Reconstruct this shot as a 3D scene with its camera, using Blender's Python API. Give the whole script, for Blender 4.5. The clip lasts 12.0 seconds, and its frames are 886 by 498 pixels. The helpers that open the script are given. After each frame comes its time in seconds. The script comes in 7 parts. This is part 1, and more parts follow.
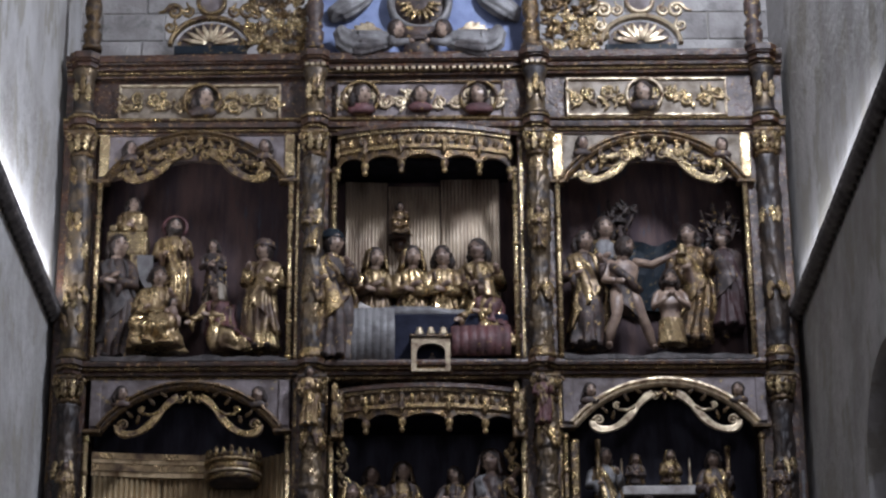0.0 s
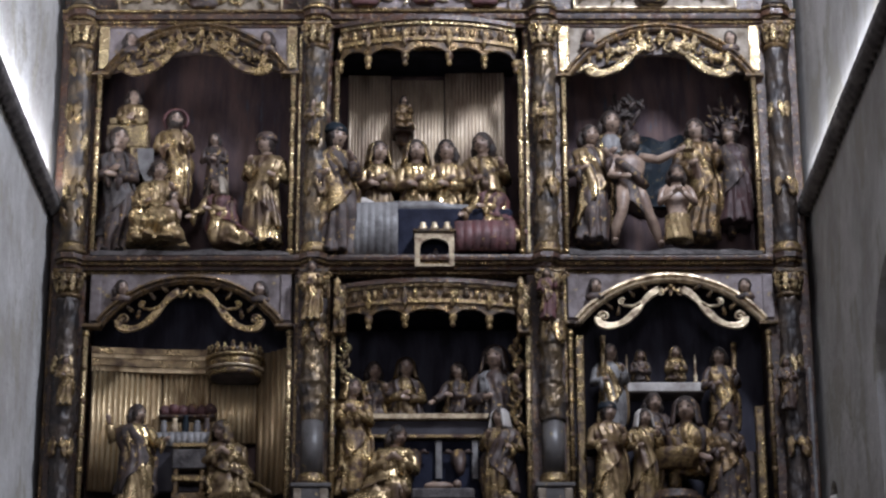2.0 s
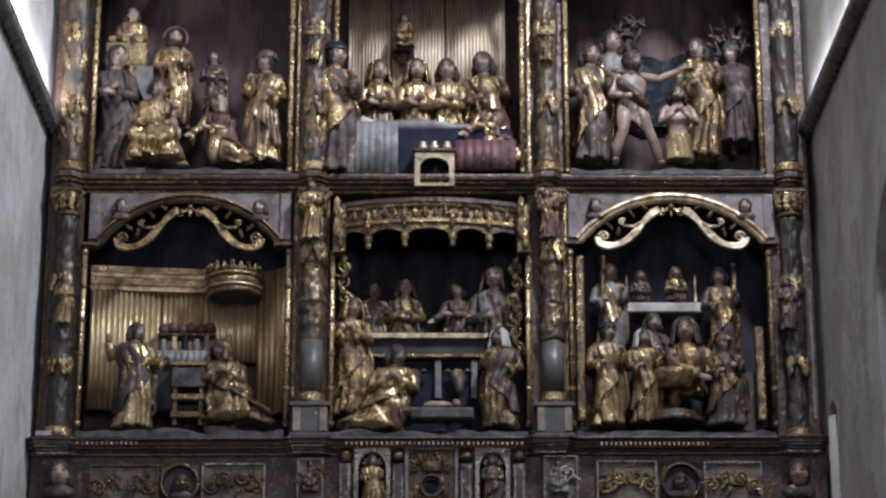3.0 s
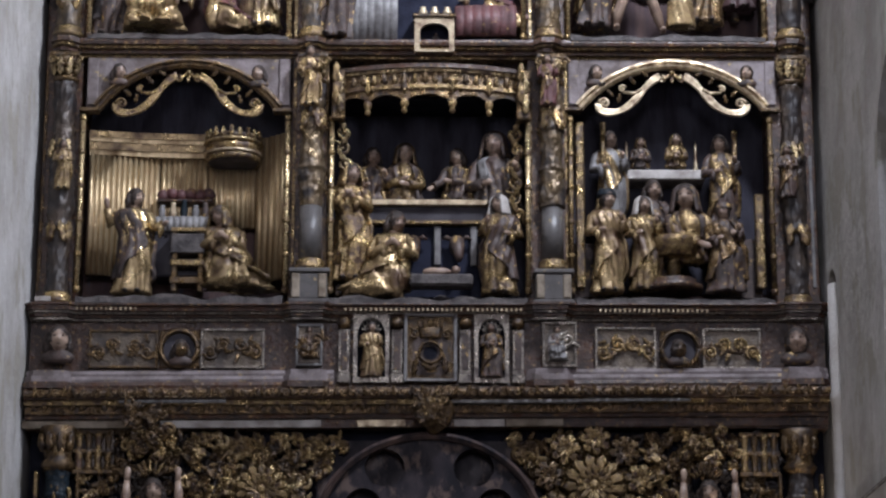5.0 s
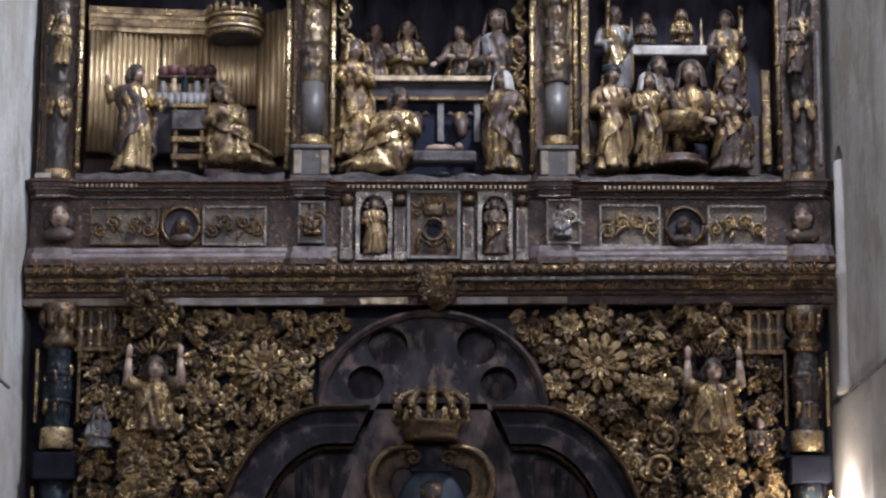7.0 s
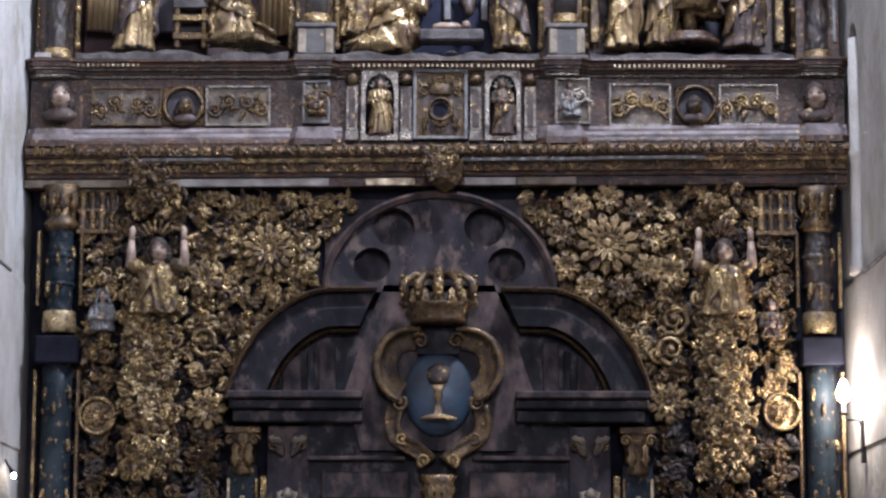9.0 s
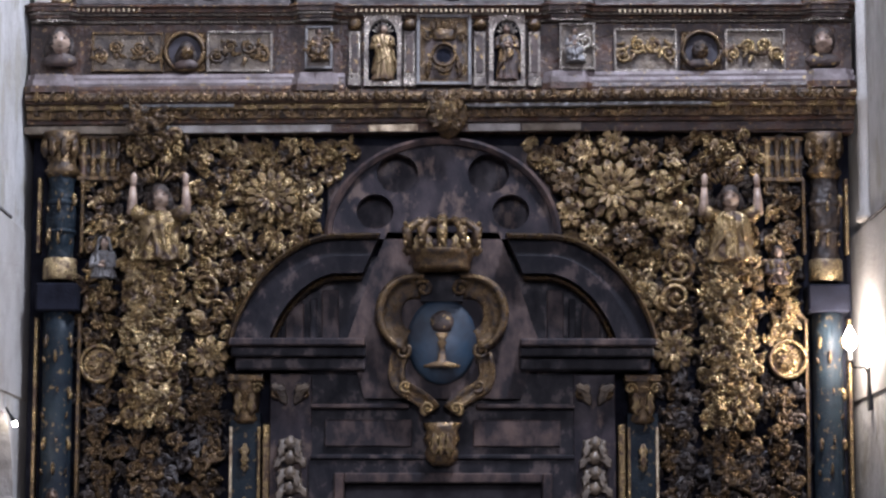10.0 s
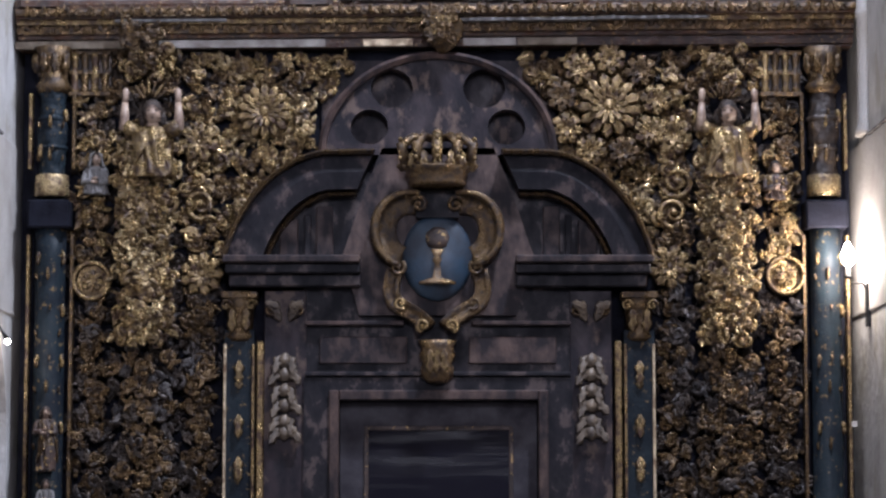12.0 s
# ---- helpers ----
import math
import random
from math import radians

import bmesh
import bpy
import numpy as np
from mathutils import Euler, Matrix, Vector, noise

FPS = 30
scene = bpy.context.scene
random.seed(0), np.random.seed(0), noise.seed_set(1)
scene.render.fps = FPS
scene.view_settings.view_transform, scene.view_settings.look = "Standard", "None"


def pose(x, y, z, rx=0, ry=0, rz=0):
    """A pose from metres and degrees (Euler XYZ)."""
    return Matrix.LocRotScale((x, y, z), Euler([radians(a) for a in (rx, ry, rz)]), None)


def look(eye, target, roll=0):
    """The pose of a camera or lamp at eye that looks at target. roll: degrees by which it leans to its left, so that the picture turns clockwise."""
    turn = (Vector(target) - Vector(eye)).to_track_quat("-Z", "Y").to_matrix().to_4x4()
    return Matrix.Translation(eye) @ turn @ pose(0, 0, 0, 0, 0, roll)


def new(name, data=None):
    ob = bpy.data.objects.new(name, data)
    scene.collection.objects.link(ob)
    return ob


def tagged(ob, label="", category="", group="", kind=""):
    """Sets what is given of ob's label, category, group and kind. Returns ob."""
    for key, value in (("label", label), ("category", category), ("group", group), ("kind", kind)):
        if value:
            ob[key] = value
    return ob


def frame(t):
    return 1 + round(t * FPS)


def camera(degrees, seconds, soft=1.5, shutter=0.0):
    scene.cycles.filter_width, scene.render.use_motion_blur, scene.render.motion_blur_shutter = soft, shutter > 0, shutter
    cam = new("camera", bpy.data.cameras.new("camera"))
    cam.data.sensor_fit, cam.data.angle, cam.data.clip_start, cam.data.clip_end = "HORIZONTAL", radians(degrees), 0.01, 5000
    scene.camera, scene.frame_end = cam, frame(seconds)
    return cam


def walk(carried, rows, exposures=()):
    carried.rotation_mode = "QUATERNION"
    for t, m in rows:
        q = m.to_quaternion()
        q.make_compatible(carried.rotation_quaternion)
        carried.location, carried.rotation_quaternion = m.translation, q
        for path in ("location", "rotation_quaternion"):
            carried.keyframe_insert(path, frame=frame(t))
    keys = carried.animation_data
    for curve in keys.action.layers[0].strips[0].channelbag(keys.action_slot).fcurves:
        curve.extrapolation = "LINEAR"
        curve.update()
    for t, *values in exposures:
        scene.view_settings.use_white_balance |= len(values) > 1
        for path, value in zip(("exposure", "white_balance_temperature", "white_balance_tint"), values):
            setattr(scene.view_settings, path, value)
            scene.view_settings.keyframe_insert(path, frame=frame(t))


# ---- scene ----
FIELD = 21.15
cam = camera(FIELD, 12.0, soft=2.4)
EYE_X, EYE_Z = 0.025, 1.6
# seconds, metres in front of the facade, yaw, pitch, lean to the right
ROWS = [
    (0.0, 17.876, -0.378, 22.187, 0.414), (0.5, 17.743, -0.313, 22.299, 0.414), (1.0, 17.684, -0.280, 21.841, 0.365),
    (1.5, 17.654, -0.272, 20.948, 0.279), (2.0, 17.641, -0.267, 19.899, 0.170), (2.5, 17.614, -0.269, 18.965, 0.078),
    (3.0, 17.603, -0.267, 17.992, -0.017), (5.0, 17.563, -0.285, 14.807, -0.180), (5.5, 17.554, -0.293, 14.156, -0.202),
    (6.0, 17.550, -0.291, 13.420, -0.195), (6.5, 17.501, -0.262, 12.716, -0.202), (7.0, 17.431, -0.219, 11.936, -0.196),
    (7.5, 17.380, -0.175, 11.208, -0.173), (9.5, 17.101, -0.013, 8.590, -0.109), (10.0, 17.040, 0.031, 7.999, -0.096),
    (10.5, 16.988, 0.065, 7.491, -0.064), (11.0, 16.950, 0.064, 6.972, -0.018), (11.5, 16.925, 0.012, 6.513, -0.001),
    (12.0, 16.909, -0.087, 6.028, 0.004),
]
walk(cam, [(t, pose(EYE_X, -d, EYE_Z, 0, 0, yaw) @ pose(0, 0, 0, 90 + pitch) @ pose(0, 0, 0, 0, 0, -lean)) for t, d, yaw, pitch, lean in ROWS],
     [(0.0, 0.02, 6120, 13.5), (1.0, 0.09, 6120, 13.5), (2.5, 0.56, 6180, 13.5), (5.5, 1.03, 6200, 13.5), (7.5, 1.54, 6100, 13.8), (9.5, 2.02, 5900, 15.2), (12.0, 2.02, 5900, 15.2)])

# ---- light: a dim church choir ----
world = bpy.data.worlds.new("choir_air")
scene.world = world
world.use_nodes = True
world.node_tree.nodes["Background"].inputs[0].default_value = (0.5, 0.55, 0.7, 1)
world.node_tree.nodes["Background"].inputs[1].default_value = 0.02


def area_lamp(name, eye, target, sx, sy, watts, color, spread=170):
    d = bpy.data.lights.new(name, "AREA")
    d.shape, d.size, d.size_y, d.energy, d.color = "RECTANGLE", sx, sy, watts, color
    d.spread = radians(spread)
    ob = new(name, d)
    ob.matrix_world = look(eye, target)
    return tagged(ob, kind="structure")


# added fill lamps, unseen daylight: high at both sides, low right, nave behind camera
area_lamp("fill_light_left", (-2.75, -4.6, 12.7), (0.3, 0.0, 8.2), 0.7, 1.5, 20, (0.88, 0.92, 1.0), 150)
area_lamp("fill_light_right", (2.75, -4.6, 12.7), (-0.3, 0.0, 8.2), 0.7, 1.5, 360, (0.86, 0.91, 1.0), 150)
area_lamp("fill_light_low", (2.95, -6.0, 6.5), (-3.0, -2.2, 5.2), 1.2, 3.0, 16, (0.82, 0.89, 1.0), 70)
area_lamp("fill_light_nave", (1.5, -21.0, 8.5), (0.0, 0.0, 6.0), 3.6, 4.6, 124, (0.94, 0.91, 1.0), 120)


def point_lamp(name, loc, watts, color, radius):
    d = bpy.data.lights.new(name, "POINT")
    d.energy, d.color, d.shadow_soft_size = watts, color, radius
    ob = new(name, d)
    ob.location = loc
    return tagged(ob, kind="structure")


# the wall lamp's bulb, and the small lamps that stand on the string courses and wash the walls above
point_lamp("bulb_light", (2.88, -0.42, 3.30), 4.6, (1.0, 0.82, 0.62), 0.04)
for s, watts in ((-1, 48), (1, 15)):
    area_lamp("ledge_light", (s * 2.965, -1.9, 8.46), (s * 3.03, -1.9, 8.8), 3.6, 0.04, watts, (0.92, 0.95, 1.0))


# ---- materials ----
def mat(name, base, rough=0.6, metal=0.0, dark=None, scale=6.0, mix=0.5, bump=0.25, fine=60.0, stretch=(1, 1, 1), extra=None, jitter=0.0, spec=0.5):
    """A surface with stains of a second colour, fine grain and relief. extra: (colour, scale, threshold), flecks of a third."""
    m = bpy.data.materials.new(name)
    m.use_nodes = True
    nt = m.node_tree
    b = nt.nodes["Principled BSDF"]
    b.inputs["Roughness"].default_value, b.inputs["Metallic"].default_value = rough, metal
    b.inputs["Specular IOR Level"].default_value = spec
    tc = nt.nodes.new("ShaderNodeTexCoord")
    mp = nt.nodes.new("ShaderNodeMapping")
    mp.inputs["Scale"].default_value = stretch
    nt.links.new(tc.outputs["Object"], mp.inputs[0])
    oi = nt.nodes.new("ShaderNodeObjectInfo")
    va = nt.nodes.new("ShaderNodeVectorMath")
    va.operation = "MULTIPLY_ADD"
    va.inputs[1].default_value = (13.0, 7.0, 17.0)
    cb = nt.nodes.new("ShaderNodeCombineXYZ")
    for i in range(3):
        nt.links.new(oi.outputs["Random"], cb.inputs[i])
    nt.links.new(cb.outputs[0], va.inputs[0])
    nt.links.new(mp.outputs[0], va.inputs[2])

    def tex(s, detail=6.0):
        n = nt.nodes.new("ShaderNodeTexNoise")
        n.inputs["Scale"].default_value, n.inputs["Detail"].default_value, n.inputs["Roughness"].default_value = s, detail, 0.62
        nt.links.new(va.outputs[0], n.inputs["Vector"])
        return n.outputs["Fac"]

    def ramp(src, lo, hi):
        r = nt.nodes.new("ShaderNodeMapRange")
        r.inputs["From Min"].default_value, r.inputs["From Max"].default_value = lo, hi
        nt.links.new(src, r.inputs["Value"])
        return r.outputs[0]

    def blend(fac, a, c):
        x = nt.nodes.new("ShaderNodeMix")
        x.data_type = "RGBA"
        nt.links.new(fac, x.inputs["Factor"])
        for sock, v in ((6, a), (7, c)):
            if isinstance(v, tuple):
                x.inputs[sock].default_value = (*v, 1)
            else:
                nt.links.new(v, x.inputs[sock])
        return x.outputs[2]

    dark = dark or tuple(c * 0.55 for c in base)
    big, small = tex(scale), tex(fine, 3.0)
    worn = ramp(big, 0.5 + 0.28 * (mix - 0.5) - 0.12, 0.5 + 0.28 * (mix - 0.5) + 0.12)
    col = blend(worn, dark, base)
    grain = ramp(small, 0.25, 0.8)
    col = blend(grain, blend(grain, col, dark), col)
    if extra:
        col = blend(ramp(tex(extra[1], 4.0), extra[2] - 0.03, extra[2] + 0.05), col, extra[0])
    if jitter:
        hs = nt.nodes.new("ShaderNodeHueSaturation")
        j = nt.nodes.new("ShaderNodeMapRange")
        j.inputs["To Min"].default_value, j.inputs["To Max"].default_value = 1 - jitter, 1 + jitter
        nt.links.new(oi.outputs["Random"], j.inputs["Value"])
        nt.links.new(j.outputs[0], hs.inputs["Value"])
        nt.links.new(col, hs.inputs["Color"])
        col = hs.outputs[0]
    nt.links.new(col, b.inputs["Base Color"])
    rr = nt.nodes.new("ShaderNodeMapRange")
    rr.inputs["To Min"].default_value, rr.inputs["To Max"].default_value = min(1, rough + 0.22), max(0.05, rough - 0.06)
    nt.links.new(worn, rr.inputs["Value"])
    nt.links.new(rr.outputs[0], b.inputs["Roughness"])
    if metal:
        mm = nt.nodes.new("ShaderNodeMapRange")
        mm.inputs["To Min"].default_value, mm.inputs["To Max"].default_value = metal * 0.25, metal
        nt.links.new(worn, mm.inputs["Value"])
        nt.links.new(mm.outputs[0], b.inputs["Metallic"])
    if bump:
        bp = nt.nodes.new("ShaderNodeBump")
        bp.inputs["Strength"].default_value, bp.inputs["Distance"].default_value = bump, 0.02
        ad = nt.nodes.new("ShaderNodeMath")
        nt.links.new(small, ad.inputs[0])
        nt.links.new(big, ad.inputs[1])
        nt.links.new(ad.outputs[0], bp.inputs["Height"])
        nt.links.new(bp.outputs[0], b.inputs["Normal"])
    return m


BOLE = (0.045, 0.022, 0.012)
GOLD = mat("gilding", (0.66, 0.51, 0.27), 0.24, 0.95, BOLE, 11, 0.46, 0.45, 48, jitter=0.25)
GOLD_BRIGHT = mat("bright_gilding", (0.80, 0.64, 0.36), 0.22, 0.95, (0.14, 0.08, 0.035), 14, 0.34, 0.3, 50, jitter=0.15)
GOLD_ROBE = mat("gilt_robe", (0.60, 0.45, 0.235), 0.23, 0.92, (0.07, 0.036, 0.018), 4, 0.50, 0.22, 30, jitter=0.2)
GOLD_WORN = mat("worn_gilding", (0.50, 0.36, 0.165), 0.22, 0.92, BOLE, 13, 0.57, 0.45, 60, jitter=0.3)
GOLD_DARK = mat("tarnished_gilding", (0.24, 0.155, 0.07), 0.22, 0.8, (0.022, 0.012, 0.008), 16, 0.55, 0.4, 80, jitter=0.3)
GOLD_PALE = mat("pale_gilding", (0.72, 0.61, 0.42), 0.34, 0.7, (0.15, 0.09, 0.05), 12, 0.42, 0.25, 60, jitter=0.15)
WOOD = mat("dark_painted_wood", (0.078, 0.036, 0.021), 0.30, 0, (0.024, 0.014, 0.011), 7, 0.5, 0.45, 36, extra=((0.26, 0.16, 0.07), 30, 0.61), spec=0.5)
WOOD_BACK = mat("smoked_back_boards", (0.125, 0.076, 0.066), 0.6, 0, (0.052, 0.036, 0.040), 3, 0.5, 0.3, 40, (3, 1, 0.5), extra=((0.06, 0.06, 0.075), 5, 0.62), spec=0.2)
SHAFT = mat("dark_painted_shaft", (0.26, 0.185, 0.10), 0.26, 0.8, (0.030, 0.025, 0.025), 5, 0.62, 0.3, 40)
SHAFT_DARK = mat("dark_brown_carving", (0.085, 0.062, 0.045), 0.28, 0.4, (0.018, 0.014, 0.014), 6, 0.58, 0.3, 40)
GREY_SHAFT = mat("grey_painted_shaft", (0.105, 0.098, 0.095), 0.42, 0, (0.05, 0.044, 0.042), 6, 0.45, 0.2, 40, extra=((0.30, 0.22, 0.1), 18, 0.66))
BLUE = mat("dark_blue_paint", (0.016, 0.024, 0.030), 0.4, 0, (0.008, 0.011, 0.016), 6, 0.5, 0.25, 50, extra=((0.16, 0.11, 0.05), 26, 0.64), spec=0.12)
GROUND_GREY = mat("grey_rock_paint", (0.10, 0.085, 0.08), 0.6, 0, (0.03, 0.025, 0.025), 9, 0.5, 0.5, 40)
LILAC = mat("lilac_grey_paint", (0.25, 0.21, 0.215), 0.6, 0, (0.10, 0.08, 0.075), 6, 0.45, 0.3, 45, extra=((0.34, 0.25, 0.12), 14, 0.64))
CREAM = mat("cream_panel_ground", (0.30, 0.25, 0.19), 0.55, 0, (0.12, 0.09, 0.06), 8, 0.45, 0.3, 50)
FLESH = mat("painted_flesh", (0.36, 0.265, 0.20), 0.36, 0, (0.13, 0.08, 0.06), 9, 0.32, 0.15, 60)
HAIR = mat("dark_brown_hair", (0.045, 0.026, 0.018), 0.5, 0, (0.015, 0.01, 0.008), 20, 0.5, 0.6, 60)
GREY_CLOTH = mat("grey_blue_cloth", (0.225, 0.218, 0.215), 0.5, 0, (0.09, 0.083, 0.082), 8, 0.45, 0.25, 50)
WHITE_CLOTH = mat("greyed_white_cloth", (0.52, 0.49, 0.46), 0.6, 0, (0.25, 0.22, 0.2), 7, 0.4, 0.25, 50)
NAVY_CLOTH = mat("navy_cover", (0.016, 0.019, 0.038), 0.6, 0, (0.010, 0.011, 0.020), 6, 0.5, 0.2, 50, spec=0.12)
RED_CLOTH = mat("dull_red_cloth", (0.13, 0.045, 0.045), 0.55, 0, (0.05, 0.02, 0.02), 8, 0.5, 0.25, 50, extra=((0.35, 0.22, 0.08), 20, 0.64))
DARK_RED = mat("dark_red_cloak", (0.060, 0.026, 0.026), 0.55, 0, (0.024, 0.012, 0.012), 8, 0.5, 0.25, 50)
BROWN_CLOTH = mat("brown_robe", (0.085, 0.052, 0.042), 0.5, 0, (0.025, 0.017, 0.015), 8, 0.5, 0.3, 50, extra=((0.40, 0.26, 0.09), 22, 0.62))
PALE_BLUE = mat("pale_blue_ground", (0.22, 0.275, 0.45), 0.6, 0, (0.14, 0.17, 0.30), 5, 0.4, 0.2, 40)
MARBLE = mat("painted_dark_marble", (0.042, 0.031, 0.035), 0.4, 0, (0.014, 0.013, 0.017), 6.0, 0.52, 0.2, 22, (1, 1, 0.6), extra=((0.095, 0.068, 0.058), 7.0, 0.56), spec=0.14)
MARBLE_PINK = mat("painted_pink_marble", (0.11, 0.072, 0.06), 0.4, 0, (0.018, 0.015, 0.018), 7, 0.62, 0.2, 30, (1, 1, 0.6), spec=0.18)
MARBLE_BLUE = mat("painted_blue_marble", (0.028, 0.024, 0.028), 0.4, 0, (0.009, 0.009, 0.012), 7, 0.52, 0.2, 22, (1, 1, 0.7), extra=((0.072, 0.055, 0.053), 7, 0.57), spec=0.14)
# near-black for dark boards, and for shade painted into recesses and under canopies
DARK_BOARD_AND_RECESS = mat("dark_boards_and_recess_shade", (0.010, 0.011, 0.019), 0.7, 0, (0.005, 0.005, 0.008), 5, 0.5, 0.2, 40, spec=0.1)
DARK_VOID = mat("black_painted_board", (0.036, 0.031, 0.040), 0.6, 0, (0.018, 0.015, 0.021), 5, 0.5, 0.1, 40)
PLASTER = mat("grey_limewashed_stone", (0.54, 0.53, 0.52), 0.8, 0, (0.33, 0.31, 0.29), 1.5, 0.45, 0.7, 17, (1, 1, 0.7), extra=((0.33, 0.31, 0.27), 2.6, 0.55), spec=0.25)
ASHLAR = mat("pale_ashlar_stone", (0.47, 0.45, 0.43), 0.8, 0, (0.34, 0.31, 0.28), 2.2, 0.42, 0.35, 26, extra=((0.30, 0.26, 0.22), 4, 0.68), spec=0.25)
ROPE_STONE = mat("sooty_carved_stone", (0.20, 0.18, 0.17), 0.75, 0, (0.10, 0.09, 0.088), 8, 0.5, 0.5, 40)
FLOOR_STONE = mat("worn_stone_floor", (0.25, 0.23, 0.21), 0.6, 0, (0.15, 0.13, 0.12), 2, 0.5, 0.2, 30)
CURTAIN = mat("gilt_curtain", (0.78, 0.62, 0.38), 0.36, 0.8, (0.20, 0.12, 0.05), 6, 0.36, 0.25, 40, (1, 1, 0.25))
SILVER = mat("tarnished_silvering", (0.50, 0.45, 0.38), 0.24, 0.85, (0.06, 0.045, 0.04), 13, 0.48, 0.35, 60, jitter=0.2)
PANEL_GROUND = mat("dull_panel_ground", (0.22, 0.18, 0.135), 0.26, 0.5, (0.04, 0.03, 0.025), 9, 0.5, 0.4, 50)
NICHE_BLUE = mat("dark_blue_grey_boards", (0.040, 0.040, 0.058), 0.6, 0, (0.022, 0.019, 0.026), 3, 0.5, 0.3, 30, (3, 1, 0.6), spec=0.2)
IRON = mat("black_iron", (0.03, 0.03, 0.032), 0.45, 0.6, (0.012, 0.011, 0.01), 12, 0.5, 0.2, 60)


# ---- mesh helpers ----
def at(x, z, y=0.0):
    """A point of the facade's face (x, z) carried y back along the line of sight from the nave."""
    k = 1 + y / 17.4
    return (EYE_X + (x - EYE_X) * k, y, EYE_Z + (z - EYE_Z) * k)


def box(bm, x0, x1, y0, y1, z0, z1, bevel=0.0, mi=0):
    v = [bm.verts.new((x, y, z)) for x in (x0, x1) for y in (y0, y1) for z in (z0, z1)]
    fs = [bm.faces.new([v[i] for i in q]) for q in ((0, 1, 3, 2), (4, 6, 7, 5), (0, 4, 5, 1), (2, 3, 7, 6), (0, 2, 6, 4), (1, 5, 7, 3))]
    for f in fs:
        f.material_index = mi
    if bevel:
        ed = list({e for f in fs for e in f.edges})
        r = bmesh.ops.bevel(bm, geom=ed, offset=bevel, segments=1, affect="EDGES")
        for f in r["faces"]:
            f.material_index = mi
    return v


def grid(bm, rings, close=True, caps=True, mi=0, smooth=True):
    """Skins a list of rings of points."""
    vs = [[bm.verts.new(p) for p in r] for r in rings]
    n = len(vs[0])
    for a, b in zip(vs, vs[1:]):
        for i in range(n if close else n - 1):
            f = bm.faces.new((a[i], a[(i + 1) % n], b[(i + 1) % n], b[i]))
            f.smooth, f.material_index = smooth, mi
    if caps and close:
        for r in (vs[0][::-1], vs[-1]):
            f = bm.faces.new(r)
            f.material_index = mi
    return vs


def lathe(bm, prof, c=(0, 0, 0), n=16, mi=0, flute=0.0, flutes=0, twist=0.0, sy=1.0):
    rings = []
    for r, z in prof:
        ring = []
        for i in range(n):
            a = 2 * math.pi * i / n
            rr = r * (1 + flute * math.cos(flutes * a + twist * z)) if flutes else r
            ring.append((c[0] + rr * math.cos(a), c[1] + sy * rr * math.sin(a), c[2] + z))
        rings.append(ring)
    return grid(bm, rings, mi=mi)


def tube(bm, pts, radii, n=8, mi=0, flat=1.0):
    pts = [Vector(p) for p in pts]
    if not isinstance(radii, (list, tuple)):
        radii = [radii] * len(pts)
    rings = []
    side = None
    for i, p in enumerate(pts):
        d = (pts[min(i + 1, len(pts) - 1)] - pts[max(i - 1, 0)]).normalized()
        if side is None:
            side = d.cross(Vector((0, 1, 0)))
            if side.length < 0.05:
                side = d.cross(Vector((1, 0, 0)))
        side = (side - d * side.dot(d)).normalized()
        up = d.cross(side)
        rings.append([p + radii[i] * (math.cos(2 * math.pi * k / n) * side + flat * math.sin(2 * math.pi * k / n) * up) for k in range(n)])
    return grid(bm, rings, mi=mi)


def ball(bm, c, r, n=10, m=7, mi=0, lump=0.0, seed=0.0):
    r = r if isinstance(r, tuple) else (r, r, r)
    rings = []
    for j in range(m + 1):
        th = math.pi * (0.02 + 0.96 * j / m)
        ring = []
        for i in range(n):
            a = 2 * math.pi * i / n
            d = Vector((math.sin(th) * math.cos(a), math.sin(th) * math.sin(a), -math.cos(th)))
            k = 1 + lump * noise.noise(d * 2.3 + Vector((seed, seed * 1.7, 3.1)))
            ring.append((c[0] + r[0] * d.x * k, c[1] + r[1] * d.y * k, c[2] + r[2] * d.z * k))
        rings.append(ring)
    return grid(bm, rings, mi=mi)


def slab(bm, pts, y0, y1, mi=0, smooth=False):
    """Extrudes an outline of (x, z) points from y0 to y1."""
    a = [bm.verts.new((x, y0, z)) for x, z in pts]
    b = [bm.verts.new((x, y1, z)) for x, z in pts]
    fs = [bm.faces.new(a), bm.faces.new(b[::-1])]
    n = len(pts)
    for i in range(n):
        f = bm.faces.new((a[i], b[i], b[(i + 1) % n], a[(i + 1) % n]))
        f.smooth = smooth
        fs.append(f)
    for f in fs:
        f.material_index = mi


def run(bm, x0, x1, prof, mi=0):
    """A straight moulding of a (y, z) profile from x0 to x1; the profile closes on itself."""
    grid(bm, [[(x, y, z) for y, z in prof] for x in (x0, x1)], mi=mi, smooth=False)


def path_strip(bm, pts, prof, mi=0, smooth=False):
    """Sweeps a profile of (out, y) along a line of (x, z) points; out is to the left of the way."""
    rings = []
    for i, (x, z) in enumerate(pts):
        a, b = pts[max(i - 1, 0)], pts[min(i + 1, len(pts) - 1)]
        dx, dz = b[0] - a[0], b[1] - a[1]
        l = math.hypot(dx, dz) or 1
        nx, nz = -dz / l, dx / l
        rings.append([(x + nx * o, y, z + nz * o) for o, y in prof])
    grid(bm, rings, mi=mi, smooth=smooth)


def arc(cx, cz, rx, rz, a0, a1, n=24):
    return [(cx + rx * math.cos(math.radians(a0 + (a1 - a0) * i / n)), cz + rz * math.sin(math.radians(a0 + (a1 - a0) * i / n))) for i in range(n + 1)]


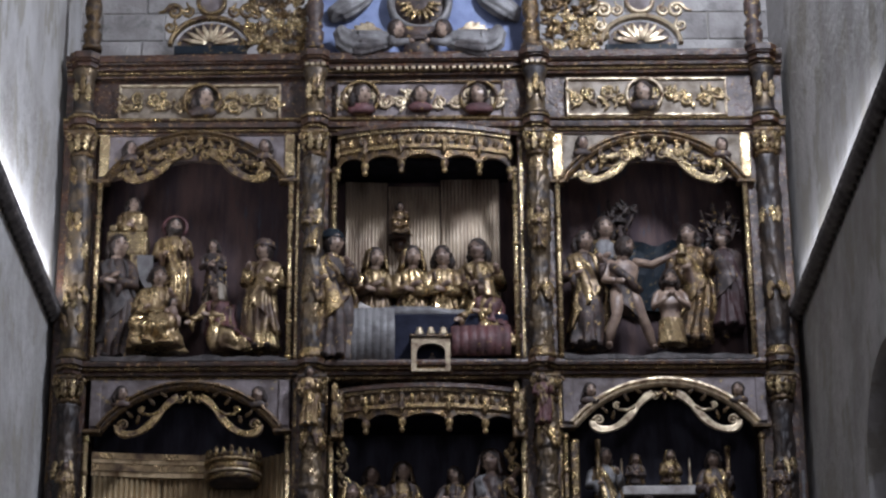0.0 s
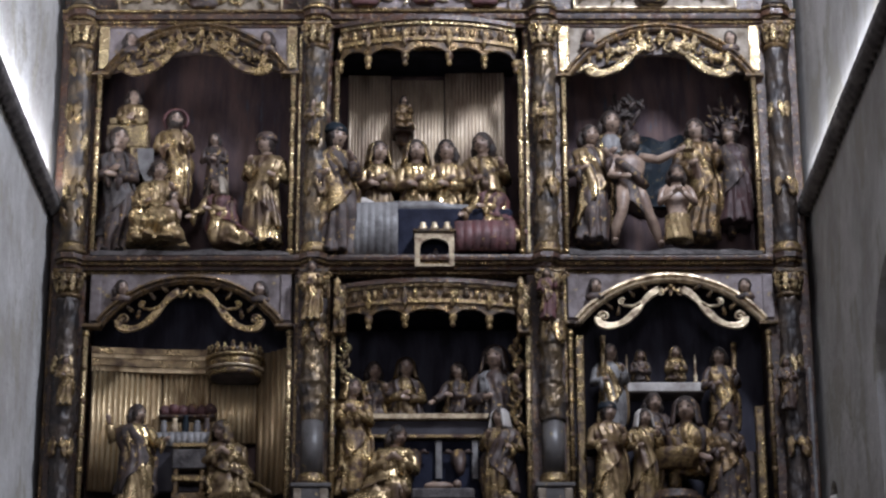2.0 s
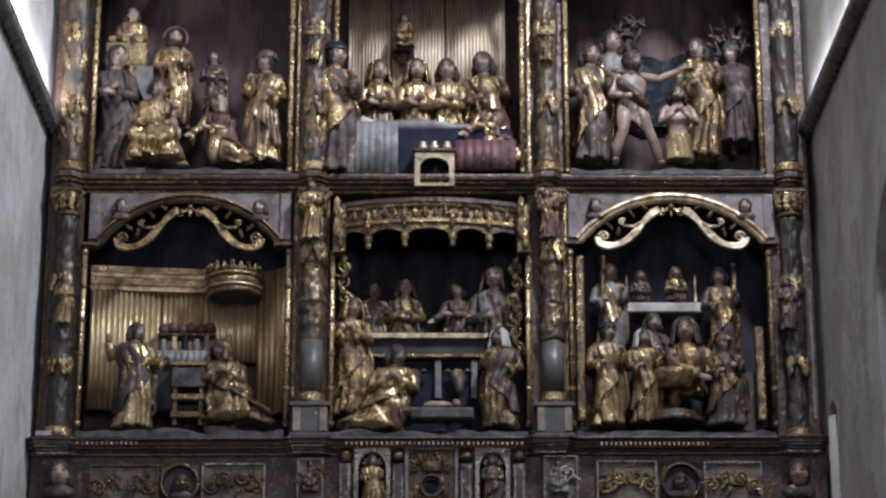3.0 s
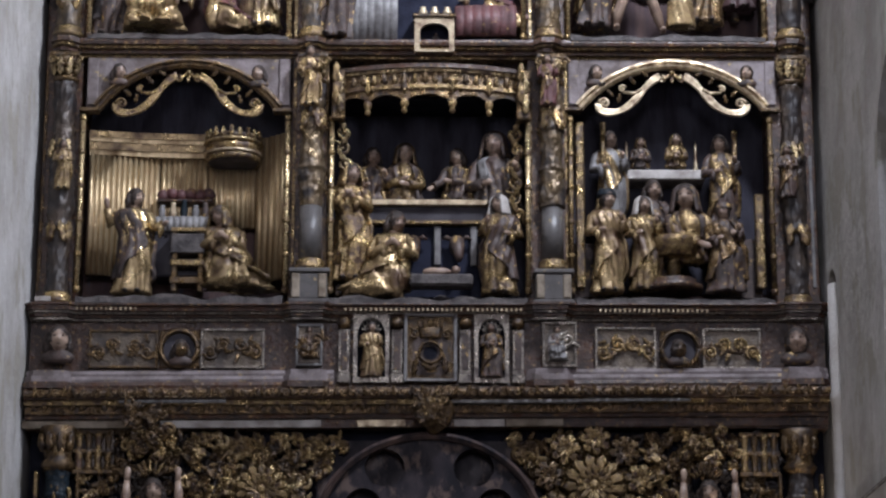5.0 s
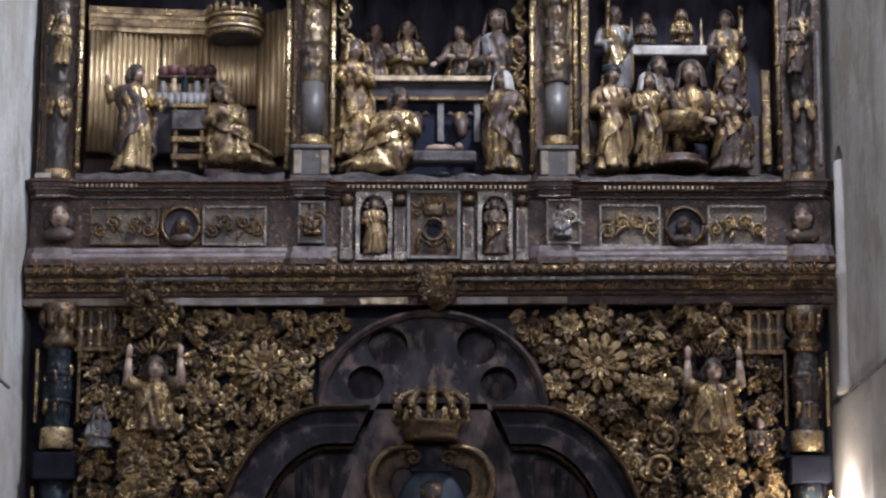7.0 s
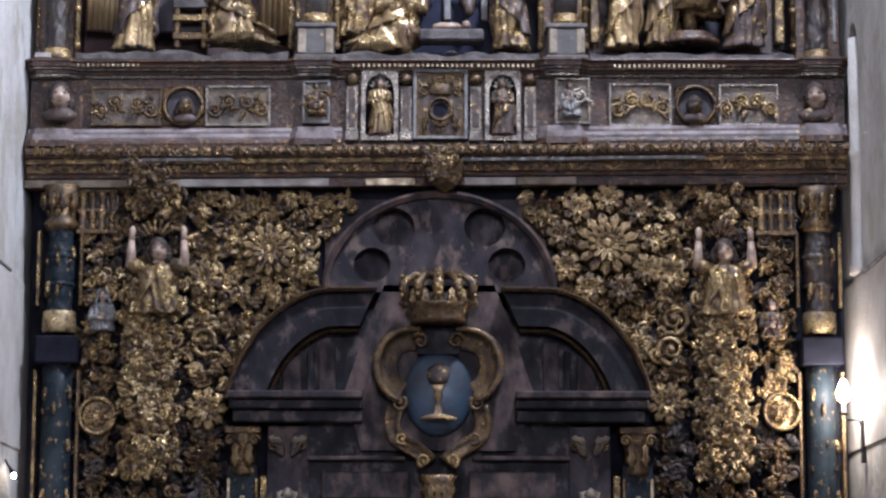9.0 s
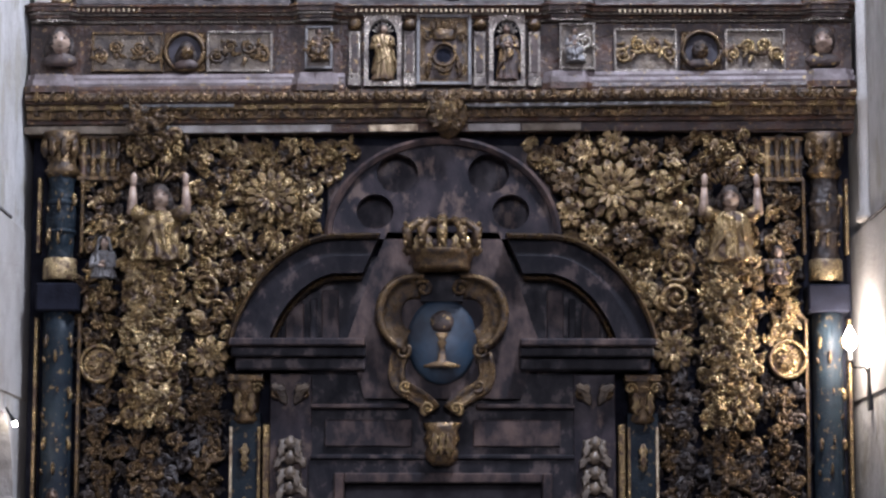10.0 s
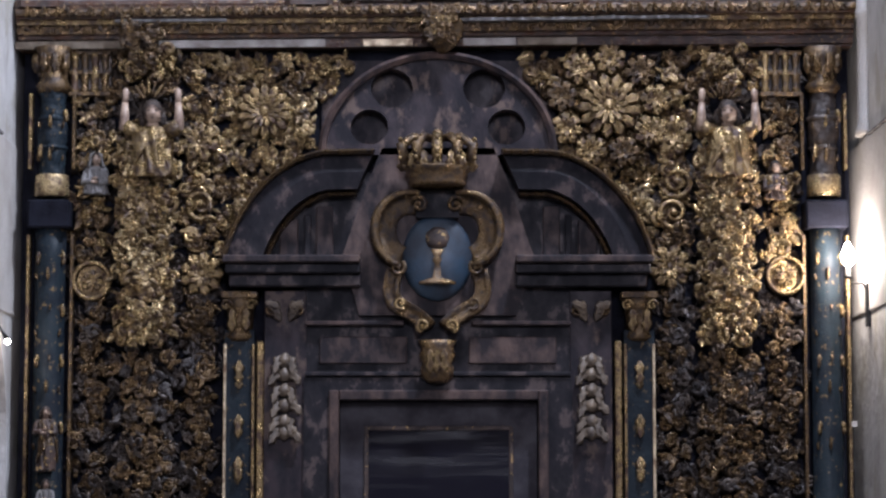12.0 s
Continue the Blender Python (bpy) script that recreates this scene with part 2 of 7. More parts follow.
def done(bm, name, mats):
    bmesh.ops.recalc_face_normals(bm, faces=bm.faces)
    me = bpy.data.meshes.new(name)
    bm.to_mesh(me)
    bm.free()
    for m in mats if isinstance(mats, (list, tuple)) else [mats]:
        me.materials.append(m)
    return me


def thing(name, loc, label, category, group="", kind=""):
    ob = new(name)
    ob.location = loc
    ob.empty_display_size = 0.1
    return tagged(ob, label, category, group, kind)


def solid(name, bm, mats, label, category, group="", kind="", loc=(0, 0, 0)):
    ob = new(name, done(bm, name, mats))
    ob.location = loc
    return tagged(ob, label, category, group, kind)


def part(name, bm, mats, parent, label="", loc=(0, 0, 0), rot=(0, 0, 0)):
    ob = new(name, bm if isinstance(bm, bpy.types.Mesh) else done(bm, name, mats))
    ob.parent = parent
    ob.location, ob.rotation_euler = loc, rot
    if label:
        ob["label"] = label
    return ob


def B():
    return bmesh.new()


# ---- the choir: walls, floor, vault ----
WALL_X = 3.03


def pierced(outline, holes, y0, y1, place, mi=0):
    """A plate with holes: outlines of (u, v), from depth y0 to y1, put into space by place(u, depth, v)."""
    bm = B()
    edges = []
    for loop in [outline, *holes]:
        vs = [bm.verts.new((u, 0, v)) for u, v in loop]
        edges += [bm.edges.new((vs[i], vs[(i + 1) % len(vs)])) for i in range(len(vs))]
    bmesh.ops.triangle_fill(bm, use_beauty=True, edges=edges)
    ext = bmesh.ops.extrude_face_region(bm, geom=list(bm.faces))
    for v in ext["geom"]:
        if isinstance(v, bmesh.types.BMVert):
            v.co.y = 1
    for v in bm.verts:
        v.co = Vector(place(v.co.x, y0 if v.co.y < 0.5 else y1, v.co.z))
    for f in bm.faces:
        f.material_index = mi
    return bm


def pointed(u0, u1, z0, z1, spring):
    c = (u0 + u1) / 2
    left = [(u0 + (c - u0) * (1 - math.cos(a)), spring + (z1 - spring) * math.sin(a)) for a in [math.pi / 2 * i / 6 for i in range(7)]]
    right = [(u1 - (u1 - c) * (1 - math.cos(a)), spring + (z1 - spring) * math.sin(a)) for a in [math.pi / 2 * i / 6 for i in range(6)]]
    return [(u0, z0), *left, *right[::-1], (u1, z0)]


rect = [(-22, 0), (0.8, 0), (0.8, 14), (-22, 14)]
left_holes = [pointed(-3.6, -1.75, 5.2, 7.2, 6.5), pointed(-1.3, -0.12, 0.8, 2.78, 2.0)]
right_holes = [pointed(-3.9, -2.25, 5.1, 6.95, 6.3), pointed(-0.52, -0.06, 4.15, 6.02, 5.72)]
for name, side, holes in (("wall_left", -1, left_holes), ("wall_right", 1, right_holes)):
    bm = pierced(rect, holes, 0, 0.45, lambda u, d, v, s=side: (s * (WALL_X + d), u, v))
    w = solid(name, bm, PLASTER, "grey limewashed stone side wall of the choir", "wall", kind="structure")
    bm = B()
    box(bm, min(side * (WALL_X + 1.1), side * (WALL_X + 1.4)), max(side * (WALL_X + 1.1), side * (WALL_X + 1.4)), -22, 0.8, 0, 14)
    solid(name + "_backing", bm, ASHLAR, "stone backing behind the wall niches", "wall", kind="structure")
bm = B()
box(bm, -4.5, 4.5, 0.81, 1.2, 0, 14)
solid("wall_end", bm, PLASTER, "grey limewashed end wall behind the altarpiece", "wall", kind="structure")
bm = B()
box(bm, -4.5, 4.5, -22.5, -22.05, 0, 14)
solid("wall_back", bm, PLASTER, "plain stone wall at the back of the nave", "wall", kind="structure")
bm = B()
box(bm, -4.5, 4.5, -22.5, 1.2, -0.3, 0)
solid("floor", bm, FLOOR_STONE, "worn grey stone floor", "floor", kind="structure")
bm = B()
box(bm, -4.5, 4.5, -22.5, 1.2, 14.01, 14.3)
solid("ceiling", bm, PLASTER, "grey stone ceiling", "ceiling", kind="structure")

# rope-carved string course on each side wall
for side, z in ((-1, 8.30), (1, 8.28)):
    t = thing("string_course", (side * WALL_X, 0.0, z), "sooty stone string course carved as a twisted rope along the wall", "moulding", "string courses")
    bm = B()
    prof = [(0.0, 0.02), (0.04, 0.03), (0.075, 0.055), (0.095, 0.09), (0.088, 0.115), (0.0, 0.12)]
    grid(bm, [[(-side * o, y, h) for o, h in prof] for y in (-16.0, 0.35)], smooth=False)
    part("ledge", bm, ROPE_STONE, t)
    bm = B()
    rings = []
    for i in range(1500):
        y = -13.0 + 13.2 * i / 1499
        rings.append([(-side * (0.045 + 0.050 * (1 + 0.34 * math.cos(3 * a + y * 48)) * math.cos(a)), y, 0.03 + 0.050 * (1 + 0.34 * math.cos(3 * a + y * 48)) * math.sin(a)) for a in [2 * math.pi * k / 12 for k in range(12)]])
    grid(bm, rings)
    part("rope", bm, ROPE_STONE, t, "twisted stone rope")

# the low part of the walls is built of large blocks
for side in (-1, 1):
    for (ya, yb, za, zb) in ((-6.0, -3.2, 2.9, 4.13), (-3.19, -1.36, 2.9, 4.13), (-1.35, 0.3, 2.9, 4.13), (-6.0, -2.4, 1.2, 2.88), (-2.39, -1.34, 1.2, 2.88)):
        if side < 0 and zb < 4:
            continue
        bm = B()
        xa, xb = sorted((side * (WALL_X - 0.012), side * (WALL_X + 0.1)))
        box(bm, xa, xb, ya, yb, za, zb, 0.012)
        solid("stone_block", bm, ASHLAR, "large pale ashlar block of the choir wall", "stone", "wall blocks", "structure")
for side in (-1, 1):
    bm = B()
    xa, xb = sorted((side * (WALL_X - 0.016), side * (WALL_X + 0.05)))
    box(bm, xa, xb, -6.0, -0.53, 4.131, 4.152, 0.003)
    solid("mortar_joint", bm, ROPE_STONE, "dark open joint above the ashlar blocks", "joint", "wall joints", "structure")
# round shaft standing in the pointed recess
bm = B()
lathe(bm, [(0.14, 4.16), (0.14, 4.2), (0.115, 4.25), (0.115, 5.0), (0.125, 5.02), (0.125, 5.06), (0.115, 5.08), (0.113, 5.9)], (WALL_X + 0.08, -0.29, 0), 20)
solid("wall_shaft", bm, ASHLAR, "pale round stone shaft in a pointed wall recess", "column", kind="structure")

# ---- the altarpiece: carcass ----
PIERS = ((-2.99, -2.70), (-1.07, -0.78), (0.76, 1.07), (2.65, 2.99))
bm = B()
box(bm, -2.98, 2.98, 0.48, 0.6, 0.0, 10.75)
solid("altarpiece_back", bm, WOOD_BACK, "smoke-darkened boards behind the carved altarpiece", "back panel", kind="structure")
for x0, x1, z0 in ((-2.68, -1.09, 6.6), (-0.77, 0.77, 5.84), (1.08, 2.66, 6.0)):
    bm = B()
    box(bm, x0, x1, 0.44, 0.462, z0, 7.76)
    solid("back_board", bm, NICHE_BLUE, "very dark blue board at the back of a lower scene", "back panel", "back boards", "structure")
for x0, x1 in PIERS:
    bm = B()
    box(bm, x0, x1, 0.0, 0.48, 5.767, 10.05, 0.01)
    solid("altarpiece_pier", bm, WOOD, "dark painted upright of the altarpiece frame", "frame", "altarpiece uprights", "structure")


def cornice(name, z0, prof, x0, x1, label, breaks=(), mats=(WOOD, GOLD_WORN), group=""):
    """A horizontal moulding (y, z from z0; last item marks gilt) that breaks forward over the columns."""
    t = thing(name, (0, 0, z0), label, "moulding", group)
    for (a, b, mi, pr) in ((x0, x1, 0, prof),):
        for (y, za, zb, m) in pr:
            bm = B()
            run(bm, a, b, [(0.1, za), (y, za), (y - 0.006, (za + zb) / 2), (y, zb), (0.1, zb)])
            part(("board", "gilt_fillet", "pale_band", "carved_band")[m], bm, mats[m], t)
    for c, w, o in breaks:
        bm = B()
        for (y, za, zb, m) in prof:
            hw, cant = w / 2 - y * 0.25 - 0.03, 0.06
            out = y - o
            pts = [(c - hw, 0.05), (c - hw, out + cant), (c - hw + cant, out), (c + hw - cant, out), (c + hw, out + cant), (c + hw, 0.05)]
            grid(bm, [[(px, py, q) for px, py in pts] for q in (za + 0.001, zb - 0.001)], mi=m, smooth=False)
        part("break", bm, list(mats), t)
    return t


def dentils(t, x0, x1, y, z, w, h, step, m, name="dentil"):
    bm = B()
    box(bm, -w / 2, w / 2, -w / 2, w / 2, 0, h, w * 0.15)
    me = done(bm, name, m)
    n = max(1, int((x1 - x0) / step))
    for i in range(n + 1):
        part(name, me, m, t, loc=(x0 + (x1 - x0) * i / n, y, z))


COLS = (-2.83, -0.91, 0.92, 2.82)
# the long mouldings sag a little towards the wall with the lamp niche
SAG = 0.009
CB = [(c, 0.24, 0.10) for c in COLS]
# crowning entablature
t = cornice("crown_cornice", 10.455, [(-0.03, 0.0, 0.025, 0), (-0.05, 0.026, 0.05, 1), (-0.08, 0.051, 0.09, 0), (-0.11, 0.091, 0.105, 0), (-0.13, 0.106, 0.165, 0)], -2.99, 2.99,
            "dark brown crowning cornice with a worn gilt bead edge", CB)
t.rotation_euler = (0, -SAG, 0)
dentils(t, -0.72, 0.70, -0.075, 0.026, 0.034, 0.03, 0.056, GOLD_PALE, "bead")
for cx in COLS[1:3]:
    dentils(t, cx - 0.07, cx + 0.07, -0.165, 0.03, 0.034, 0.03, 0.045, GOLD_PALE, "bead")
bm = B()
box(bm, -2.99, 2.99, 0.02, 0.45, 10.06, 10.6)
solid("frieze_board", bm, WOOD, "dark painted board of the crowning frieze", "frieze", kind="structure")
cornice("architrave", 9.9, [(-0.03, 0.0, 0.03, 0), (-0.05, 0.031, 0.055, 1), (-0.08, 0.056, 0.11, 0), (-0.10, 0.111, 0.13, 1)], -2.99, 2.99, "dark architrave with thin gilt fillets under the frieze", CB)
# ledge between the storeys
cornice("middle_cornice", 7.77, [(-0.02, 0.0, 0.025, 1), (-0.05, 0.026, 0.06, 0), (-0.08, 0.061, 0.085, 1), (-0.11, 0.086, 0.13, 0)], -2.75, 2.70, "dark cornice with worn gilt beads between the storeys", [(c, 0.22, 0.08) for c in COLS])
# predella
bm = B()
box(bm, -3.0, 3.0, -0.06, 0.46, 4.85, 5.765)
solid("predella_body", bm, WOOD, "dark painted body of the predella", "predella", kind="structure")
# the mouldings' white sheen is put into silver-coloured fillets
t = cornice("predella_cornice", 5.652, [(-0.10, 0.0, 0.02, 1), (-0.12, 0.021, 0.045, 0), (-0.15, 0.046, 0.06, 1), (-0.18, 0.061, 0.095, 0), (-0.20, 0.096, 0.115, 0)], -3.0, 3.0,
        "dark moulded top cornice of the predella with sheen-pale fillets", [(c, 0.36, 0.06) for c in COLS], (WOOD, SILVER))
t.rotation_euler = (0, -0.5 * SAG, 0)
for x0, x1, cols in ((-3.0, -0.70, COLS[:2]), (0.76, 3.0, COLS[2:])):
    t = cornice("predella_base", 5.122, [(-0.20, 0.0, 0.05, 0), (-0.17, 0.051, 0.10, 2), (-0.13, 0.101, 0.15, 2)], x0, x1, "greyed moulded base of the predella", [(c, 0.34, 0.05) for c in cols], (WOOD, GOLD_WORN, LILAC), "predella bases")
    t.rotation_euler = (0, -SAG, 0)
t = cornice("lower_entablature", 4.84, [(-0.10, 0.0, 0.065, 2), (-0.13, 0.066, 0.10, 0), (-0.15, 0.101, 0.16, 3), (-0.19, 0.161, 0.20, 1), (-0.22, 0.201, 0.22, 0), (-0.24, 0.221, 0.265, 3), (-0.22, 0.266, 0.280, 0)], -3.0, 3.0,
            "dark entablature with carved foliage frieze and pale fillet", (), (WOOD, GOLD_WORN, WOOD, GOLD_DARK))
t.rotation_euler = (0, -SAG, 0)


# ---- carved ornament, built once and shared ----
def leaf_bm(bm, length, width, curl=0.25, lobes=3, rise=0.3, base=(0, 0, 0), ang=0.0, tip=0.0, mi=0):
    """An acanthus leaf lying on the wall, growing from base at an angle in the wall's plane."""
    n = 4 * lobes
    rings = []
    ca, sa = math.cos(ang), math.sin(ang)
    for i in range(n + 1):
        u = i / n
        w = width * (math.sin(math.pi * (0.12 + 0.86 * u)) ** 0.7) * (0.78 + 0.26 * math.cos(2 * math.pi * lobes * u + 2.6))
        h = rise * width * (0.5 + 0.5 * math.sin(math.pi * u)) + 0.004
        cx = length * u
        bend = tip * u * u
        cy = -curl * length * u * u
        ring = []
        for s, d in ((-1, 0.0), (-0.55, -h), (0, -h * 0.45), (0.55, -h), (1, 0.0), (0, h * 0.25)):
            px, pz = cx, s * w / 2 + bend * length
            ring.append((base[0] + ca * px - sa * pz, base[1] + cy + d, base[2] + sa * px + ca * pz))
        rings.append(ring)
    grid(bm, rings, mi=mi)


def spiral_bm(bm, r, turns=1.4, thick=0.3, base=(0, 0, 0), ang=0.0, flip=1, tail=0.0, mi=0):
    """A volute with a thickening bud at its centre and an optional tail."""
    pts, rad = [], []
    n = 22
    ca, sa = math.cos(ang), math.sin(ang)

    def put(x, z, y, w):
        z *= flip
        pts.append((base[0] + ca * x - sa * z, base[1] + y, base[2] + sa * x + ca * z))
        rad.append(w)
    if tail:
        for i in range(5):
            u = i / 5
            put(r - 0.35 * r * math.sin(math.pi * u) * 0.6, -tail * (1 - u), 0, r * thick * (0.35 + 0.5 * u))
    for i in range(n + 1):
        u = i / n
        a = u * turns * 2 * math.pi
        rr = r * (1 - 0.82 * u)
        put(rr * math.cos(a), rr * math.sin(a), -0.25 * r * u, r * thick * (0.85 - 0.45 * u))
    tube(bm, pts, rad, 7, mi=mi)
    ball(bm, (base[0], base[1] - 0.3 * r, base[2]), r * 0.24, 8, 5, mi=mi)


def made(fn, name, m, *args, **kw):
    bm = B()
    fn(bm, *args, **kw)
    return done(bm, name, m)


def sprig_bm(bm, s, seed):
    """A chunky tuft of curling leaves, buds and volutes."""
    r = random.Random(seed)
    for k in range(2):
        spiral_bm(bm, r.uniform(0.20, 0.30) * s, 1.2, 0.48, (r.uniform(-0.22, 0.22) * s, -0.05 * s, r.uniform(-0.22, 0.22) * s), r.uniform(0, 6.28), r.choice((-1, 1)), 0.2 * s)
    a0 = r.uniform(0, 6.28)
    for i in range(r.randint(3, 4)):
        leaf_bm(bm, s * r.uniform(0.36, 0.52), s * r.uniform(0.22, 0.34), r.uniform(0.1, 0.5), r.choice((2, 3)), 0.75,
                (r.uniform(-0.15, 0.15) * s, r.uniform(-0.06, 0.02) * s, r.uniform(-0.15, 0.15) * s), a0 + i * 1.7 + r.uniform(-0.4, 0.4), r.uniform(-0.6, 0.6))
    for i in range(3):
        ball(bm, (r.uniform(-0.3, 0.3) * s, -0.1 * s, r.uniform(-0.3, 0.3) * s), r.uniform(0.06, 0.12) * s, 8, 5, lump=0.2, seed=i)


def ribbon_scroll(bm, pts, w, y, mi=0):
    """A flat carved band along (x, z) points that ends in volutes."""
    rings = []
    n = len(pts) - 1
    for i, (x, z) in enumerate(pts):
        a, b = pts[max(i - 1, 0)], pts[min(i + 1, n)]
        l = math.hypot(b[0] - a[0], b[1] - a[1]) or 1
        nx, nz = -(b[1] - a[1]) / l, (b[0] - a[0]) / l
        k = w * (0.72 + 0.32 * abs(math.sin(2.5 * math.pi * i / n + 0.4)))
        rings.append([(x + nx * o * k, y + d * k, z + nz * o * k) for o, d in ((-0.5, 0), (-0.42, -0.42), (-0.2, -0.2), (0, -0.34), (0.2, -0.2), (0.42, -0.42), (0.5, 0), (0, 0.3))])
    grid(bm, rings, mi=mi)


def bezier(p, n=14):
    out = []
    for i in range(n + 1):
        u = i / n
        a = [((1 - u) ** 3), 3 * u * (1 - u) ** 2, 3 * u * u * (1 - u), u ** 3]
        out.append((sum(k * q[0] for k, q in zip(a, p)), sum(k * q[1] for k, q in zip(a, p))))
    return out


# ---- heads and busts in roundels ----
def head_bm(bm, c, s, turn=0.0, beard=False, m=(0, 1), long_hair=True, nod=0.0):
    """A carved head in one skin: brow, eye hollows, nose, mouth and chin, with waved hair and beard."""
    flesh, hair = m
    n, k = 26, 22
    f = Vector((math.sin(turn), -math.cos(turn), -nod)).normalized()
    side = Vector((math.cos(turn), math.sin(turn), 0))
    up = side.cross(f) * -1 if side.cross(f).z < 0 else side.cross(f)
    g = lambda v, w: math.exp(-(v / w) ** 2)
    seed = c[0] * 5.3 + c[2] * 3.7
    rows, hairy = [], []
    for j in range(k + 1):
        th = math.pi * (0.03 + 0.94 * j / k)
        v = -math.cos(th)
        ring, mark = [], []
        for i in range(n):
            a = 2 * math.pi * i / n
            a = a if a <= math.pi else a - 2 * math.pi
            q = abs(a)
            ch = math.sin(th)
            line = 0.88 - 0.2 * v - (0.5 * max(0.0, v - 0.2) / 0.3)
            is_hair = q > line or v > 0.48
            is_beard = beard and v < -0.34 and q < 1.5 and not (q < 0.28 and v > -0.5)
            bulge = 1.0
            if not is_hair:
                bulge += 0.20 * g(a, 0.20) * g(v + 0.10, 0.17) + 0.05 * g(v - 0.30, 0.1) - 0.10 * g(q - 0.42, 0.2) * g(v - 0.13, 0.11) + 0.05 * g(q - 0.5, 0.3) * g(v + 0.2, 0.2)
                bulge += 0.12 * g(a, 0.35) * g(v + 0.80, 0.2) - 0.07 * g(a, 0.3) * g(v + 0.46, 0.05)
            if is_hair:
                bulge += 0.20 + 0.07 * math.sin(9 * v + 4 * q + seed) + 0.06 * noise.noise(Vector((a * 3, v * 4, seed)))
            if is_beard:
                bulge += 0.14 + 0.05 * math.sin(12 * a + 3 * v)
            p = f * (0.42 * s * ch * math.cos(a) * bulge) + side * (0.35 * s * ch * math.sin(a) * bulge) + up * (0.50 * s * v * (1 + (0.08 if is_hair else 0) + (0.16 if is_beard else 0)))
            ring.append(Vector(c) + p)
            mark.append(is_hair or is_beard)
        rows.append(ring)
        hairy.append(mark)
    grid(bm, rows, mi=flesh)
    bm.faces.ensure_lookup_table()
    base = len(bm.faces) - n * k - 2
    for j in range(k):
        for i in range(n):
            fc = bm.faces[base + j * n + i]
            if hairy[j][i] or hairy[j + 1][i] and hairy[j][(i + 1) % n]:
                fc.material_index = hair
    bm.faces[-1].material_index = hair
    for e in (-1, 1):
        eye = Vector(c) + f * 0.355 * s + side * (e * 0.145 * s) + up * 0.065 * s
        ball(bm, eye, (0.062 * s, 0.055 * s, 0.034 * s), 8, 5, hair)
    lip = Vector(c) + f * 0.40 * s - up * 0.245 * s
    ball(bm, lip, (0.075 * s, 0.05 * s, 0.016 * s), 8, 4, hair)
    if long_hair:
        for e in (-1, 1):
            pts = [Vector(c) + side * (e * 0.33 * s) - f * (0.05 * s) + up * 0.15 * s, Vector(c) + side * (e * 0.40 * s) - f * (0.10 * s) - up * 0.25 * s, Vector(c) + side * (e * 0.37 * s) - f * (0.10 * s) - up * 0.62 * s]
            tube(bm, pts, [0.12 * s, 0.19 * s, 0.12 * s], 8, hair)


def bust(x, z, s, y, label, turn=0.0, mats=None, name="carved_head", category="carving", group="carved heads"):
    bm = B()
    head_bm(bm, (0, 0, 0.55 * s), s * 1.08, turn, long_hair=x < 0)
    rings = []
    for q, w, d in ((-0.42, 0.50, 0.20), (-0.3, 0.66, 0.27), (-0.12, 0.68, 0.28), (0.03, 0.50, 0.24), (0.12, 0.27, 0.2), (0.2, 0.19, 0.17)):
        rings.append([(w * s * math.cos(2 * math.pi * i / 20), s * (0.05 + d * math.sin(2 * math.pi * i / 20) * (1 + 0.12 * math.sin(3 * i + q * 9))), q * s) for i in range(20)])
    grid(bm, rings, mi=2)
    lathe(bm, [(0.19 * s, 0.1 * s), (0.165 * s, 0.4 * s)], n=10)
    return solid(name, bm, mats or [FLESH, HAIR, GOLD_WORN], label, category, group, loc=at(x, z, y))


# ---- columns and colonnettes ----
def carved_shaft(bm, r, z0, z1, seed, amp, turns=0, twist=0.0):
    """A round shaft with carved relief all over, waisted by turned rings."""
    n, m = 44, 90
    rings = []
    for j in range(m + 1):
        u = j / m
        z = z0 + (z1 - z0) * u
        waist = 1 + 0.10 * math.sin(u * 3 * math.pi + seed) + (0.12 if min(abs(u - q) for q in (0.31, 0.64)) < 0.018 else 0)
        ring = []
        for i in range(n):
            a = 2 * math.pi * i / n
            p = Vector((2.6 * math.cos(a), 2.6 * math.sin(a), z * 11 + seed))
            v = 2.2 * abs(noise.noise(p)) + 0.9 * abs(noise.noise(p * 2.3)) - 0.55
            if turns:
                v = 1.3 * (abs(math.sin(turns * 0.5 * a + twist * (z - z0))) ** 0.6) - 0.6 + 0.5 * v
                waist = 1
            ring.append((r * waist * (1 + amp * v) * math.cos(a), r * waist * (1 + amp * v) * math.sin(a), z))
        rings.append(ring)
    grid(bm, rings)


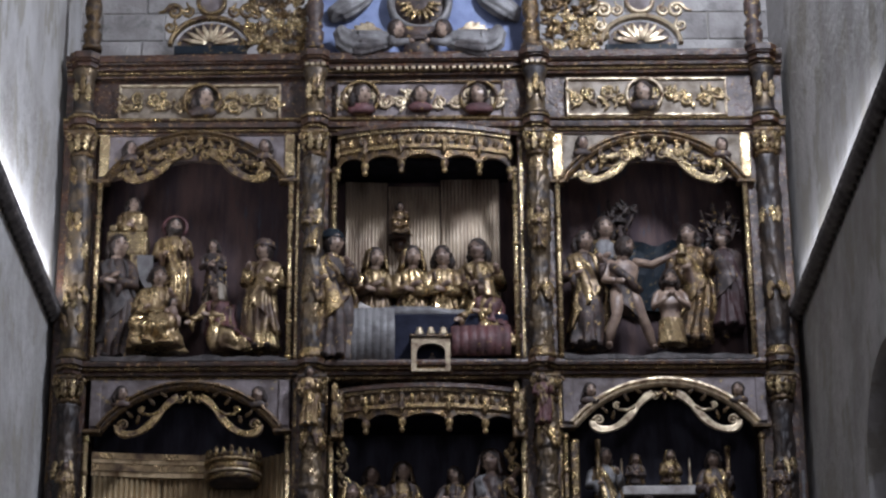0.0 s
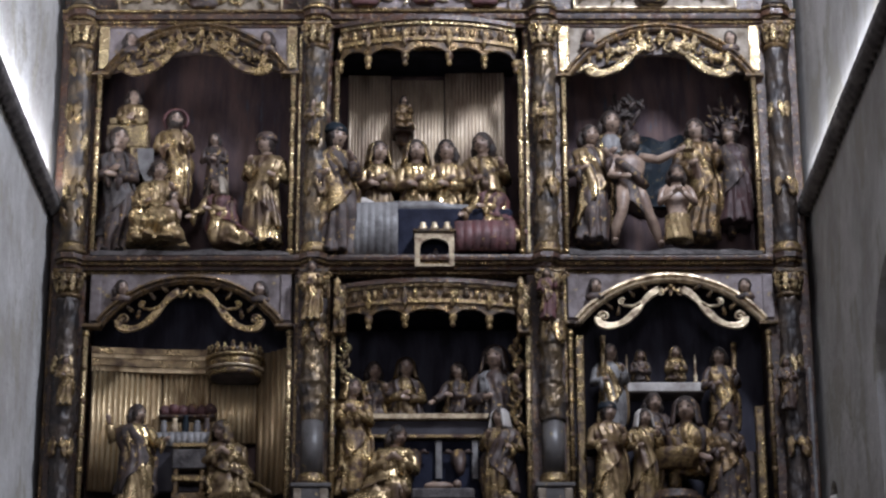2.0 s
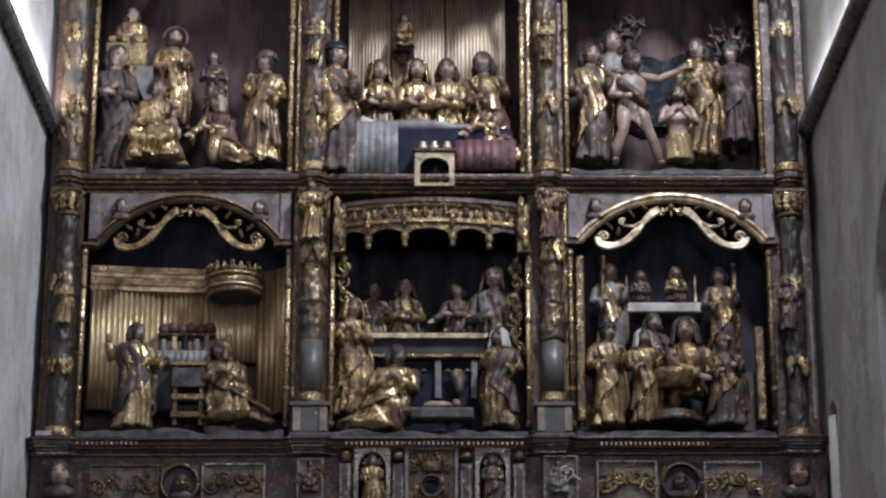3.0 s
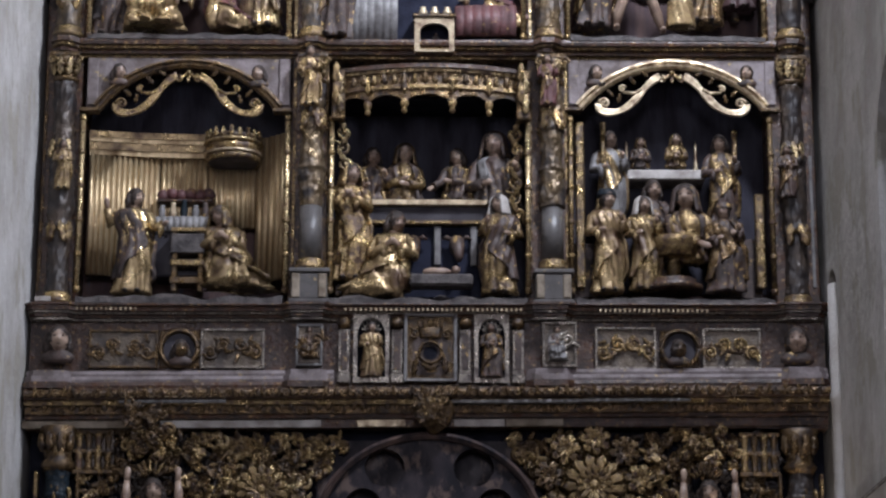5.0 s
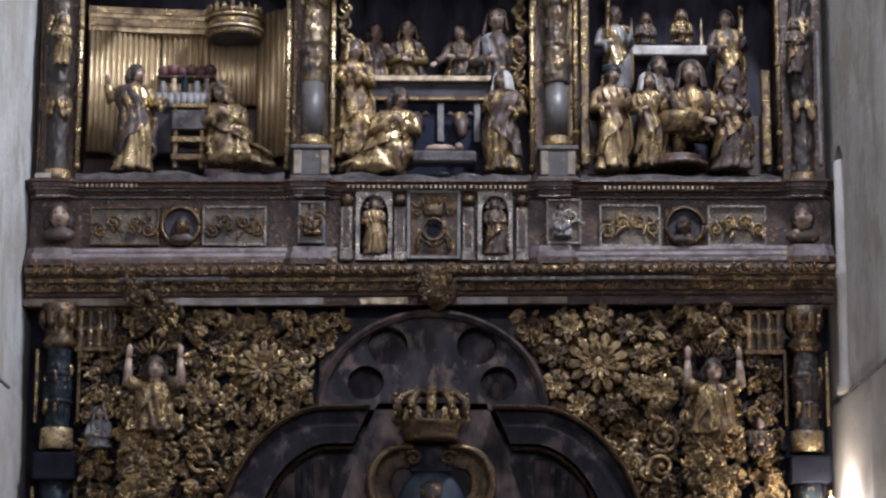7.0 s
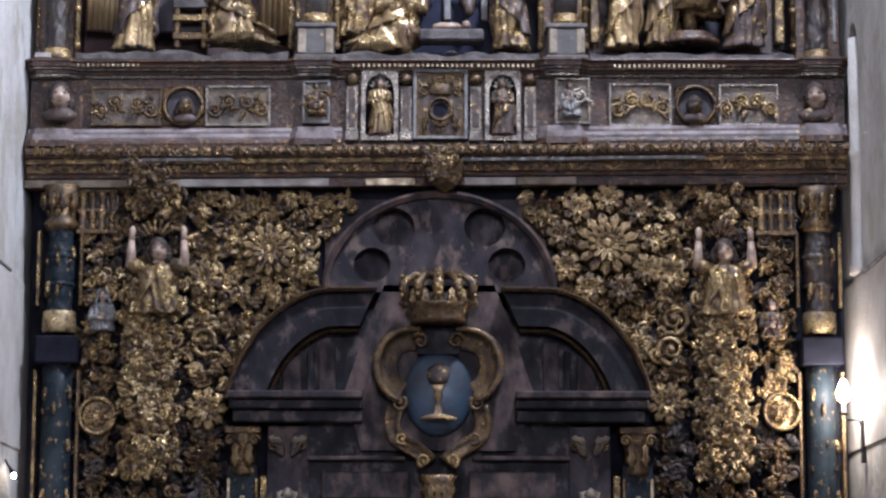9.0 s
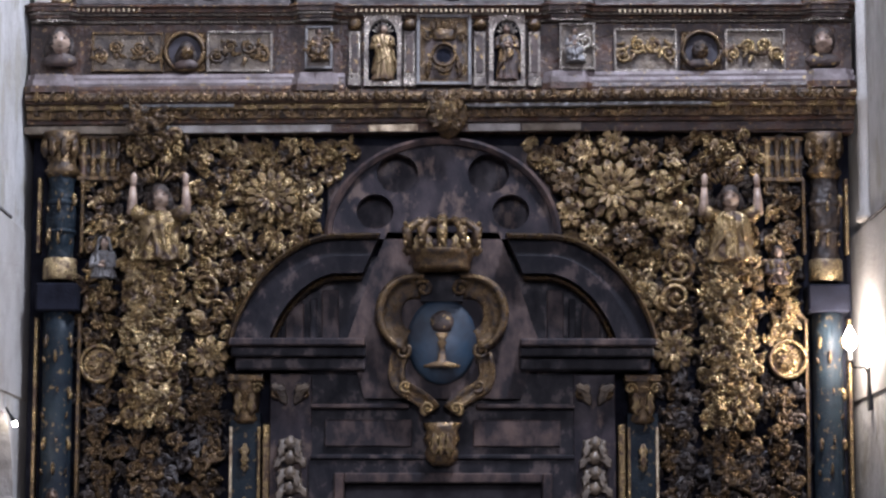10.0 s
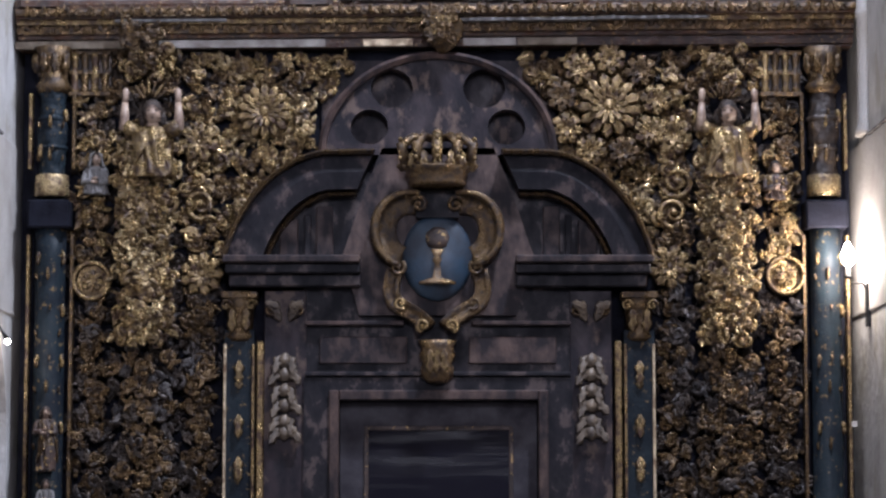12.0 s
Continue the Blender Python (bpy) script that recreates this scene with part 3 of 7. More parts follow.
def column(x, z0, z1, y, label, style, r=0.088):
    t = thing("column", (x, y, z0), label, "column", "altarpiece columns")
    h = z1 - z0
    bm = B()
    ped = 0.0
    if style == "pedestal":
        ped = 0.27
        box(bm, -0.155, 0.155, -0.13, 0.13, 0.0, 0.03, 0.006)
        box(bm, -0.135, 0.135, -0.115, 0.13, 0.03, 0.235, 0.008)
        box(bm, -0.155, 0.155, -0.13, 0.13, 0.235, 0.27, 0.008)
        part("pedestal", bm, [GREY_SHAFT], t, "grey panelled pedestal")
        for s in (-1, 1):
            bm = B()
            box(bm, s * 0.10 - 0.03, s * 0.10 + 0.03, -0.128, -0.1, 0.04, 0.225, 0.006)
            part("pedestal_panel", bm, CREAM, t, "cream panel strip")
    bm = B()
    lathe(bm, [(r * 1.35, ped), (r * 1.4, ped + 0.03), (r * 1.15, ped + 0.045), (r * 1.25, ped + 0.07), (r * 1.05, ped + 0.09)], n=20)
    part("base", bm, GOLD_WORN, t, "worn gilt ring base")
    s0, s1 = ped + 0.085, h - 0.23
    bm = B()
    if style == "twist":
        carved_shaft(bm, r * 0.95, s0, s1, x, 0.20, 3, 4.5)
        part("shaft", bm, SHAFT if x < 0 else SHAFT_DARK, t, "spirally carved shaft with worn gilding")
    elif style == "pedestal":
        half = s0 + (s1 - s0) * 0.30
        lathe(bm, [(r * 0.98, s0), (r * 0.95, half)], n=24)
        part("shaft", bm, GREY_SHAFT, t, "smooth grey painted shaft")
        bm = B()
        carved_shaft(bm, r * 0.97, half, s1, x, 0.16)
        part("carved_shaft", bm, SHAFT, t, "shaft covered with carved foliage")
    else:
        carved_shaft(bm, r * 0.95, s0, s1, x, 0.17)
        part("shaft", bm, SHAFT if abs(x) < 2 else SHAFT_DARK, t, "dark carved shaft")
    # carved foliage wrapped on the shaft
    lm = LEAF_SMALL
    k = 0
    for zz in [s0 + (s1 - s0) * q for q in (0.08, 0.2, 0.33, 0.46, 0.6, 0.72, 0.85)]:
        if style == "twist" and 0.15 < (zz - s0) / (s1 - s0) < 0.2 and x < 0 or (style == "pedestal" and zz < s0 + 0.5 * (s1 - s0)):
            continue
        k += 1
        if k % 3 and not (style == "twist" and x < 0):
            continue
        for a in (-50, -8, 34):
            aa = math.radians(a + (k % 2) * 20)
            if style == "twist" and x < 0:
                if a == 34:
                    continue
                aa = math.radians(-60 + (k * 38 + a) % 110)
            part("leaf", lm[k % 2], None, t, loc=(r * 0.93 * math.sin(aa), -r * 0.93 * math.cos(aa), zz), rot=(0, (-1.57 if k % 3 else 1.57) + 0.2 * math.sin(a), aa))
    bm = B()
    lathe(bm, [(r * 0.9, s1), (r * 1.15, s1 + 0.015), (r * 1.15, s1 + 0.035), (r * 0.92, s1 + 0.045), (r * 1.0, s1 + 0.12), (r * 1.35, s1 + 0.19)], n=20)
    box(bm, -r * 1.35, r * 1.35, -r * 1.35, r * 1.2, s1 + 0.19, s1 + 0.23, 0.008)
    cap = part("capital", bm, GOLD_DARK, t, "carved capital with dull gilding")
    for a in (-60, -20, 20, 60):
        aa = math.radians(a)
        part("capital_leaf", lm[0], None, cap, loc=(r * 1.0 * math.sin(aa), -r * 1.0 * math.cos(aa), s1 + 0.05), rot=(0.25, -1.57, aa))
    for s in (-1, 1):
        part("volute", VOLUTE_SMALL, None, cap, loc=(s * r * 1.1, -r * 1.15, s1 + 0.16))
    return t


LEAF_SMALL = [made(leaf_bm, "leaf", GOLD, 0.15, 0.075, 0.12, 3, 0.4), made(leaf_bm, "leaf", GOLD_WORN, 0.17, 0.085, 0.1, 2, 0.45)]
LEAF_TINY = [made(leaf_bm, "leaf", GOLD_DARK, 0.09, 0.06, 0.08, 2, 0.5), made(leaf_bm, "leaf", GOLD_WORN, 0.08, 0.05, 0.05, 2, 0.5)]
VOLUTE_SMALL = made(spiral_bm, "volute", GOLD_WORN, 0.04, 1.3, 0.34)

UP0, UP1, LO0, LO1 = 7.91, 9.9, 5.775, 7.77
column(-2.82, UP0, UP1, -0.06, "gilt spiral column with carved leaves at the upper storey", "twist")
column(-0.91, UP0, UP1, -0.06, "painted column with gilt carved foliage at the upper storey", "plain", 0.085)
column(0.93, UP0, UP1, -0.06, "blue-grey column with gilt carved foliage at the upper storey", "plain", 0.085)
column(2.82, UP0, UP1, -0.06, "dull gilt column with carved leaves beside the wall", "twist")
column(-2.82, LO0, LO1, -0.06, "dark carved column with dull gilt foliage", "plain", 0.088)
column(-0.90, LO0, LO1, -0.06, "grey column on a panelled pedestal with gilt foliage", "pedestal", 0.088)
column(0.95, LO0, LO1, -0.06, "grey column on a panelled pedestal with gilt foliage", "pedestal", 0.088)
column(2.81, LO0, LO1, -0.06, "dark carved column with dull gilt foliage beside the wall", "plain", 0.088)
# short blocks over the columns in the frieze
for x in COLS:
    t = thing("frieze_block", (x, -0.09, 10.04), "dark block with a gilt leaf over a column", "block", "frieze blocks")
    bm = B()
    lathe(bm, [(0.1, 0), (0.11, 0.02), (0.085, 0.05), (0.08, 0.2), (0.085, 0.36), (0.105, 0.4), (0.1, 0.43)], n=18)
    part("body", bm, SHAFT, t)
    for i in range(3):
        part("leaf", LEAF_SMALL[i % 2], None, t, loc=((i - 1) * 0.05, -0.085, 0.12 + 0.06 * (i % 2)), rot=(0, -1.57, 0))


def colonnette(x, z0, z1, m, rings=5, r=0.02):
    t = thing("colonnette", (x, -0.035, z0), "slender gilt colonnette with turned rings framing a carved scene", "colonnette", "gilt colonnettes")
    bm = B()
    h = z1 - z0
    lathe(bm, [(r, 0), (r, h)], n=10)
    part("shaft", bm, m, t)
    for i in range(rings + 1):
        bm = B()
        z = h * (0.02 + 0.96 * i / rings)
        lathe(bm, [(r, z - 0.02), (r * 1.5, z - 0.012), (r * 1.25, z), (r * 1.5, z + 0.012), (r, z + 0.02)], n=10)
        part("ring", bm, GOLD_WORN, t)


for x, m in ((-2.665, GOLD_BRIGHT), (-1.10, GOLD_BRIGHT), (-0.745, GOLD), (0.735, GOLD_BRIGHT), (1.085, GOLD_BRIGHT), (2.625, GOLD)):
    colonnette(x, 7.92, 9.50 if abs(x) > 1 else 9.6, m)
for x, m in ((-2.675, GOLD_BRIGHT), (-1.09, GOLD_BRIGHT), (-0.75, GOLD_BRIGHT), (0.765, GOLD_BRIGHT), (1.095, GOLD_WORN), (2.64, GOLD_WORN)):
    colonnette(x, 5.88, 7.3, m)
# flat gilt strips at the edges of the uprights
for x, z0, z1, m in ((-1.045, 7.95, 9.85, GOLD_BRIGHT), (0.79, 7.95, 9.85, GOLD_BRIGHT), (-2.97, 5.9, 7.7, GOLD_DARK), (-1.04, 6.1, 7.7, GOLD_WORN), (-0.79, 6.1, 7.7, GOLD_DARK), (0.79, 6.1, 7.7, GOLD_DARK), (1.065, 6.1, 7.7, GOLD_WORN), (2.95, 5.95, 7.0, GREY_CLOTH)):
    bm = B()
    box(bm, x - 0.012, x + 0.012, -0.012, 0.004, z0, z1, 0.003)
    solid("gilt_strip", bm, m, "narrow gilt strip on the altarpiece upright", "strip", "gilt strips")


# ---- arches with hanging scrollwork over the side scenes ----
def scene_arch(cx, z, w, rise, top, y, label, rim, scroll, body, style):
    t = thing("arch", (cx, y, z), label, "arch", "scene arches")
    rad = (w * w / 4 + rise * rise) / (2 * rise)
    half = math.degrees(math.asin(w / 2 / rad))
    curve = arc(0, rise - rad, rad, rad, 90 + half, 90 - half, 28)
    bm = B()
    slab(bm, [(-w / 2 - 0.09, 0), *curve, (w / 2 + 0.09, 0), (w / 2 + 0.09, top), (-w / 2 - 0.09, top)], 0, 0.07)
    part("spandrel", bm, body, t, "lilac grey spandrel board")
    bm = B()
    path_strip(bm, curve, [(-0.03, 0.01), (-0.03, -0.03), (-0.012, -0.05), (0.0, -0.035), (0.012, -0.035), (0.022, -0.06), (0.04, -0.055), (0.05, -0.02), (0.055, 0.01)], smooth=False)
    part("rim", bm, rim, t, "gilt arch moulding")
    for s in (-1, 1):
        bm = B()
        box(bm, s * (w / 2 + 0.045) - 0.042, s * (w / 2 + 0.045) + 0.042, -0.02, 0.0, 0.03, top - 0.01, 0.006)
        part("end_panel", bm, GOLD_BRIGHT if style == "up" else LILAC, t, "gilt end panel")
        bm = B()
        box(bm, s * (w / 2 + 0.05) - 0.09, s * (w / 2 + 0.05) + 0.06, -0.05, 0.06, -0.03, 0.0, 0.006)
        part("impost", bm, GOLD_DARK, t)
        # carved band that swings from the springing up to the crown, with open volutes
        k = w / 1.36
        pts = bezier([(s * 0.545 * k, 0.035), (s * 0.56 * k, -0.065), (s * 0.40 * k, -0.07), (s * 0.30 * k, 0.035)], 12)
        top_z = rise * (0.74 if style == "low" else 0.62)
        pts += bezier([(s * 0.30 * k, 0.035), (s * 0.22 * k, 0.115), (s * 0.20 * k, top_z - 0.06), (s * 0.085 * k, top_z)], 12)[1:]
        if style == "up":
            pts = [(px, pz * 0.9 + 0.035) for px, pz in pts]
        bm = B()
        ribbon_scroll(bm, pts, 0.075 if style == "up" else 0.062, -0.02)
        part("scroll_band", bm, scroll, t, "gilt carved scroll band")
        for rr, tn, vx, vz, an, fl in ((0.043, 1.4, 0.50 * k, 0.035, 0.0 if s > 0 else math.pi, s), (0.032 if style == "low" else 0.045, 1.3, 0.075 * k, top_z - 0.025, 1.57, s), (0.030 if style == "low" else 0.04, 1.3, 0.365 * k, 0.155 if style == "low" else 0.18, 2.6 if s > 0 else 0.54, -s)):
            bm = B()
            spiral_bm(bm, rr, tn, 0.36, (s * vx, -0.03, vz), an, fl, 0)
            part("volute", bm, scroll, t)
        bm = B()
        tube(bm, [(s * 0.225 * k, -0.03, 0.15), (s * 0.28 * k, -0.035, 0.115), (s * 0.36 * k, -0.03, 0.125)], [0.014, 0.016, 0.011], 8)
        part("branch", bm, scroll, t)
        for vx, vz, an in ((0.43, 0.12, 2.4), (0.40, 0.08, 1.3), (0.27, 0.21, 2.2), (0.17, 0.25, 2.6), (0.47, 0.11, 0.9), (0.30, 0.15, 1.9), (0.21, 0.26, 1.2), (0.53, 0.08, 1.6), (0.12, 0.27, 1.0), (0.06, 0.26, 2.2)) if style == "up" else ((0.43, 0.10, 2.4), (0.40, 0.045, 1.3), (0.27, 0.20, 2.2), (0.17, 0.27, 2.6)):
            bm = B()
            leaf_bm(bm, 0.075, 0.045, 0.2, 2, 0.5, (s * vx * k, -0.01, vz * rise / 0.36), an if s < 0 else math.pi - an)
            part("leaf", bm, GOLD_DARK if style == "low" else GOLD_WORN, t)
    if style == "up":
        bm = B()
        low = [(w * (0.5 - i / 28), 0.015 + rise * 0.42 * math.sin(math.pi * i / 28) ** 1.6) for i in range(29)]
        slab(bm, [*curve, *low[1:-1]], 0.005, 0.05)
        part("scroll_ground", bm, BROWN_CLOTH, t, "brown board behind the scrolls")
        for q in range(9):
            bm = B()
            u = (q - 4) / 4
            leaf_bm(bm, 0.13, 0.085, 0.12, 3, 0.5, (u * w * 0.36, -0.012, rise * (0.66 - 0.52 * u * u)), (2.6 if u < 0 else 0.54) + 0.5 * (-1) ** q, 0.3 * (-1) ** q)
            part("acanthus_leaf", bm, GOLD_WORN if q % 2 else scroll, t)
        for e in (-1, 1):
            bm = B()
            spiral_bm(bm, 0.062, 1.5, 0.30, (e * w * 0.15, -0.03, rise * 0.52), 0.6 if e > 0 else 2.5, e, 0.08)
            part("volute", bm, scroll, t)
    bm = B()
    for a in (-2.5, -1.57, -0.65):
        leaf_bm(bm, 0.085, 0.04, 0.3, 2, 0.4, (0, -0.02, rise * 0.80), a)
    ball(bm, (0, -0.04, rise * 0.80), 0.022, 8, 6)
    part("crown_leaf", bm, GOLD_WORN, t)
    return t


ya = -0.02
scene_arch(-1.88, 9.50, 1.44, 0.39, 0.42, ya, "segmental arch with gilt scrolls over a lilac spandrel", GOLD_DARK, GOLD_WORN, LILAC, "up")
scene_arch(1.87, 9.48, 1.46, 0.40, 0.44, ya, "segmental arch with bright gilt scrolls over a brown spandrel", GOLD_DARK, GOLD, CREAM, "up")
scene_arch(-1.87, 7.35, 1.40, 0.36, 0.42, ya, "segmental arch with worn gilt scrolls over a grey spandrel", GOLD_DARK, GOLD_WORN, LILAC, "low")
scene_arch(1.89, 7.37, 1.44, 0.35, 0.40, ya, "segmental arch with pale bright scrolls over a grey spandrel", GOLD_PALE, GOLD_PALE, LILAC, "low")
for x, z, tn in ((-2.44, 9.74, 0.5), (-1.32, 9.75, -0.4), (1.30, 9.77, 0.2), (2.46, 9.75, -0.4), (-2.42, 7.60, 0.5), (-1.33, 7.59, -0.3), (1.30, 7.61, 0.2), (2.48, 7.61, -0.3)):
    bust(x, z, 0.115, -0.06, "small painted putto head on an arch spandrel", tn, [FLESH, HAIR, BROWN_CLOTH], "putto_head", "carving", "putto heads")


# ---- scalloped canopies over the middle scenes ----
def canopy(cx, z, w, h, label, gaps):
    t = thing("canopy", (cx, 0.0, z), label, "canopy", "canopies")
    bow = lambda u: -0.04 - 0.16 * (1 - (2 * u - 1) ** 2)
    bands = ((0.55, 0.62, 0.02, GOLD_WORN), (0.62, 0.86, 0.0, GOLD_DARK), (0.86, 0.92, 0.025, GOLD), (0.92, 1.0, 0.05, WOOD))
    for za, zb, o, m in bands:
        bm = B()
        grid(bm, [[(w * (i / 24 - 0.5), bow(i / 24) - o, za * h), (w * (i / 24 - 0.5), bow(i / 24) - o, zb * h), (w * (i / 24 - 0.5), 0.1, zb * h), (w * (i / 24 - 0.5), 0.1, za * h)] for i in range(25)], smooth=False)
        part("band", bm, m, t)
    # scallops between pendants
    n = len(gaps) - 1
    for i in range(n):
        a, b = gaps[i], gaps[i + 1]
        bm = B()
        rings = []
        for k in range(13):
            u = a + (b - a) * k / 12
            s = math.sin(math.pi * k / 12)
            rings.append([(w * (u - 0.5), bow(u), h * (0.20 + 0.25 * s ** 0.35)), (w * (u - 0.5), bow(u), h * 0.57), (w * (u - 0.5), bow(u) + 0.03, h * 0.57), (w * (u - 0.5), bow(u) + 0.03, h * (0.20 + 0.25 * s ** 0.35))])
        grid(bm, rings, smooth=False)
        part("scallop", bm, GOLD_DARK, t, "scalloped gilt edge")
    for u in gaps:
        bm = B()
        lathe(bm, [(0.004, 0.0), (0.02, 0.012), (0.026, 0.03), (0.016, 0.05), (0.03, 0.065), (0.034, 0.10), (0.022, 0.12)], n=10)
        part("pendant", bm, GOLD_WORN, t, "turned pendant knob", (w * (u - 0.5), bow(u) - 0.004, h * 0.06))
        bm = B()
        leaf_bm(bm, 0.15, 0.06, 0.05, 2, 0.5, (0, 0, 0), 1.57)
        part("rib", bm, GOLD_WORN, t, "", (w * (u - 0.5), bow(u) - 0.01, h * 0.45))
    for i in range(18):
        u = (i + 0.5) / 18
        part("tracery", LEAF_TINY[i % 2], None, t, "", (w * (u - 0.5), bow(u) - 0.005, h * 0.64), (0, -1.57, 0))
    # shade beneath the canopy is put into a near-black soffit
    bm = B()
    box(bm, -w / 2, w / 2, -0.0, 0.45, h * 0.5, h * 0.56)
    part("soffit", bm, DARK_BOARD_AND_RECESS, t, "underside with its shade painted near-black")


canopy(-0.01, 9.45, 1.42, 0.46, "gilt scalloped canopy with hanging knobs over the birth scene", (0.0, 0.16, 0.37, 0.62, 0.82, 1.0))
canopy(0.01, 7.24, 1.42, 0.42, "gilt scalloped canopy with hanging knobs over the manger scene", (0.0, 0.16, 0.36, 0.62, 0.82, 1.0))
for x, z in ((-0.70, 7.25), (0.73, 7.25)):
    t = thing("canopy_pillar", (x, -0.1, z), "short gilt carved pillar at the end of a canopy", "pillar", "canopy pillars")
    bm = B()
    box(bm, -0.05, 0.05, -0.02, 0.1, 0.0, 0.4, 0.01)
    part("body", bm, GOLD_DARK, t)
    for i in range(4):
        part("leaf", LEAF_SMALL[i % 2], None, t, loc=((-1) ** i * 0.018, -0.025, 0.04 + 0.08 * i), rot=(0, -1.57, 0))


# ---- frieze panels with scrolls and roundels ----
def scroll_panel(x0, x1, z0, z1, y, label, ground, edge, relief, name="relief_panel", mirror=True, group="relief panels"):
    c = ((x0 + x1) / 2, (z0 + z1) / 2)
    w, h = x1 - x0, z1 - z0
    t = thing(name, (c[0], y, c[1]), label, "panel", group)
    bm = B()
    box(bm, -w / 2, w / 2, -0.004, 0.05, -h / 2, h / 2)
    part("ground", bm, ground, t)
    e = 0.018
    for a in ((-w / 2, w / 2, h / 2 - e, h / 2), (-w / 2, w / 2, -h / 2, -h / 2 + e), (-w / 2, -w / 2 + e, -h / 2 + e, h / 2 - e), (w / 2 - e, w / 2, -h / 2 + e, h / 2 - e)):
        bm = B()
        box(bm, a[0], a[1], -0.03, 0.0, a[2], a[3], 0.004)
        part("edge", bm, edge, t)
    n = max(1, round(w / h * 1.35))
    r = random.Random(int(x0 * 100) + int(z0 * 10))
    for i in range(n):
        for s in (-1, 1):
            bm = B()
            cx = w * ((i + 0.5) / n - 0.5)
            spiral_bm(bm, h * 0.17, 1.5, 0.32, (cx + s * h * 0.16, -0.02, s * h * 0.10 * (-1) ** i), r.uniform(0, 6), s * (-1) ** i, h * 0.12)
            for k in range(4):
                leaf_bm(bm, h * r.uniform(0.20, 0.28), h * 0.13, 0.1, 2, 0.5, (cx + s * h * r.uniform(0.02, 0.3), -0.015, h * r.uniform(-0.16, 0.16)), r.uniform(0, 6.28), r.uniform(-0.3, 0.3))
            part("scroll", bm, relief, t)
    return t


def roundel(x, z, r, y, label, rim, field):
    t = thing("roundel", (x, y, z), label, "roundel", "roundels")
    bm = B()
    path_strip(bm, arc(0, 0, r, r, 0, 360, 36), [(0.0, 0.0), (0.0, -0.04), (-0.014, -0.05), (-0.028, -0.035), (-0.03, 0.0)], smooth=True)
    part("rim", bm, rim, t, "turned gilt rim")
    bm = B()
    slab(bm, arc(0, 0, r * 0.95, r * 0.95, 0, 350, 35), 0.0, 0.03)
    part("field", bm, field, t)


scroll_panel(-2.55, -1.20, 10.04, 10.37, -0.01, "gilt scroll relief on a pale panel in the crowning frieze", CREAM, GOLD_PALE, GOLD)
scroll_panel(-0.74, 0.66, 10.06, 10.40, -0.01, "grey panel with pale scrolls in the crowning frieze", LILAC, GOLD_DARK, GOLD_PALE)
scroll_panel(1.18, 2.52, 10.07, 10.42, -0.01, "gilt scroll relief on a brown panel in the crowning frieze", CREAM, GOLD_PALE, GOLD)
for x, z, m in ((-1.85, 10.21, FLESH), (-0.53, 10.23, FLESH), (0.45, 10.23, FLESH), (1.83, 10.25, FLESH)):
    roundel(x, z, 0.135, -0.03, "round medallion with a carved head in the crowning frieze", GOLD_PALE if x > 1 else GOLD_WORN, BROWN_CLOTH)
    bust(x, z - 0.04, 0.17, -0.09, "carved painted head leaning out of a round medallion", 0.5 if x < 0 else -0.4, [FLESH, HAIR, BROWN_CLOTH if abs(x) > 1 else RED_CLOTH], "medallion_head")
bust(-0.04, 10.2, 0.15, -0.06, "small carved head between scrolls of the frieze", 0.1, [FLESH, HAIR, RED_CLOTH], "medallion_head")


# ---- carved figures: each one plain mesh ----
# height share: width, depth, sideways and forward shift of the draped body
BODY = {
    "stand": ((0.0, 0.98, 0.84, 0.0, 0.0), (0.12, 0.90, 0.80, 0.01, 0.0), (0.40, 0.86, 0.80, 0.035, -0.01), (0.58, 0.84, 0.76, 0.04, 0.0), (0.68, 0.74, 0.66, 0.025, 0.0), (0.82, 0.86, 0.70, 0.0, -0.01), (0.92, 0.90, 0.62, -0.005, 0.0), (0.975, 0.66, 0.5, 0.0, 0.0), (1.0, 0.34, 0.36, 0.0, 0.0)),
    "kneel": ((0.0, 1.46, 1.10, -0.12, -0.02), (0.08, 1.34, 1.10, -0.09, -0.03), (0.26, 1.12, 1.06, -0.035, -0.05), (0.40, 1.0, 0.95, 0.0, -0.03), (0.54, 0.90, 0.80, 0.02, 0.0), (0.66, 0.78, 0.70, 0.03, 0.0), (0.82, 0.86, 0.74, 0.05, -0.01), (0.92, 0.86, 0.66, 0.06, 0.0), (0.975, 0.62, 0.5, 0.065, 0.0), (1.0, 0.32, 0.34, 0.07, 0.0)),
    "sit": ((0.0, 1.30, 1.25, 0.03, -0.14), (0.12, 1.16, 1.30, 0.02, -0.15), (0.32, 1.10, 1.38, 0.0, -0.15), (0.44, 1.02, 1.22, 0.0, -0.12), (0.54, 0.95, 0.90, 0.0, -0.04), (0.66, 0.78, 0.70, 0.0, 0.0), (0.82, 0.88, 0.72, 0.0, 0.0), (0.92, 0.88, 0.64, 0.0, 0.0), (0.975, 0.62, 0.5, 0.0, 0.0), (1.0, 0.34, 0.36, 0.0, 0.0)),
    "bust": ((0.0, 0.92, 0.78, 0.0, 0.0), (0.35, 0.80, 0.70, 0.0, 0.0), (0.70, 0.86, 0.72, 0.0, 0.0), (0.86, 0.90, 0.64, 0.0, 0.0), (0.95, 0.64, 0.5, 0.0, 0.0), (1.0, 0.34, 0.36, 0.0, 0.0)),
}


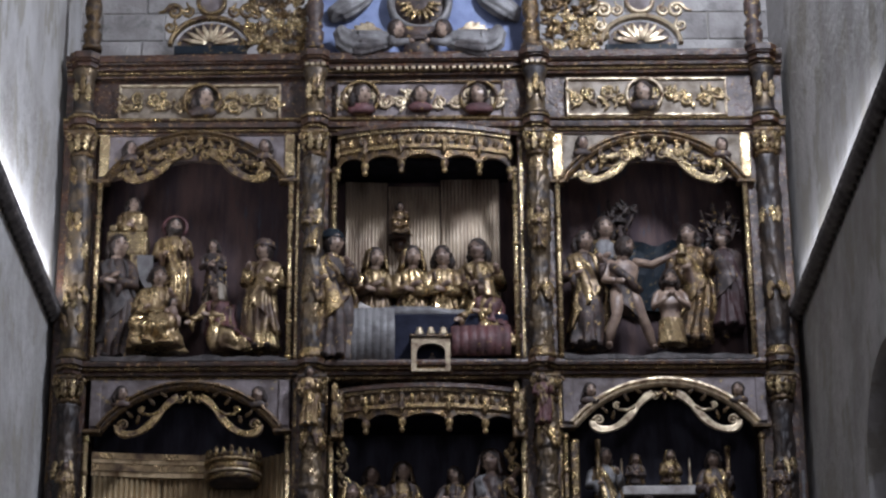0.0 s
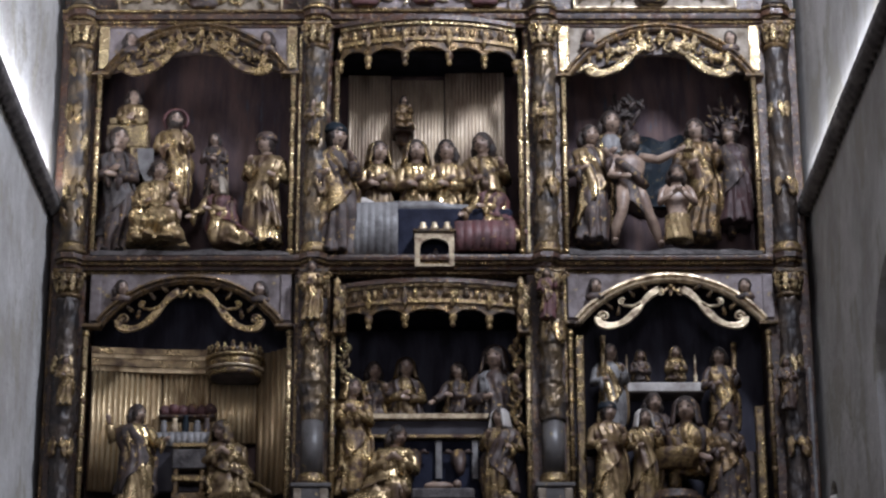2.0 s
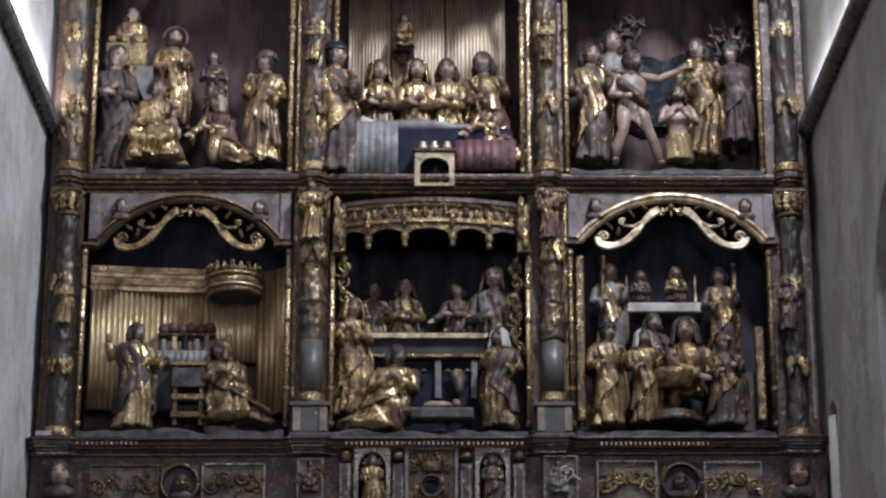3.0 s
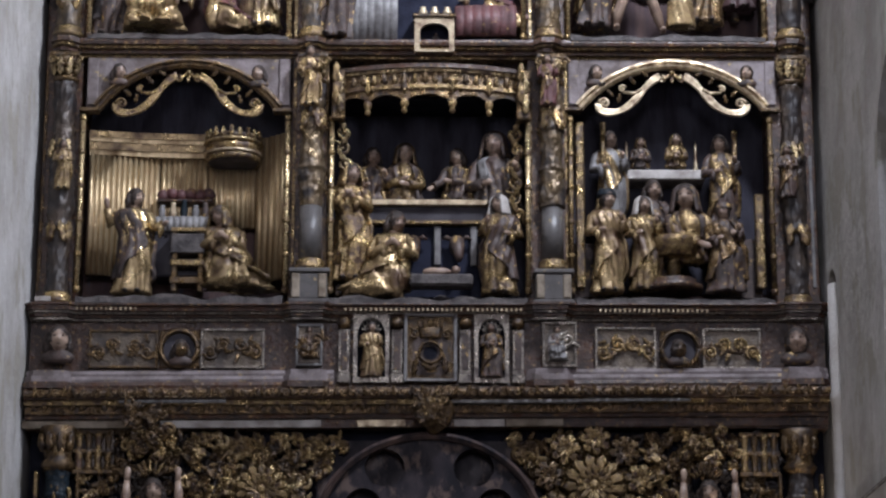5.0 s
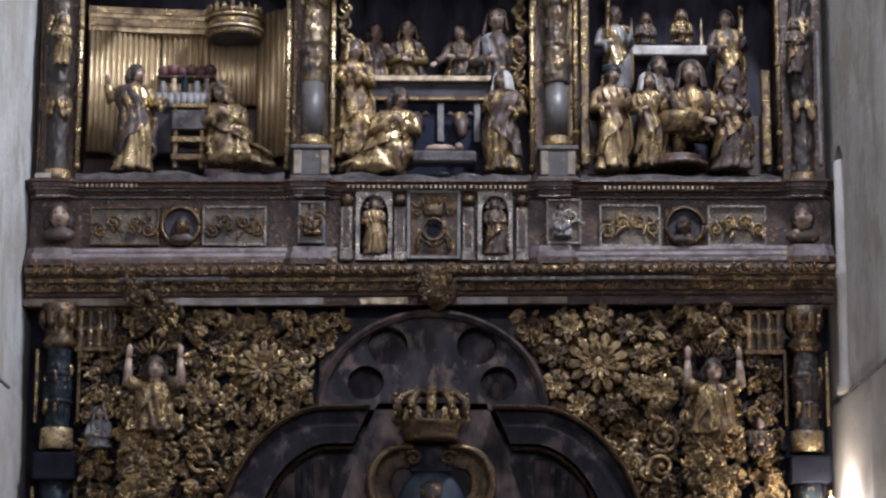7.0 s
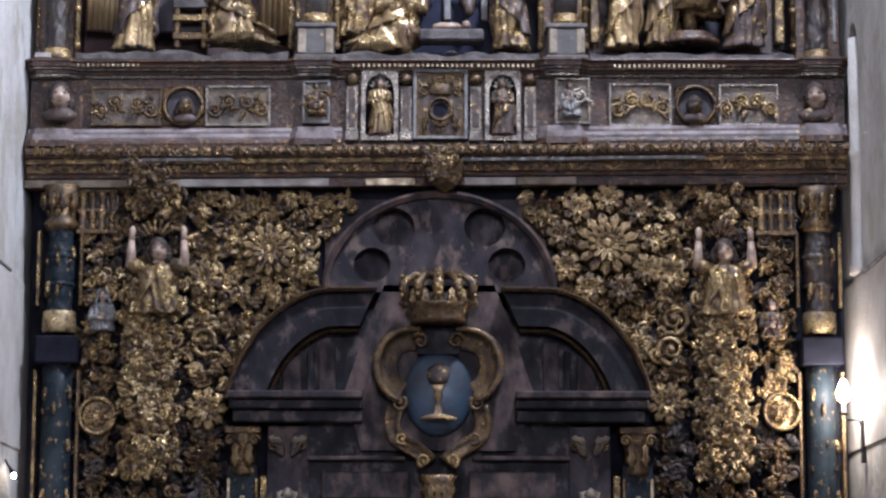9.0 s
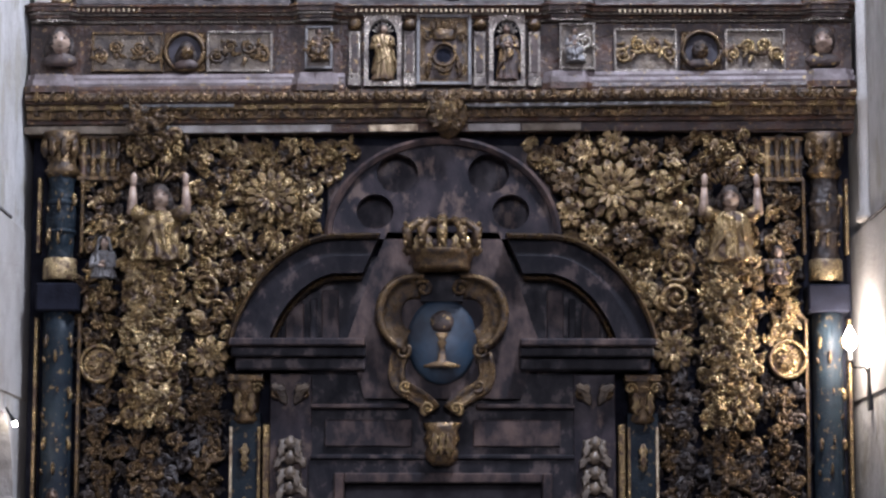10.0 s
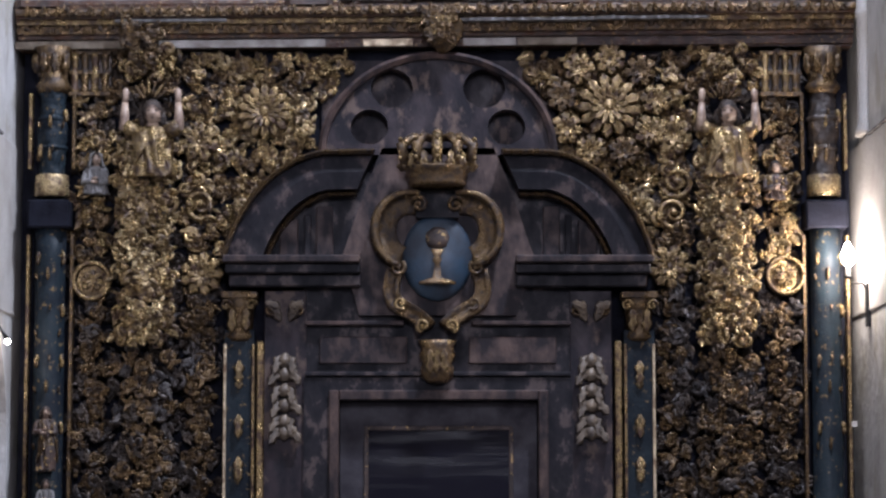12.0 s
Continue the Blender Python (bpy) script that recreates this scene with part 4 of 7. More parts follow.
def keyed(keys, v):
    for a, b in zip(keys, keys[1:]):
        if v <= b[0]:
            u = max(0.0, (v - a[0]) / (b[0] - a[0]))
            u = u * u * (3 - 2 * u) * 0.5 + u * 0.5
            return [p + (q - p) * u for p, q in zip(a[1:], b[1:])]
    return list(keys[-1][1:])


def figure(x, z, h, y, kind, turn, robe, mantle, arms, hat, label, wide=1.0, mirror=1, beard=False, halo=False):
    """A robed carved figure: draped body, open cloak, sleeves, hands and head in one mesh."""
    bm = B()
    seed = x * 3.1 + z * 1.7
    rnd = random.Random(int(seed * 1000))
    # material slots: 0 robe, 1 flesh, 2 hair, 3 mantle, 4 hat
    full = {"stand": 1.0, "nude": 1.0, "half": 0.75, "sit": 0.80, "kneel": 0.74, "bust": 0.56}[kind]
    s = h / full
    sh = h - 0.185 * s
    hs = 0.145 * s * wide
    keys = BODY["bust" if kind in ("half", "nude") else kind]
    yaw = turn * (0.35 if kind == "stand" else 0.0)
    cy, sy = math.cos(yaw), math.sin(yaw)
    slant = mirror * {"stand": 1.5, "kneel": 3.4, "sit": 0.4, "bust": 1.0}.get(kind, 1.0)

    def skin(phi, v, grow, amp, ph, keys=keys):
        """Point of the draped surface at angle phi (0 in front) and height share v."""
        w, d, ox, oy = keyed(keys, v)
        n1 = noise.noise(Vector((seed + 1.2 * math.cos(phi), 1.2 * math.sin(phi), v * 1.5 + ph)))
        deep = amp * (1.0 - 0.55 * v)
        fold = abs(math.sin(4.5 * phi + 3.2 * n1 + ph + slant * v * 2.2)) ** 0.62 - 0.64
        fine = abs(math.sin(8.5 * phi - 2.0 * n1 + slant * 4 * v + ph)) ** 0.7 - 0.6
        r = hs * grow * (1 + deep * fold + 0.22 * amp * fine)
        if kind == "sit" and v < 0.5:
            r *= 1 + 0.42 * math.cos(phi) * math.sin(26 * v + 2.4 * math.cos(2 * phi)) * (0.5 - v) + 0.10 * abs(math.sin(phi)) * max(0, math.cos(phi)) * (1 if v > 0.25 else 0.6)
        if kind == "kneel" and v < 0.5:
            r *= 1 + 0.24 * math.sin(20 * v + mirror * 2.2 * phi) * (0.55 - v)
        px, py = w * r * math.sin(phi), -0.92 * d * r * math.cos(phi)
        px, py = px * cy - py * sy, px * sy + py * cy
        hem = 0.012 * s * math.cos(5 * phi + seed) * max(0, 1 - 6 * v)
        return (px + mirror * ox * s, py + oy * s, v * sh + hem)

    if kind in ("nude", "half"):
        if kind == "nude":
            for e, knee, foot in ((-1, (-0.03, -0.09), (-0.10, -0.03)), (1, (0.10, -0.03), (0.20, 0.04))):
                pts = [(e * 0.05 * s, 0, 0.52 * s), (e * 0.05 * s + knee[0] * 0.5 * s, knee[1] * 0.6 * s, 0.40 * s), (knee[0] * s + e * 0.045 * s, knee[1] * s, 0.275 * s), (e * 0.04 * s + foot[0] * 0.8 * s, foot[1] * s + 0.01 * s, 0.17 * s), (e * 0.04 * s + foot[0] * s, foot[1] * s + 0.02 * s, 0.035 * s)]
                tube(bm, pts, [0.068 * s, 0.060 * s, 0.043 * s, 0.045 * s, 0.026 * s], 12, 1)
                ball(bm, (e * 0.04 * s + foot[0] * s, foot[1] * s - 0.035 * s, 0.02 * s), (0.03 * s, 0.075 * s, 0.024 * s), 9, 6, 1)
            rings = []
            for j in range(12):
                v = j / 11
                rings.append([((0.125 - 0.02 * v) * s * (1 + 0.16 * (abs(math.sin(4.5 * p + 5 * v)) ** 0.6 - 0.6)) * math.sin(p) + 0.01 * s, -(0.088 - 0.01 * v) * s * math.cos(p), (0.36 + 0.20 * v - 0.13 * max(0, math.sin(p)) * (1 - v)) * s) for p in [2 * math.pi * i / 30 for i in range(30)]])
            grid(bm, rings, mi=3)
            tube(bm, [(-0.12 * s, 0.03 * s, 0.76 * s), (-0.06 * s, -0.085 * s, 0.68 * s), (0.05 * s, -0.10 * s, 0.58 * s), (0.12 * s, -0.03 * s, 0.5 * s)], [0.045 * s, 0.04 * s, 0.04 * s, 0.05 * s], 9, 3)
        else:
            rings = []
            for j in range(14):
                v = j / 13
                rings.append([((0.135 - 0.03 * v) * s * (1 + 0.22 * (abs(math.sin(4.5 * p + 2.5 * v + math.sin(2 * p))) ** 0.6 - 0.6)) * math.sin(p), -0.10 * s * (1 + 0.2 * (abs(math.sin(4.5 * p + 2.5 * v)) ** 0.6 - 0.6)) * math.cos(p), (0.50 * s + h - s) * v) for p in [2 * math.pi * i / 36 for i in range(36)]])
            grid(bm, rings, mi=3)
        rings = []
        for zz, w, d in ((0.36, 0.100, 0.078), (0.44, 0.100, 0.076), (0.50, 0.090, 0.068), (0.56, 0.094, 0.072), (0.63, 0.118, 0.088), (0.69, 0.130, 0.088), (0.735, 0.130, 0.076), (0.77, 0.098, 0.06), (0.80, 0.046, 0.048), (0.84, 0.040, 0.042)):
            zz += (h - s) / s if kind == "half" else 0
            rings.append([(w * s * math.sin(p), -d * s * math.cos(p) * (1 - 0.10 * math.exp(-(math.sin(p) / 0.18) ** 2) * (math.cos(p) > 0)), zz * s) for p in [2 * math.pi * i / 28 for i in range(28)]])
        grid(bm, rings, mi=1)
    else:
        lv, nn = 30, 54
        grid(bm, [[skin(2 * math.pi * i / nn, j / lv, 1.0, 0.58 if kind in ("sit", "kneel") else 0.52, 0.0) for i in range(nn)] for j in range(lv + 1)], mi=0)
        # open cloak: its front edges run from the neck down and aside
        lo = {"stand": 0.16, "kneel": 0.10, "sit": 0.46, "bust": 0.0}[kind]
        rows = []
        for j in range(lv + 1):
            v = lo + (0.985 - lo) * j / lv
            u = 1 - v
            left = 0.42 + (1.25 if kind == "stand" else 0.5) * u ** 0.8 + 0.12 * math.sin(7 * v + seed)
            right = 0.42 - (0.95 * math.sin(math.pi * min(1, u * 1.5)) if kind != "bust" else 0.0) + 0.9 * max(0, u - 0.42) + 0.10 * math.sin(9 * v)
            a0, a1 = (left, 2 * math.pi - right) if mirror > 0 else (right, 2 * math.pi - left)
            outer = [skin(a0 + (a1 - a0) * i / 40, v, 1.13 + (0.05 if i in (0, 1, 39, 40) else 0), 0.55, 1.4) for i in range(41)]
            inner = [skin(a0 + (a1 - a0) * i / 40, v, 1.0, 0.4, 1.4) for i in range(40, -1, -1)]
            rows.append(outer + inner)
        grid(bm, rows, mi=3)
        if kind == "stand":
            for e in (-1, 1):
                ball(bm, (e * 0.055 * s + sy * 0.05 * s, -0.105 * s, 0.012 * s), (0.03 * s, 0.07 * s, 0.022 * s), 9, 6, 2)
        elif kind == "sit":
            for e in (-1, 1):
                ball(bm, (e * 0.11 * s * wide, -0.22 * s, sh * 0.36), (0.085 * s, 0.09 * s, 0.10 * s), 14, 9, 0, 0.12, seed + e)
        elif kind == "kneel":
            ball(bm, (mirror * 0.09 * s, -0.13 * s, sh * 0.24), (0.075 * s, 0.06 * s, 0.15 * s), 14, 9, 0, 0.1, seed)
    top = keyed(keys, 0.93)
    tx = mirror * top[2] * s

    def arm(e, elbow, hand, mi, r=1.0):
        sx, sz = tx + e * 0.118 * s * min(wide, 1.12), sh - 0.035 * s
        S, E, H = Vector((sx, 0.0, sz)), Vector((sx + elbow[0] * s, elbow[1] * s, sz + elbow[2] * s)), Vector((sx + hand[0] * s, hand[1] * s, sz + hand[2] * s))
        pts = [S - Vector((e * 0.03 * s, 0, -0.012 * s)), S.lerp(E, 0.25), S.lerp(E, 0.65), E, E.lerp(H, 0.4), E.lerp(H, 0.8)]
        puff = (0.85 if kind == "kneel" else 1.0) + 0.10 * math.sin(seed)
        tube(bm, pts, [0.036 * s * r, 0.048 * s * r * puff, 0.046 * s * r, 0.045 * s * r, 0.040 * s * r, (0.042 if mi != 1 else 0.026) * s * r], 12, mi)
        d = (H - E).normalized()
        tube(bm, [E.lerp(H, 0.72), H, H + d * 0.03 * s, H + d * 0.062 * s], [0.021 * s, 0.023 * s, 0.027 * s, 0.010 * s], 8, 1, 0.6)
        if mi != 1 and kind != "bust":
            drop = E.lerp(H, 0.7)
            tube(bm, [drop, drop + Vector((0, 0.005 * s, -0.06 * s)), drop + Vector((-e * 0.01 * s, 0.01 * s, -0.12 * s))], [0.036 * s, 0.030 * s, 0.008 * s], 8, mi)
    bare = 1 if kind in ("nude", "half") else 3
    sleeve = 1 if kind in ("nude", "half") else 0
    rr = 0.74 if bare == 1 else 1.0
    if arms == "pray":
        for e in (-1, 1):
            arm(e, (e * 0.045, -0.06, -0.17), (-e * 0.105, -0.17, -0.08), sleeve, rr)
    elif arms == "fold":
        for e in (-1, 1):
            arm(e, (e * 0.04, -0.05, -0.19), (-e * 0.11, -0.15, -0.17 - 0.02 * e), sleeve, rr)
    elif arms == "hold":
        arm(-mirror, (-mirror * 0.05, -0.04, -0.2), (mirror * 0.06, -0.17, -0.2), sleeve, rr)
        arm(mirror, (mirror * 0.05, -0.06, -0.18), (mirror * 0.01, -0.19, -0.09), sleeve, rr)
    elif arms == "greet":
        arm(-mirror, (-mirror * 0.07, -0.04, -0.13), (-mirror * 0.10, -0.10, 0.05), sleeve, rr)
        arm(mirror, (mirror * 0.07, -0.06, -0.17), (mirror * 0.17, -0.15, -0.15), sleeve, rr)
    elif arms == "offer":
        for e in (-1, 1):
            arm(e, (mirror * 0.06, -0.06, -0.15), (mirror * 0.19 - e * 0.03, -0.16, -0.2 + 0.04 * e), sleeve, rr)
    elif arms == "pour":
        arm(1, (0.12, -0.07, -0.05), (0.31, -0.12, 0.03), 1, 0.78)
        arm(-1, (-0.04, -0.03, -0.17), (0.07, -0.13, -0.21), 1, 0.78)
        lathe(bm, [(0.045 * s, -0.03 * s), (0.05 * s, -0.02 * s), (0.03 * s, 0.0), (0.04 * s, 0.05 * s), (0.02 * s, 0.075 * s)], (0.48 * s, -0.13 * s, sh + 0.0 * s), 12, 4)
    elif arms == "raise":
        for e in (-1, 1):
            arm(e, (e * 0.085, -0.05, 0.015), (e * 0.075, -0.05, 0.25), 1, 0.85)
            tube(bm, [(e * 0.09 * s, 0, sh - 0.04 * s), (e * 0.16 * s, -0.03 * s, sh - 0.03 * s), (e * 0.205 * s, -0.05 * s, sh + 0.01 * s)], [0.05 * s, 0.058 * s, 0.05 * s], 10, 0)
    else:
        for e in (-1, 1):
            arm(e, (e * 0.035, 0, -0.2), (e * 0.03, -0.05, -0.36), bare)
    # neck and head
    fx, fy = math.sin(turn), -math.cos(turn)
    hz = h - 0.085 * s
    hx = tx * (1.15 if kind == "kneel" else 1.0) + fx * 0.02 * s
    hc = (hx, fy * 0.025 * s, hz)
    tube(bm, [(tx, 0.0, sh - 0.03 * s), (hx * 0.6 + tx * 0.4, fy * 0.01 * s, sh + 0.05 * s), (hx, 0.0, hz)], [0.055 * s, 0.042 * s, 0.038 * s], 12, 1)
    head_bm(bm, hc, 0.180 * s, turn, beard, (1, 2), hat is None, 0.22 if kind in ("kneel", "sit", "half") else 0.08)
    if halo:
        path = [(hx + 0.115 * s * math.sin(q), hz + 0.02 * s + 0.115 * s * math.cos(q)) for q in [-2.3 + 4.6 * i / 20 for i in range(21)]]
        tube(bm, [(px, 0.035 * s, pz) for px, pz in path], 0.017 * s, 8, 4)
    elif hat in (BROWN_CLOTH, BLUE, RED_CLOTH) and kind != "bust":
        lathe(bm, [(0.082 * s, 0.015 * s), (0.098 * s, 0.03 * s), (0.088 * s, 0.045 * s), (0.084 * s, 0.075 * s), (0.06 * s, 0.10 * s), (0.012 * s, 0.108 * s)], (hc[0] - fx * 0.012 * s, hc[1] - fy * 0.012 * s, hz), 18, 4, 0.05, 7)
    elif hat is not None and arms != "pour":
        # veil: a hood round the face that falls on the shoulders
        rows = []
        for j in range(13):
            u = j / 12
            th = min(1.0, u * 1.7) * math.pi * 0.5
            r = 0.098 * s * math.sin(max(0.12, th)) * (1 + 0.55 * max(0, u - 0.62))
            zz = hz + 0.100 * s * math.cos(th) - max(0, u - 0.59) * 0.30 * s
            gap = 0.62 + 0.25 * u
            ang = [turn + gap + (2 * math.pi - 2 * gap) * i / 24 for i in range(25)]
            wave = lambda i: 1 + 0.07 * u * math.sin(i * 1.9 + seed)
            outer = [(hc[0] + r * wave(i) * math.sin(q), hc[1] + 0.012 * s - r * wave(i) * math.cos(q), zz) for i, q in enumerate(ang)]
            inner = [(hc[0] + 0.86 * r * math.sin(q), hc[1] + 0.012 * s - 0.86 * r * math.cos(q), zz - 0.008 * s) for q in reversed(ang)]
            rows.append(outer + inner)
        grid(bm, rows, mi=4)
    return solid("carved_figure", bm, [robe, FLESH, HAIR, mantle, hat or HAIR], label, "statue", "carved figures", loc=(x, y, z))


# upper scene beside the gilt column
figure(-2.52, 7.97, 1.09, 0.12, "stand", 0.5, BROWN_CLOTH, GROUND_GREY, "fold", None, "carved standing figure in a dull grey robe against the niche side", 0.9, 1)
figure(-2.18, 8.02, 0.76, 0.12, "sit", 0.3, GOLD_ROBE, GOLD_ROBE, "hold", None, "carved seated woman in a gilt robe holding a child", 1.15, 1)
figure(-2.07, 8.40, 0.84, 0.2, "stand", 0.3, GOLD_ROBE, GOLD_WORN, "hold", RED_CLOTH, "carved bearded figure in a gilt coat with a red halo", 1.0, 1, True, True)
figure(-1.74, 8.46, 0.60, 0.22, "stand", -0.2, BROWN_CLOTH, BROWN_CLOTH, "fold", None, "dark carved figure in a brown robe against the boards", 1.0, 1)
figure(-1.63, 8.04, 0.60, 0.12, "kneel", -0.6, GOLD_ROBE, RED_CLOTH, "offer", CREAM, "carved kneeling figure in a gilt mantle and pale cap", 1.0, -1)
figure(-1.31, 8.04, 0.94, 0.06, "stand", -0.5, GOLD_ROBE, GOLD_ROBE, "hold", BROWN_CLOTH, "carved standing figure in a bright gilt coat and dark hat", 1.0, -1)
figure(-2.42, 9.05, 0.39, 0.2, "bust", 0.2, GOLD_ROBE, GOLD_ROBE, "fold", None, "small carved figure in a gilt robe above a gilt parapet", 1.0, 1)
# upper middle scene: a bed with attendants
figure(-0.76, 7.93, 1.10, 0.0, "stand", 0.6, BROWN_CLOTH, GOLD_WORN, "hold", BLUE, "carved figure in a brown and gilt robe with blue hat", 1.0, 1)
figure(-0.42, 8.42, 0.55, 0.2, "bust", 0.3, GOLD_ROBE, GOLD_WORN, "fold", GOLD_WORN, "carved half figure in a gilt veil and robe behind the bed", 0.8, 1)
figure(-0.11, 8.41, 0.57, 0.2, "bust", 0.1, GOLD_ROBE, GOLD_WORN, "fold", GOLD_WORN, "carved half figure in a gilt veil and robe behind the bed", 0.8, 1)
figure(0.14, 8.41, 0.57, 0.2, "bust", -0.1, GOLD_ROBE, GOLD_WORN, "fold", None, "carved half figure in a gilt veil and robe behind the bed", 0.8, 1)
figure(0.44, 8.45, 0.60, 0.22, "bust", -0.4, GOLD_WORN, GOLD_ROBE, "hold", None, "carved half figure in dull gilt behind the bed", 1.0, 1)
figure(0.55, 8.04, 0.63, 0.12, "kneel", -0.8, GOLD_ROBE, RED_CLOTH, "offer", GOLD_ROBE, "carved kneeling woman in a bright gilt robe reaching out", 1.0, -1)
figure(-0.21, 9.09, 0.31, 0.24, "sit", 0.1, GOLD_DARK, GOLD_DARK, "hold", None, "small dark gilt seated statuette on a bracket", 1.0, 1)
figure(0.05, 7.87, 0.13, 0.02, "stand", 0, GREY_CLOTH, GREY_CLOTH, "fold", None, "tiny grey figure in the arched box", 1.0, 1)
# upper scene: a baptism
figure(1.29, 8.06, 1.00, 0.08, "stand", 0.3, BROWN_CLOTH, GOLD_ROBE, "hold", None, "carved standing figure in a brown and gilt robe beside a colonnette", 1.0, 1)
figure(1.47, 8.65, 0.60, 0.25, "bust", 0.2, GREY_CLOTH, GOLD_WORN, "fold", None, "carved angel head and shoulders at the back of the niche", 1.0, 1)
figure(1.60, 8.00, 0.97, -0.02, "nude", 0.8, FLESH, BROWN_CLOTH, "pour", GOLD, "carved bare-limbed figure in a skin cloak pouring from a gilt cup", 1.0, 1, True)
figure(1.97, 8.04, 0.64, -0.02, "half", 0, FLESH, GOLD_ROBE, "pray", None, "carved praying figure with bare torso and gilt loincloth", 1.0, 1, True)
figure(2.18, 8.16, 1.03, 0.27, "stand", -0.3, GOLD_DARK, GOLD_WORN, "hold", None, "carved angel in a gilt robe at the back of the niche", 1.0, 1)
figure(2.46, 8.29, 0.84, 0.26, "stand", -0.6, DARK_RED, BROWN_CLOTH, "down", BROWN_CLOTH, "carved figure in a dark red hanging cloak", 1.1, 1)
# lower scene: an annunciation in a curtained room
figure(-2.26, 5.87, 0.83, -0.02, "stand", 0.9, GOLD_ROBE, BROWN_CLOTH, "greet", None, "carved striding figure in a bright gilt robe", 1.15, 1)
figure(-1.53, 5.93, 0.66, 0.07, "kneel", -0.6, GOLD_ROBE, GOLD_WORN, "pray", GOLD_WORN, "carved kneeling woman in a spreading bright gilt robe", 1.25, -1)
# lower middle scene: a manger
figure(-0.61, 6.01, 0.94, 0.12, "stand", 0.5, GOLD_WORN, GOLD_WORN, "pray", GOLD_WORN, "carved standing woman in a gilt hooded mantle", 1.0, 1)
figure(-0.44, 6.68, 0.44, 0.26, "bust", 0.2, BROWN_CLOTH, GOLD_WORN, "hold", None, "small carved half figure behind the parapet", 1.0, 1)
figure(-0.19, 6.67, 0.48, 0.24, "bust", 0.1, GOLD_WORN, BROWN_CLOTH, "fold", GOLD_DARK, "small carved half figure in dull gilt behind the parapet", 1.0, 1)
figure(0.23, 6.69, 0.42, 0.24, "bust", -0.5, BROWN_CLOTH, GOLD_WORN, "offer", None, "small carved half figure reaching over the parapet", 1, -1)
figure(0.52, 6.63, 0.61, 0.22, "bust", -0.3, BROWN_CLOTH, GREY_CLOTH, "hold", BROWN_CLOTH, "carved half figure in a brown cloak behind the manger", 1.1, 1)
figure(-0.33, 5.86, 0.69, 0.07, "kneel", 0.7, GOLD_ROBE, GOLD_ROBE, "pray", None, "carved kneeling figure in a heavy gilt mantle before the manger", 1.15, 1)
figure(0.55, 5.88, 0.78, -0.02, "stand", -0.7, GOLD_WORN, BROWN_CLOTH, "hold", WHITE_CLOTH, "carved standing figure in a pale hooded cloak over gilt", 1.15, -1)
# lower scene: a presentation at an altar
figure(1.41, 6.49, 0.75, 0.18, "stand", 0.3, GREY_CLOTH, GOLD_ROBE, "hold", None, "carved standing figure in grey and gilt against the boards", 1.0, 1)
figure(1.37, 5.90, 0.81, 0.0, "stand", 0.4, GOLD_ROBE, GOLD_ROBE, "hold", BLUE, "carved figure in a short gilt tunic with bare legs", 1.0, 1)
figure(1.66, 6.97, 0.25, 0.26, "bust", 0.2, BROWN_CLOTH, GOLD_DARK, "fold", GOLD_DARK, "small dark half figure behind the white ledge", 1.0, 1)
figure(1.94, 6.98, 0.27, 0.26, "bust", 0, GOLD_WORN, GOLD_WORN, "fold", GOLD_WORN, "small veiled half figure behind the white ledge", 1.0, 1)
figure(1.65, 5.92, 0.74, 0.0, "stand", 0.2, GOLD_WORN, GOLD_ROBE, "hold", WHITE_CLOTH, "carved figure in a gilt robe with a pale cap", 1.0, 1)
figure(1.74, 6.36, 0.48, 0.18, "bust", 0.2, BROWN_CLOTH, BROWN_CLOTH, "fold", None, "dark carved half figure behind the altar table", 1.0, 1)
figure(1.99, 6.16, 0.62, 0.1, "bust", -0.2, GOLD_WORN, BROWN_CLOTH, "offer", BROWN_CLOTH, "carved priest in dull gilt leaning over the altar table", 1.0, 1)
figure(2.28, 6.45, 0.76, 0.18, "stand", -0.3, BROWN_CLOTH, GOLD_WORN, "hold", None, "carved standing figure in brown and gilt at the niche side", 1.0, 1)
figure(2.27, 5.90, 0.70, -0.02, "stand", -0.4, BROWN_CLOTH, GOLD_DARK, "hold", BROWN_CLOTH, "carved broad figure in a dark spreading mantle", 1.35, 1)
# small saints on the columns
figure(-0.92, 7.34, 0.48, -0.16, "stand", 0.2, GOLD_ROBE, GOLD_WORN, "hold", None, "small gilt saint standing on a column", 1.0, 1)
figure(0.92, 7.35, 0.41, -0.16, "stand", -0.2, RED_CLOTH, GOLD_WORN, "hold", None, "small red-robed saint standing on a column", 1.0, 1)
figure(-2.80, 6.66, 0.39, -0.16, "stand", 0.3, GOLD_ROBE, GOLD_WORN, "fold", None, "small gilt saint on the outer column", 1.0, 1)
figure(2.75, 6.62, 0.41, -0.16, "stand", -0.3, BROWN_CLOTH, GOLD_DARK, "fold", None, "small dark saint on the outer column", 1.0, 1)
figure(-0.93, 8.83, 0.37, -0.16, "stand", 0.2, GOLD_WORN, BROWN_CLOTH, "fold", None, "small carved figure on the upper column", 1.0, 1)
figure(0.92, 8.83, 0.37, -0.16, "stand", -0.2, GOLD_WORN, GOLD_WORN, "fold", None, "small carved figure on the upper column", 1.0, 1)
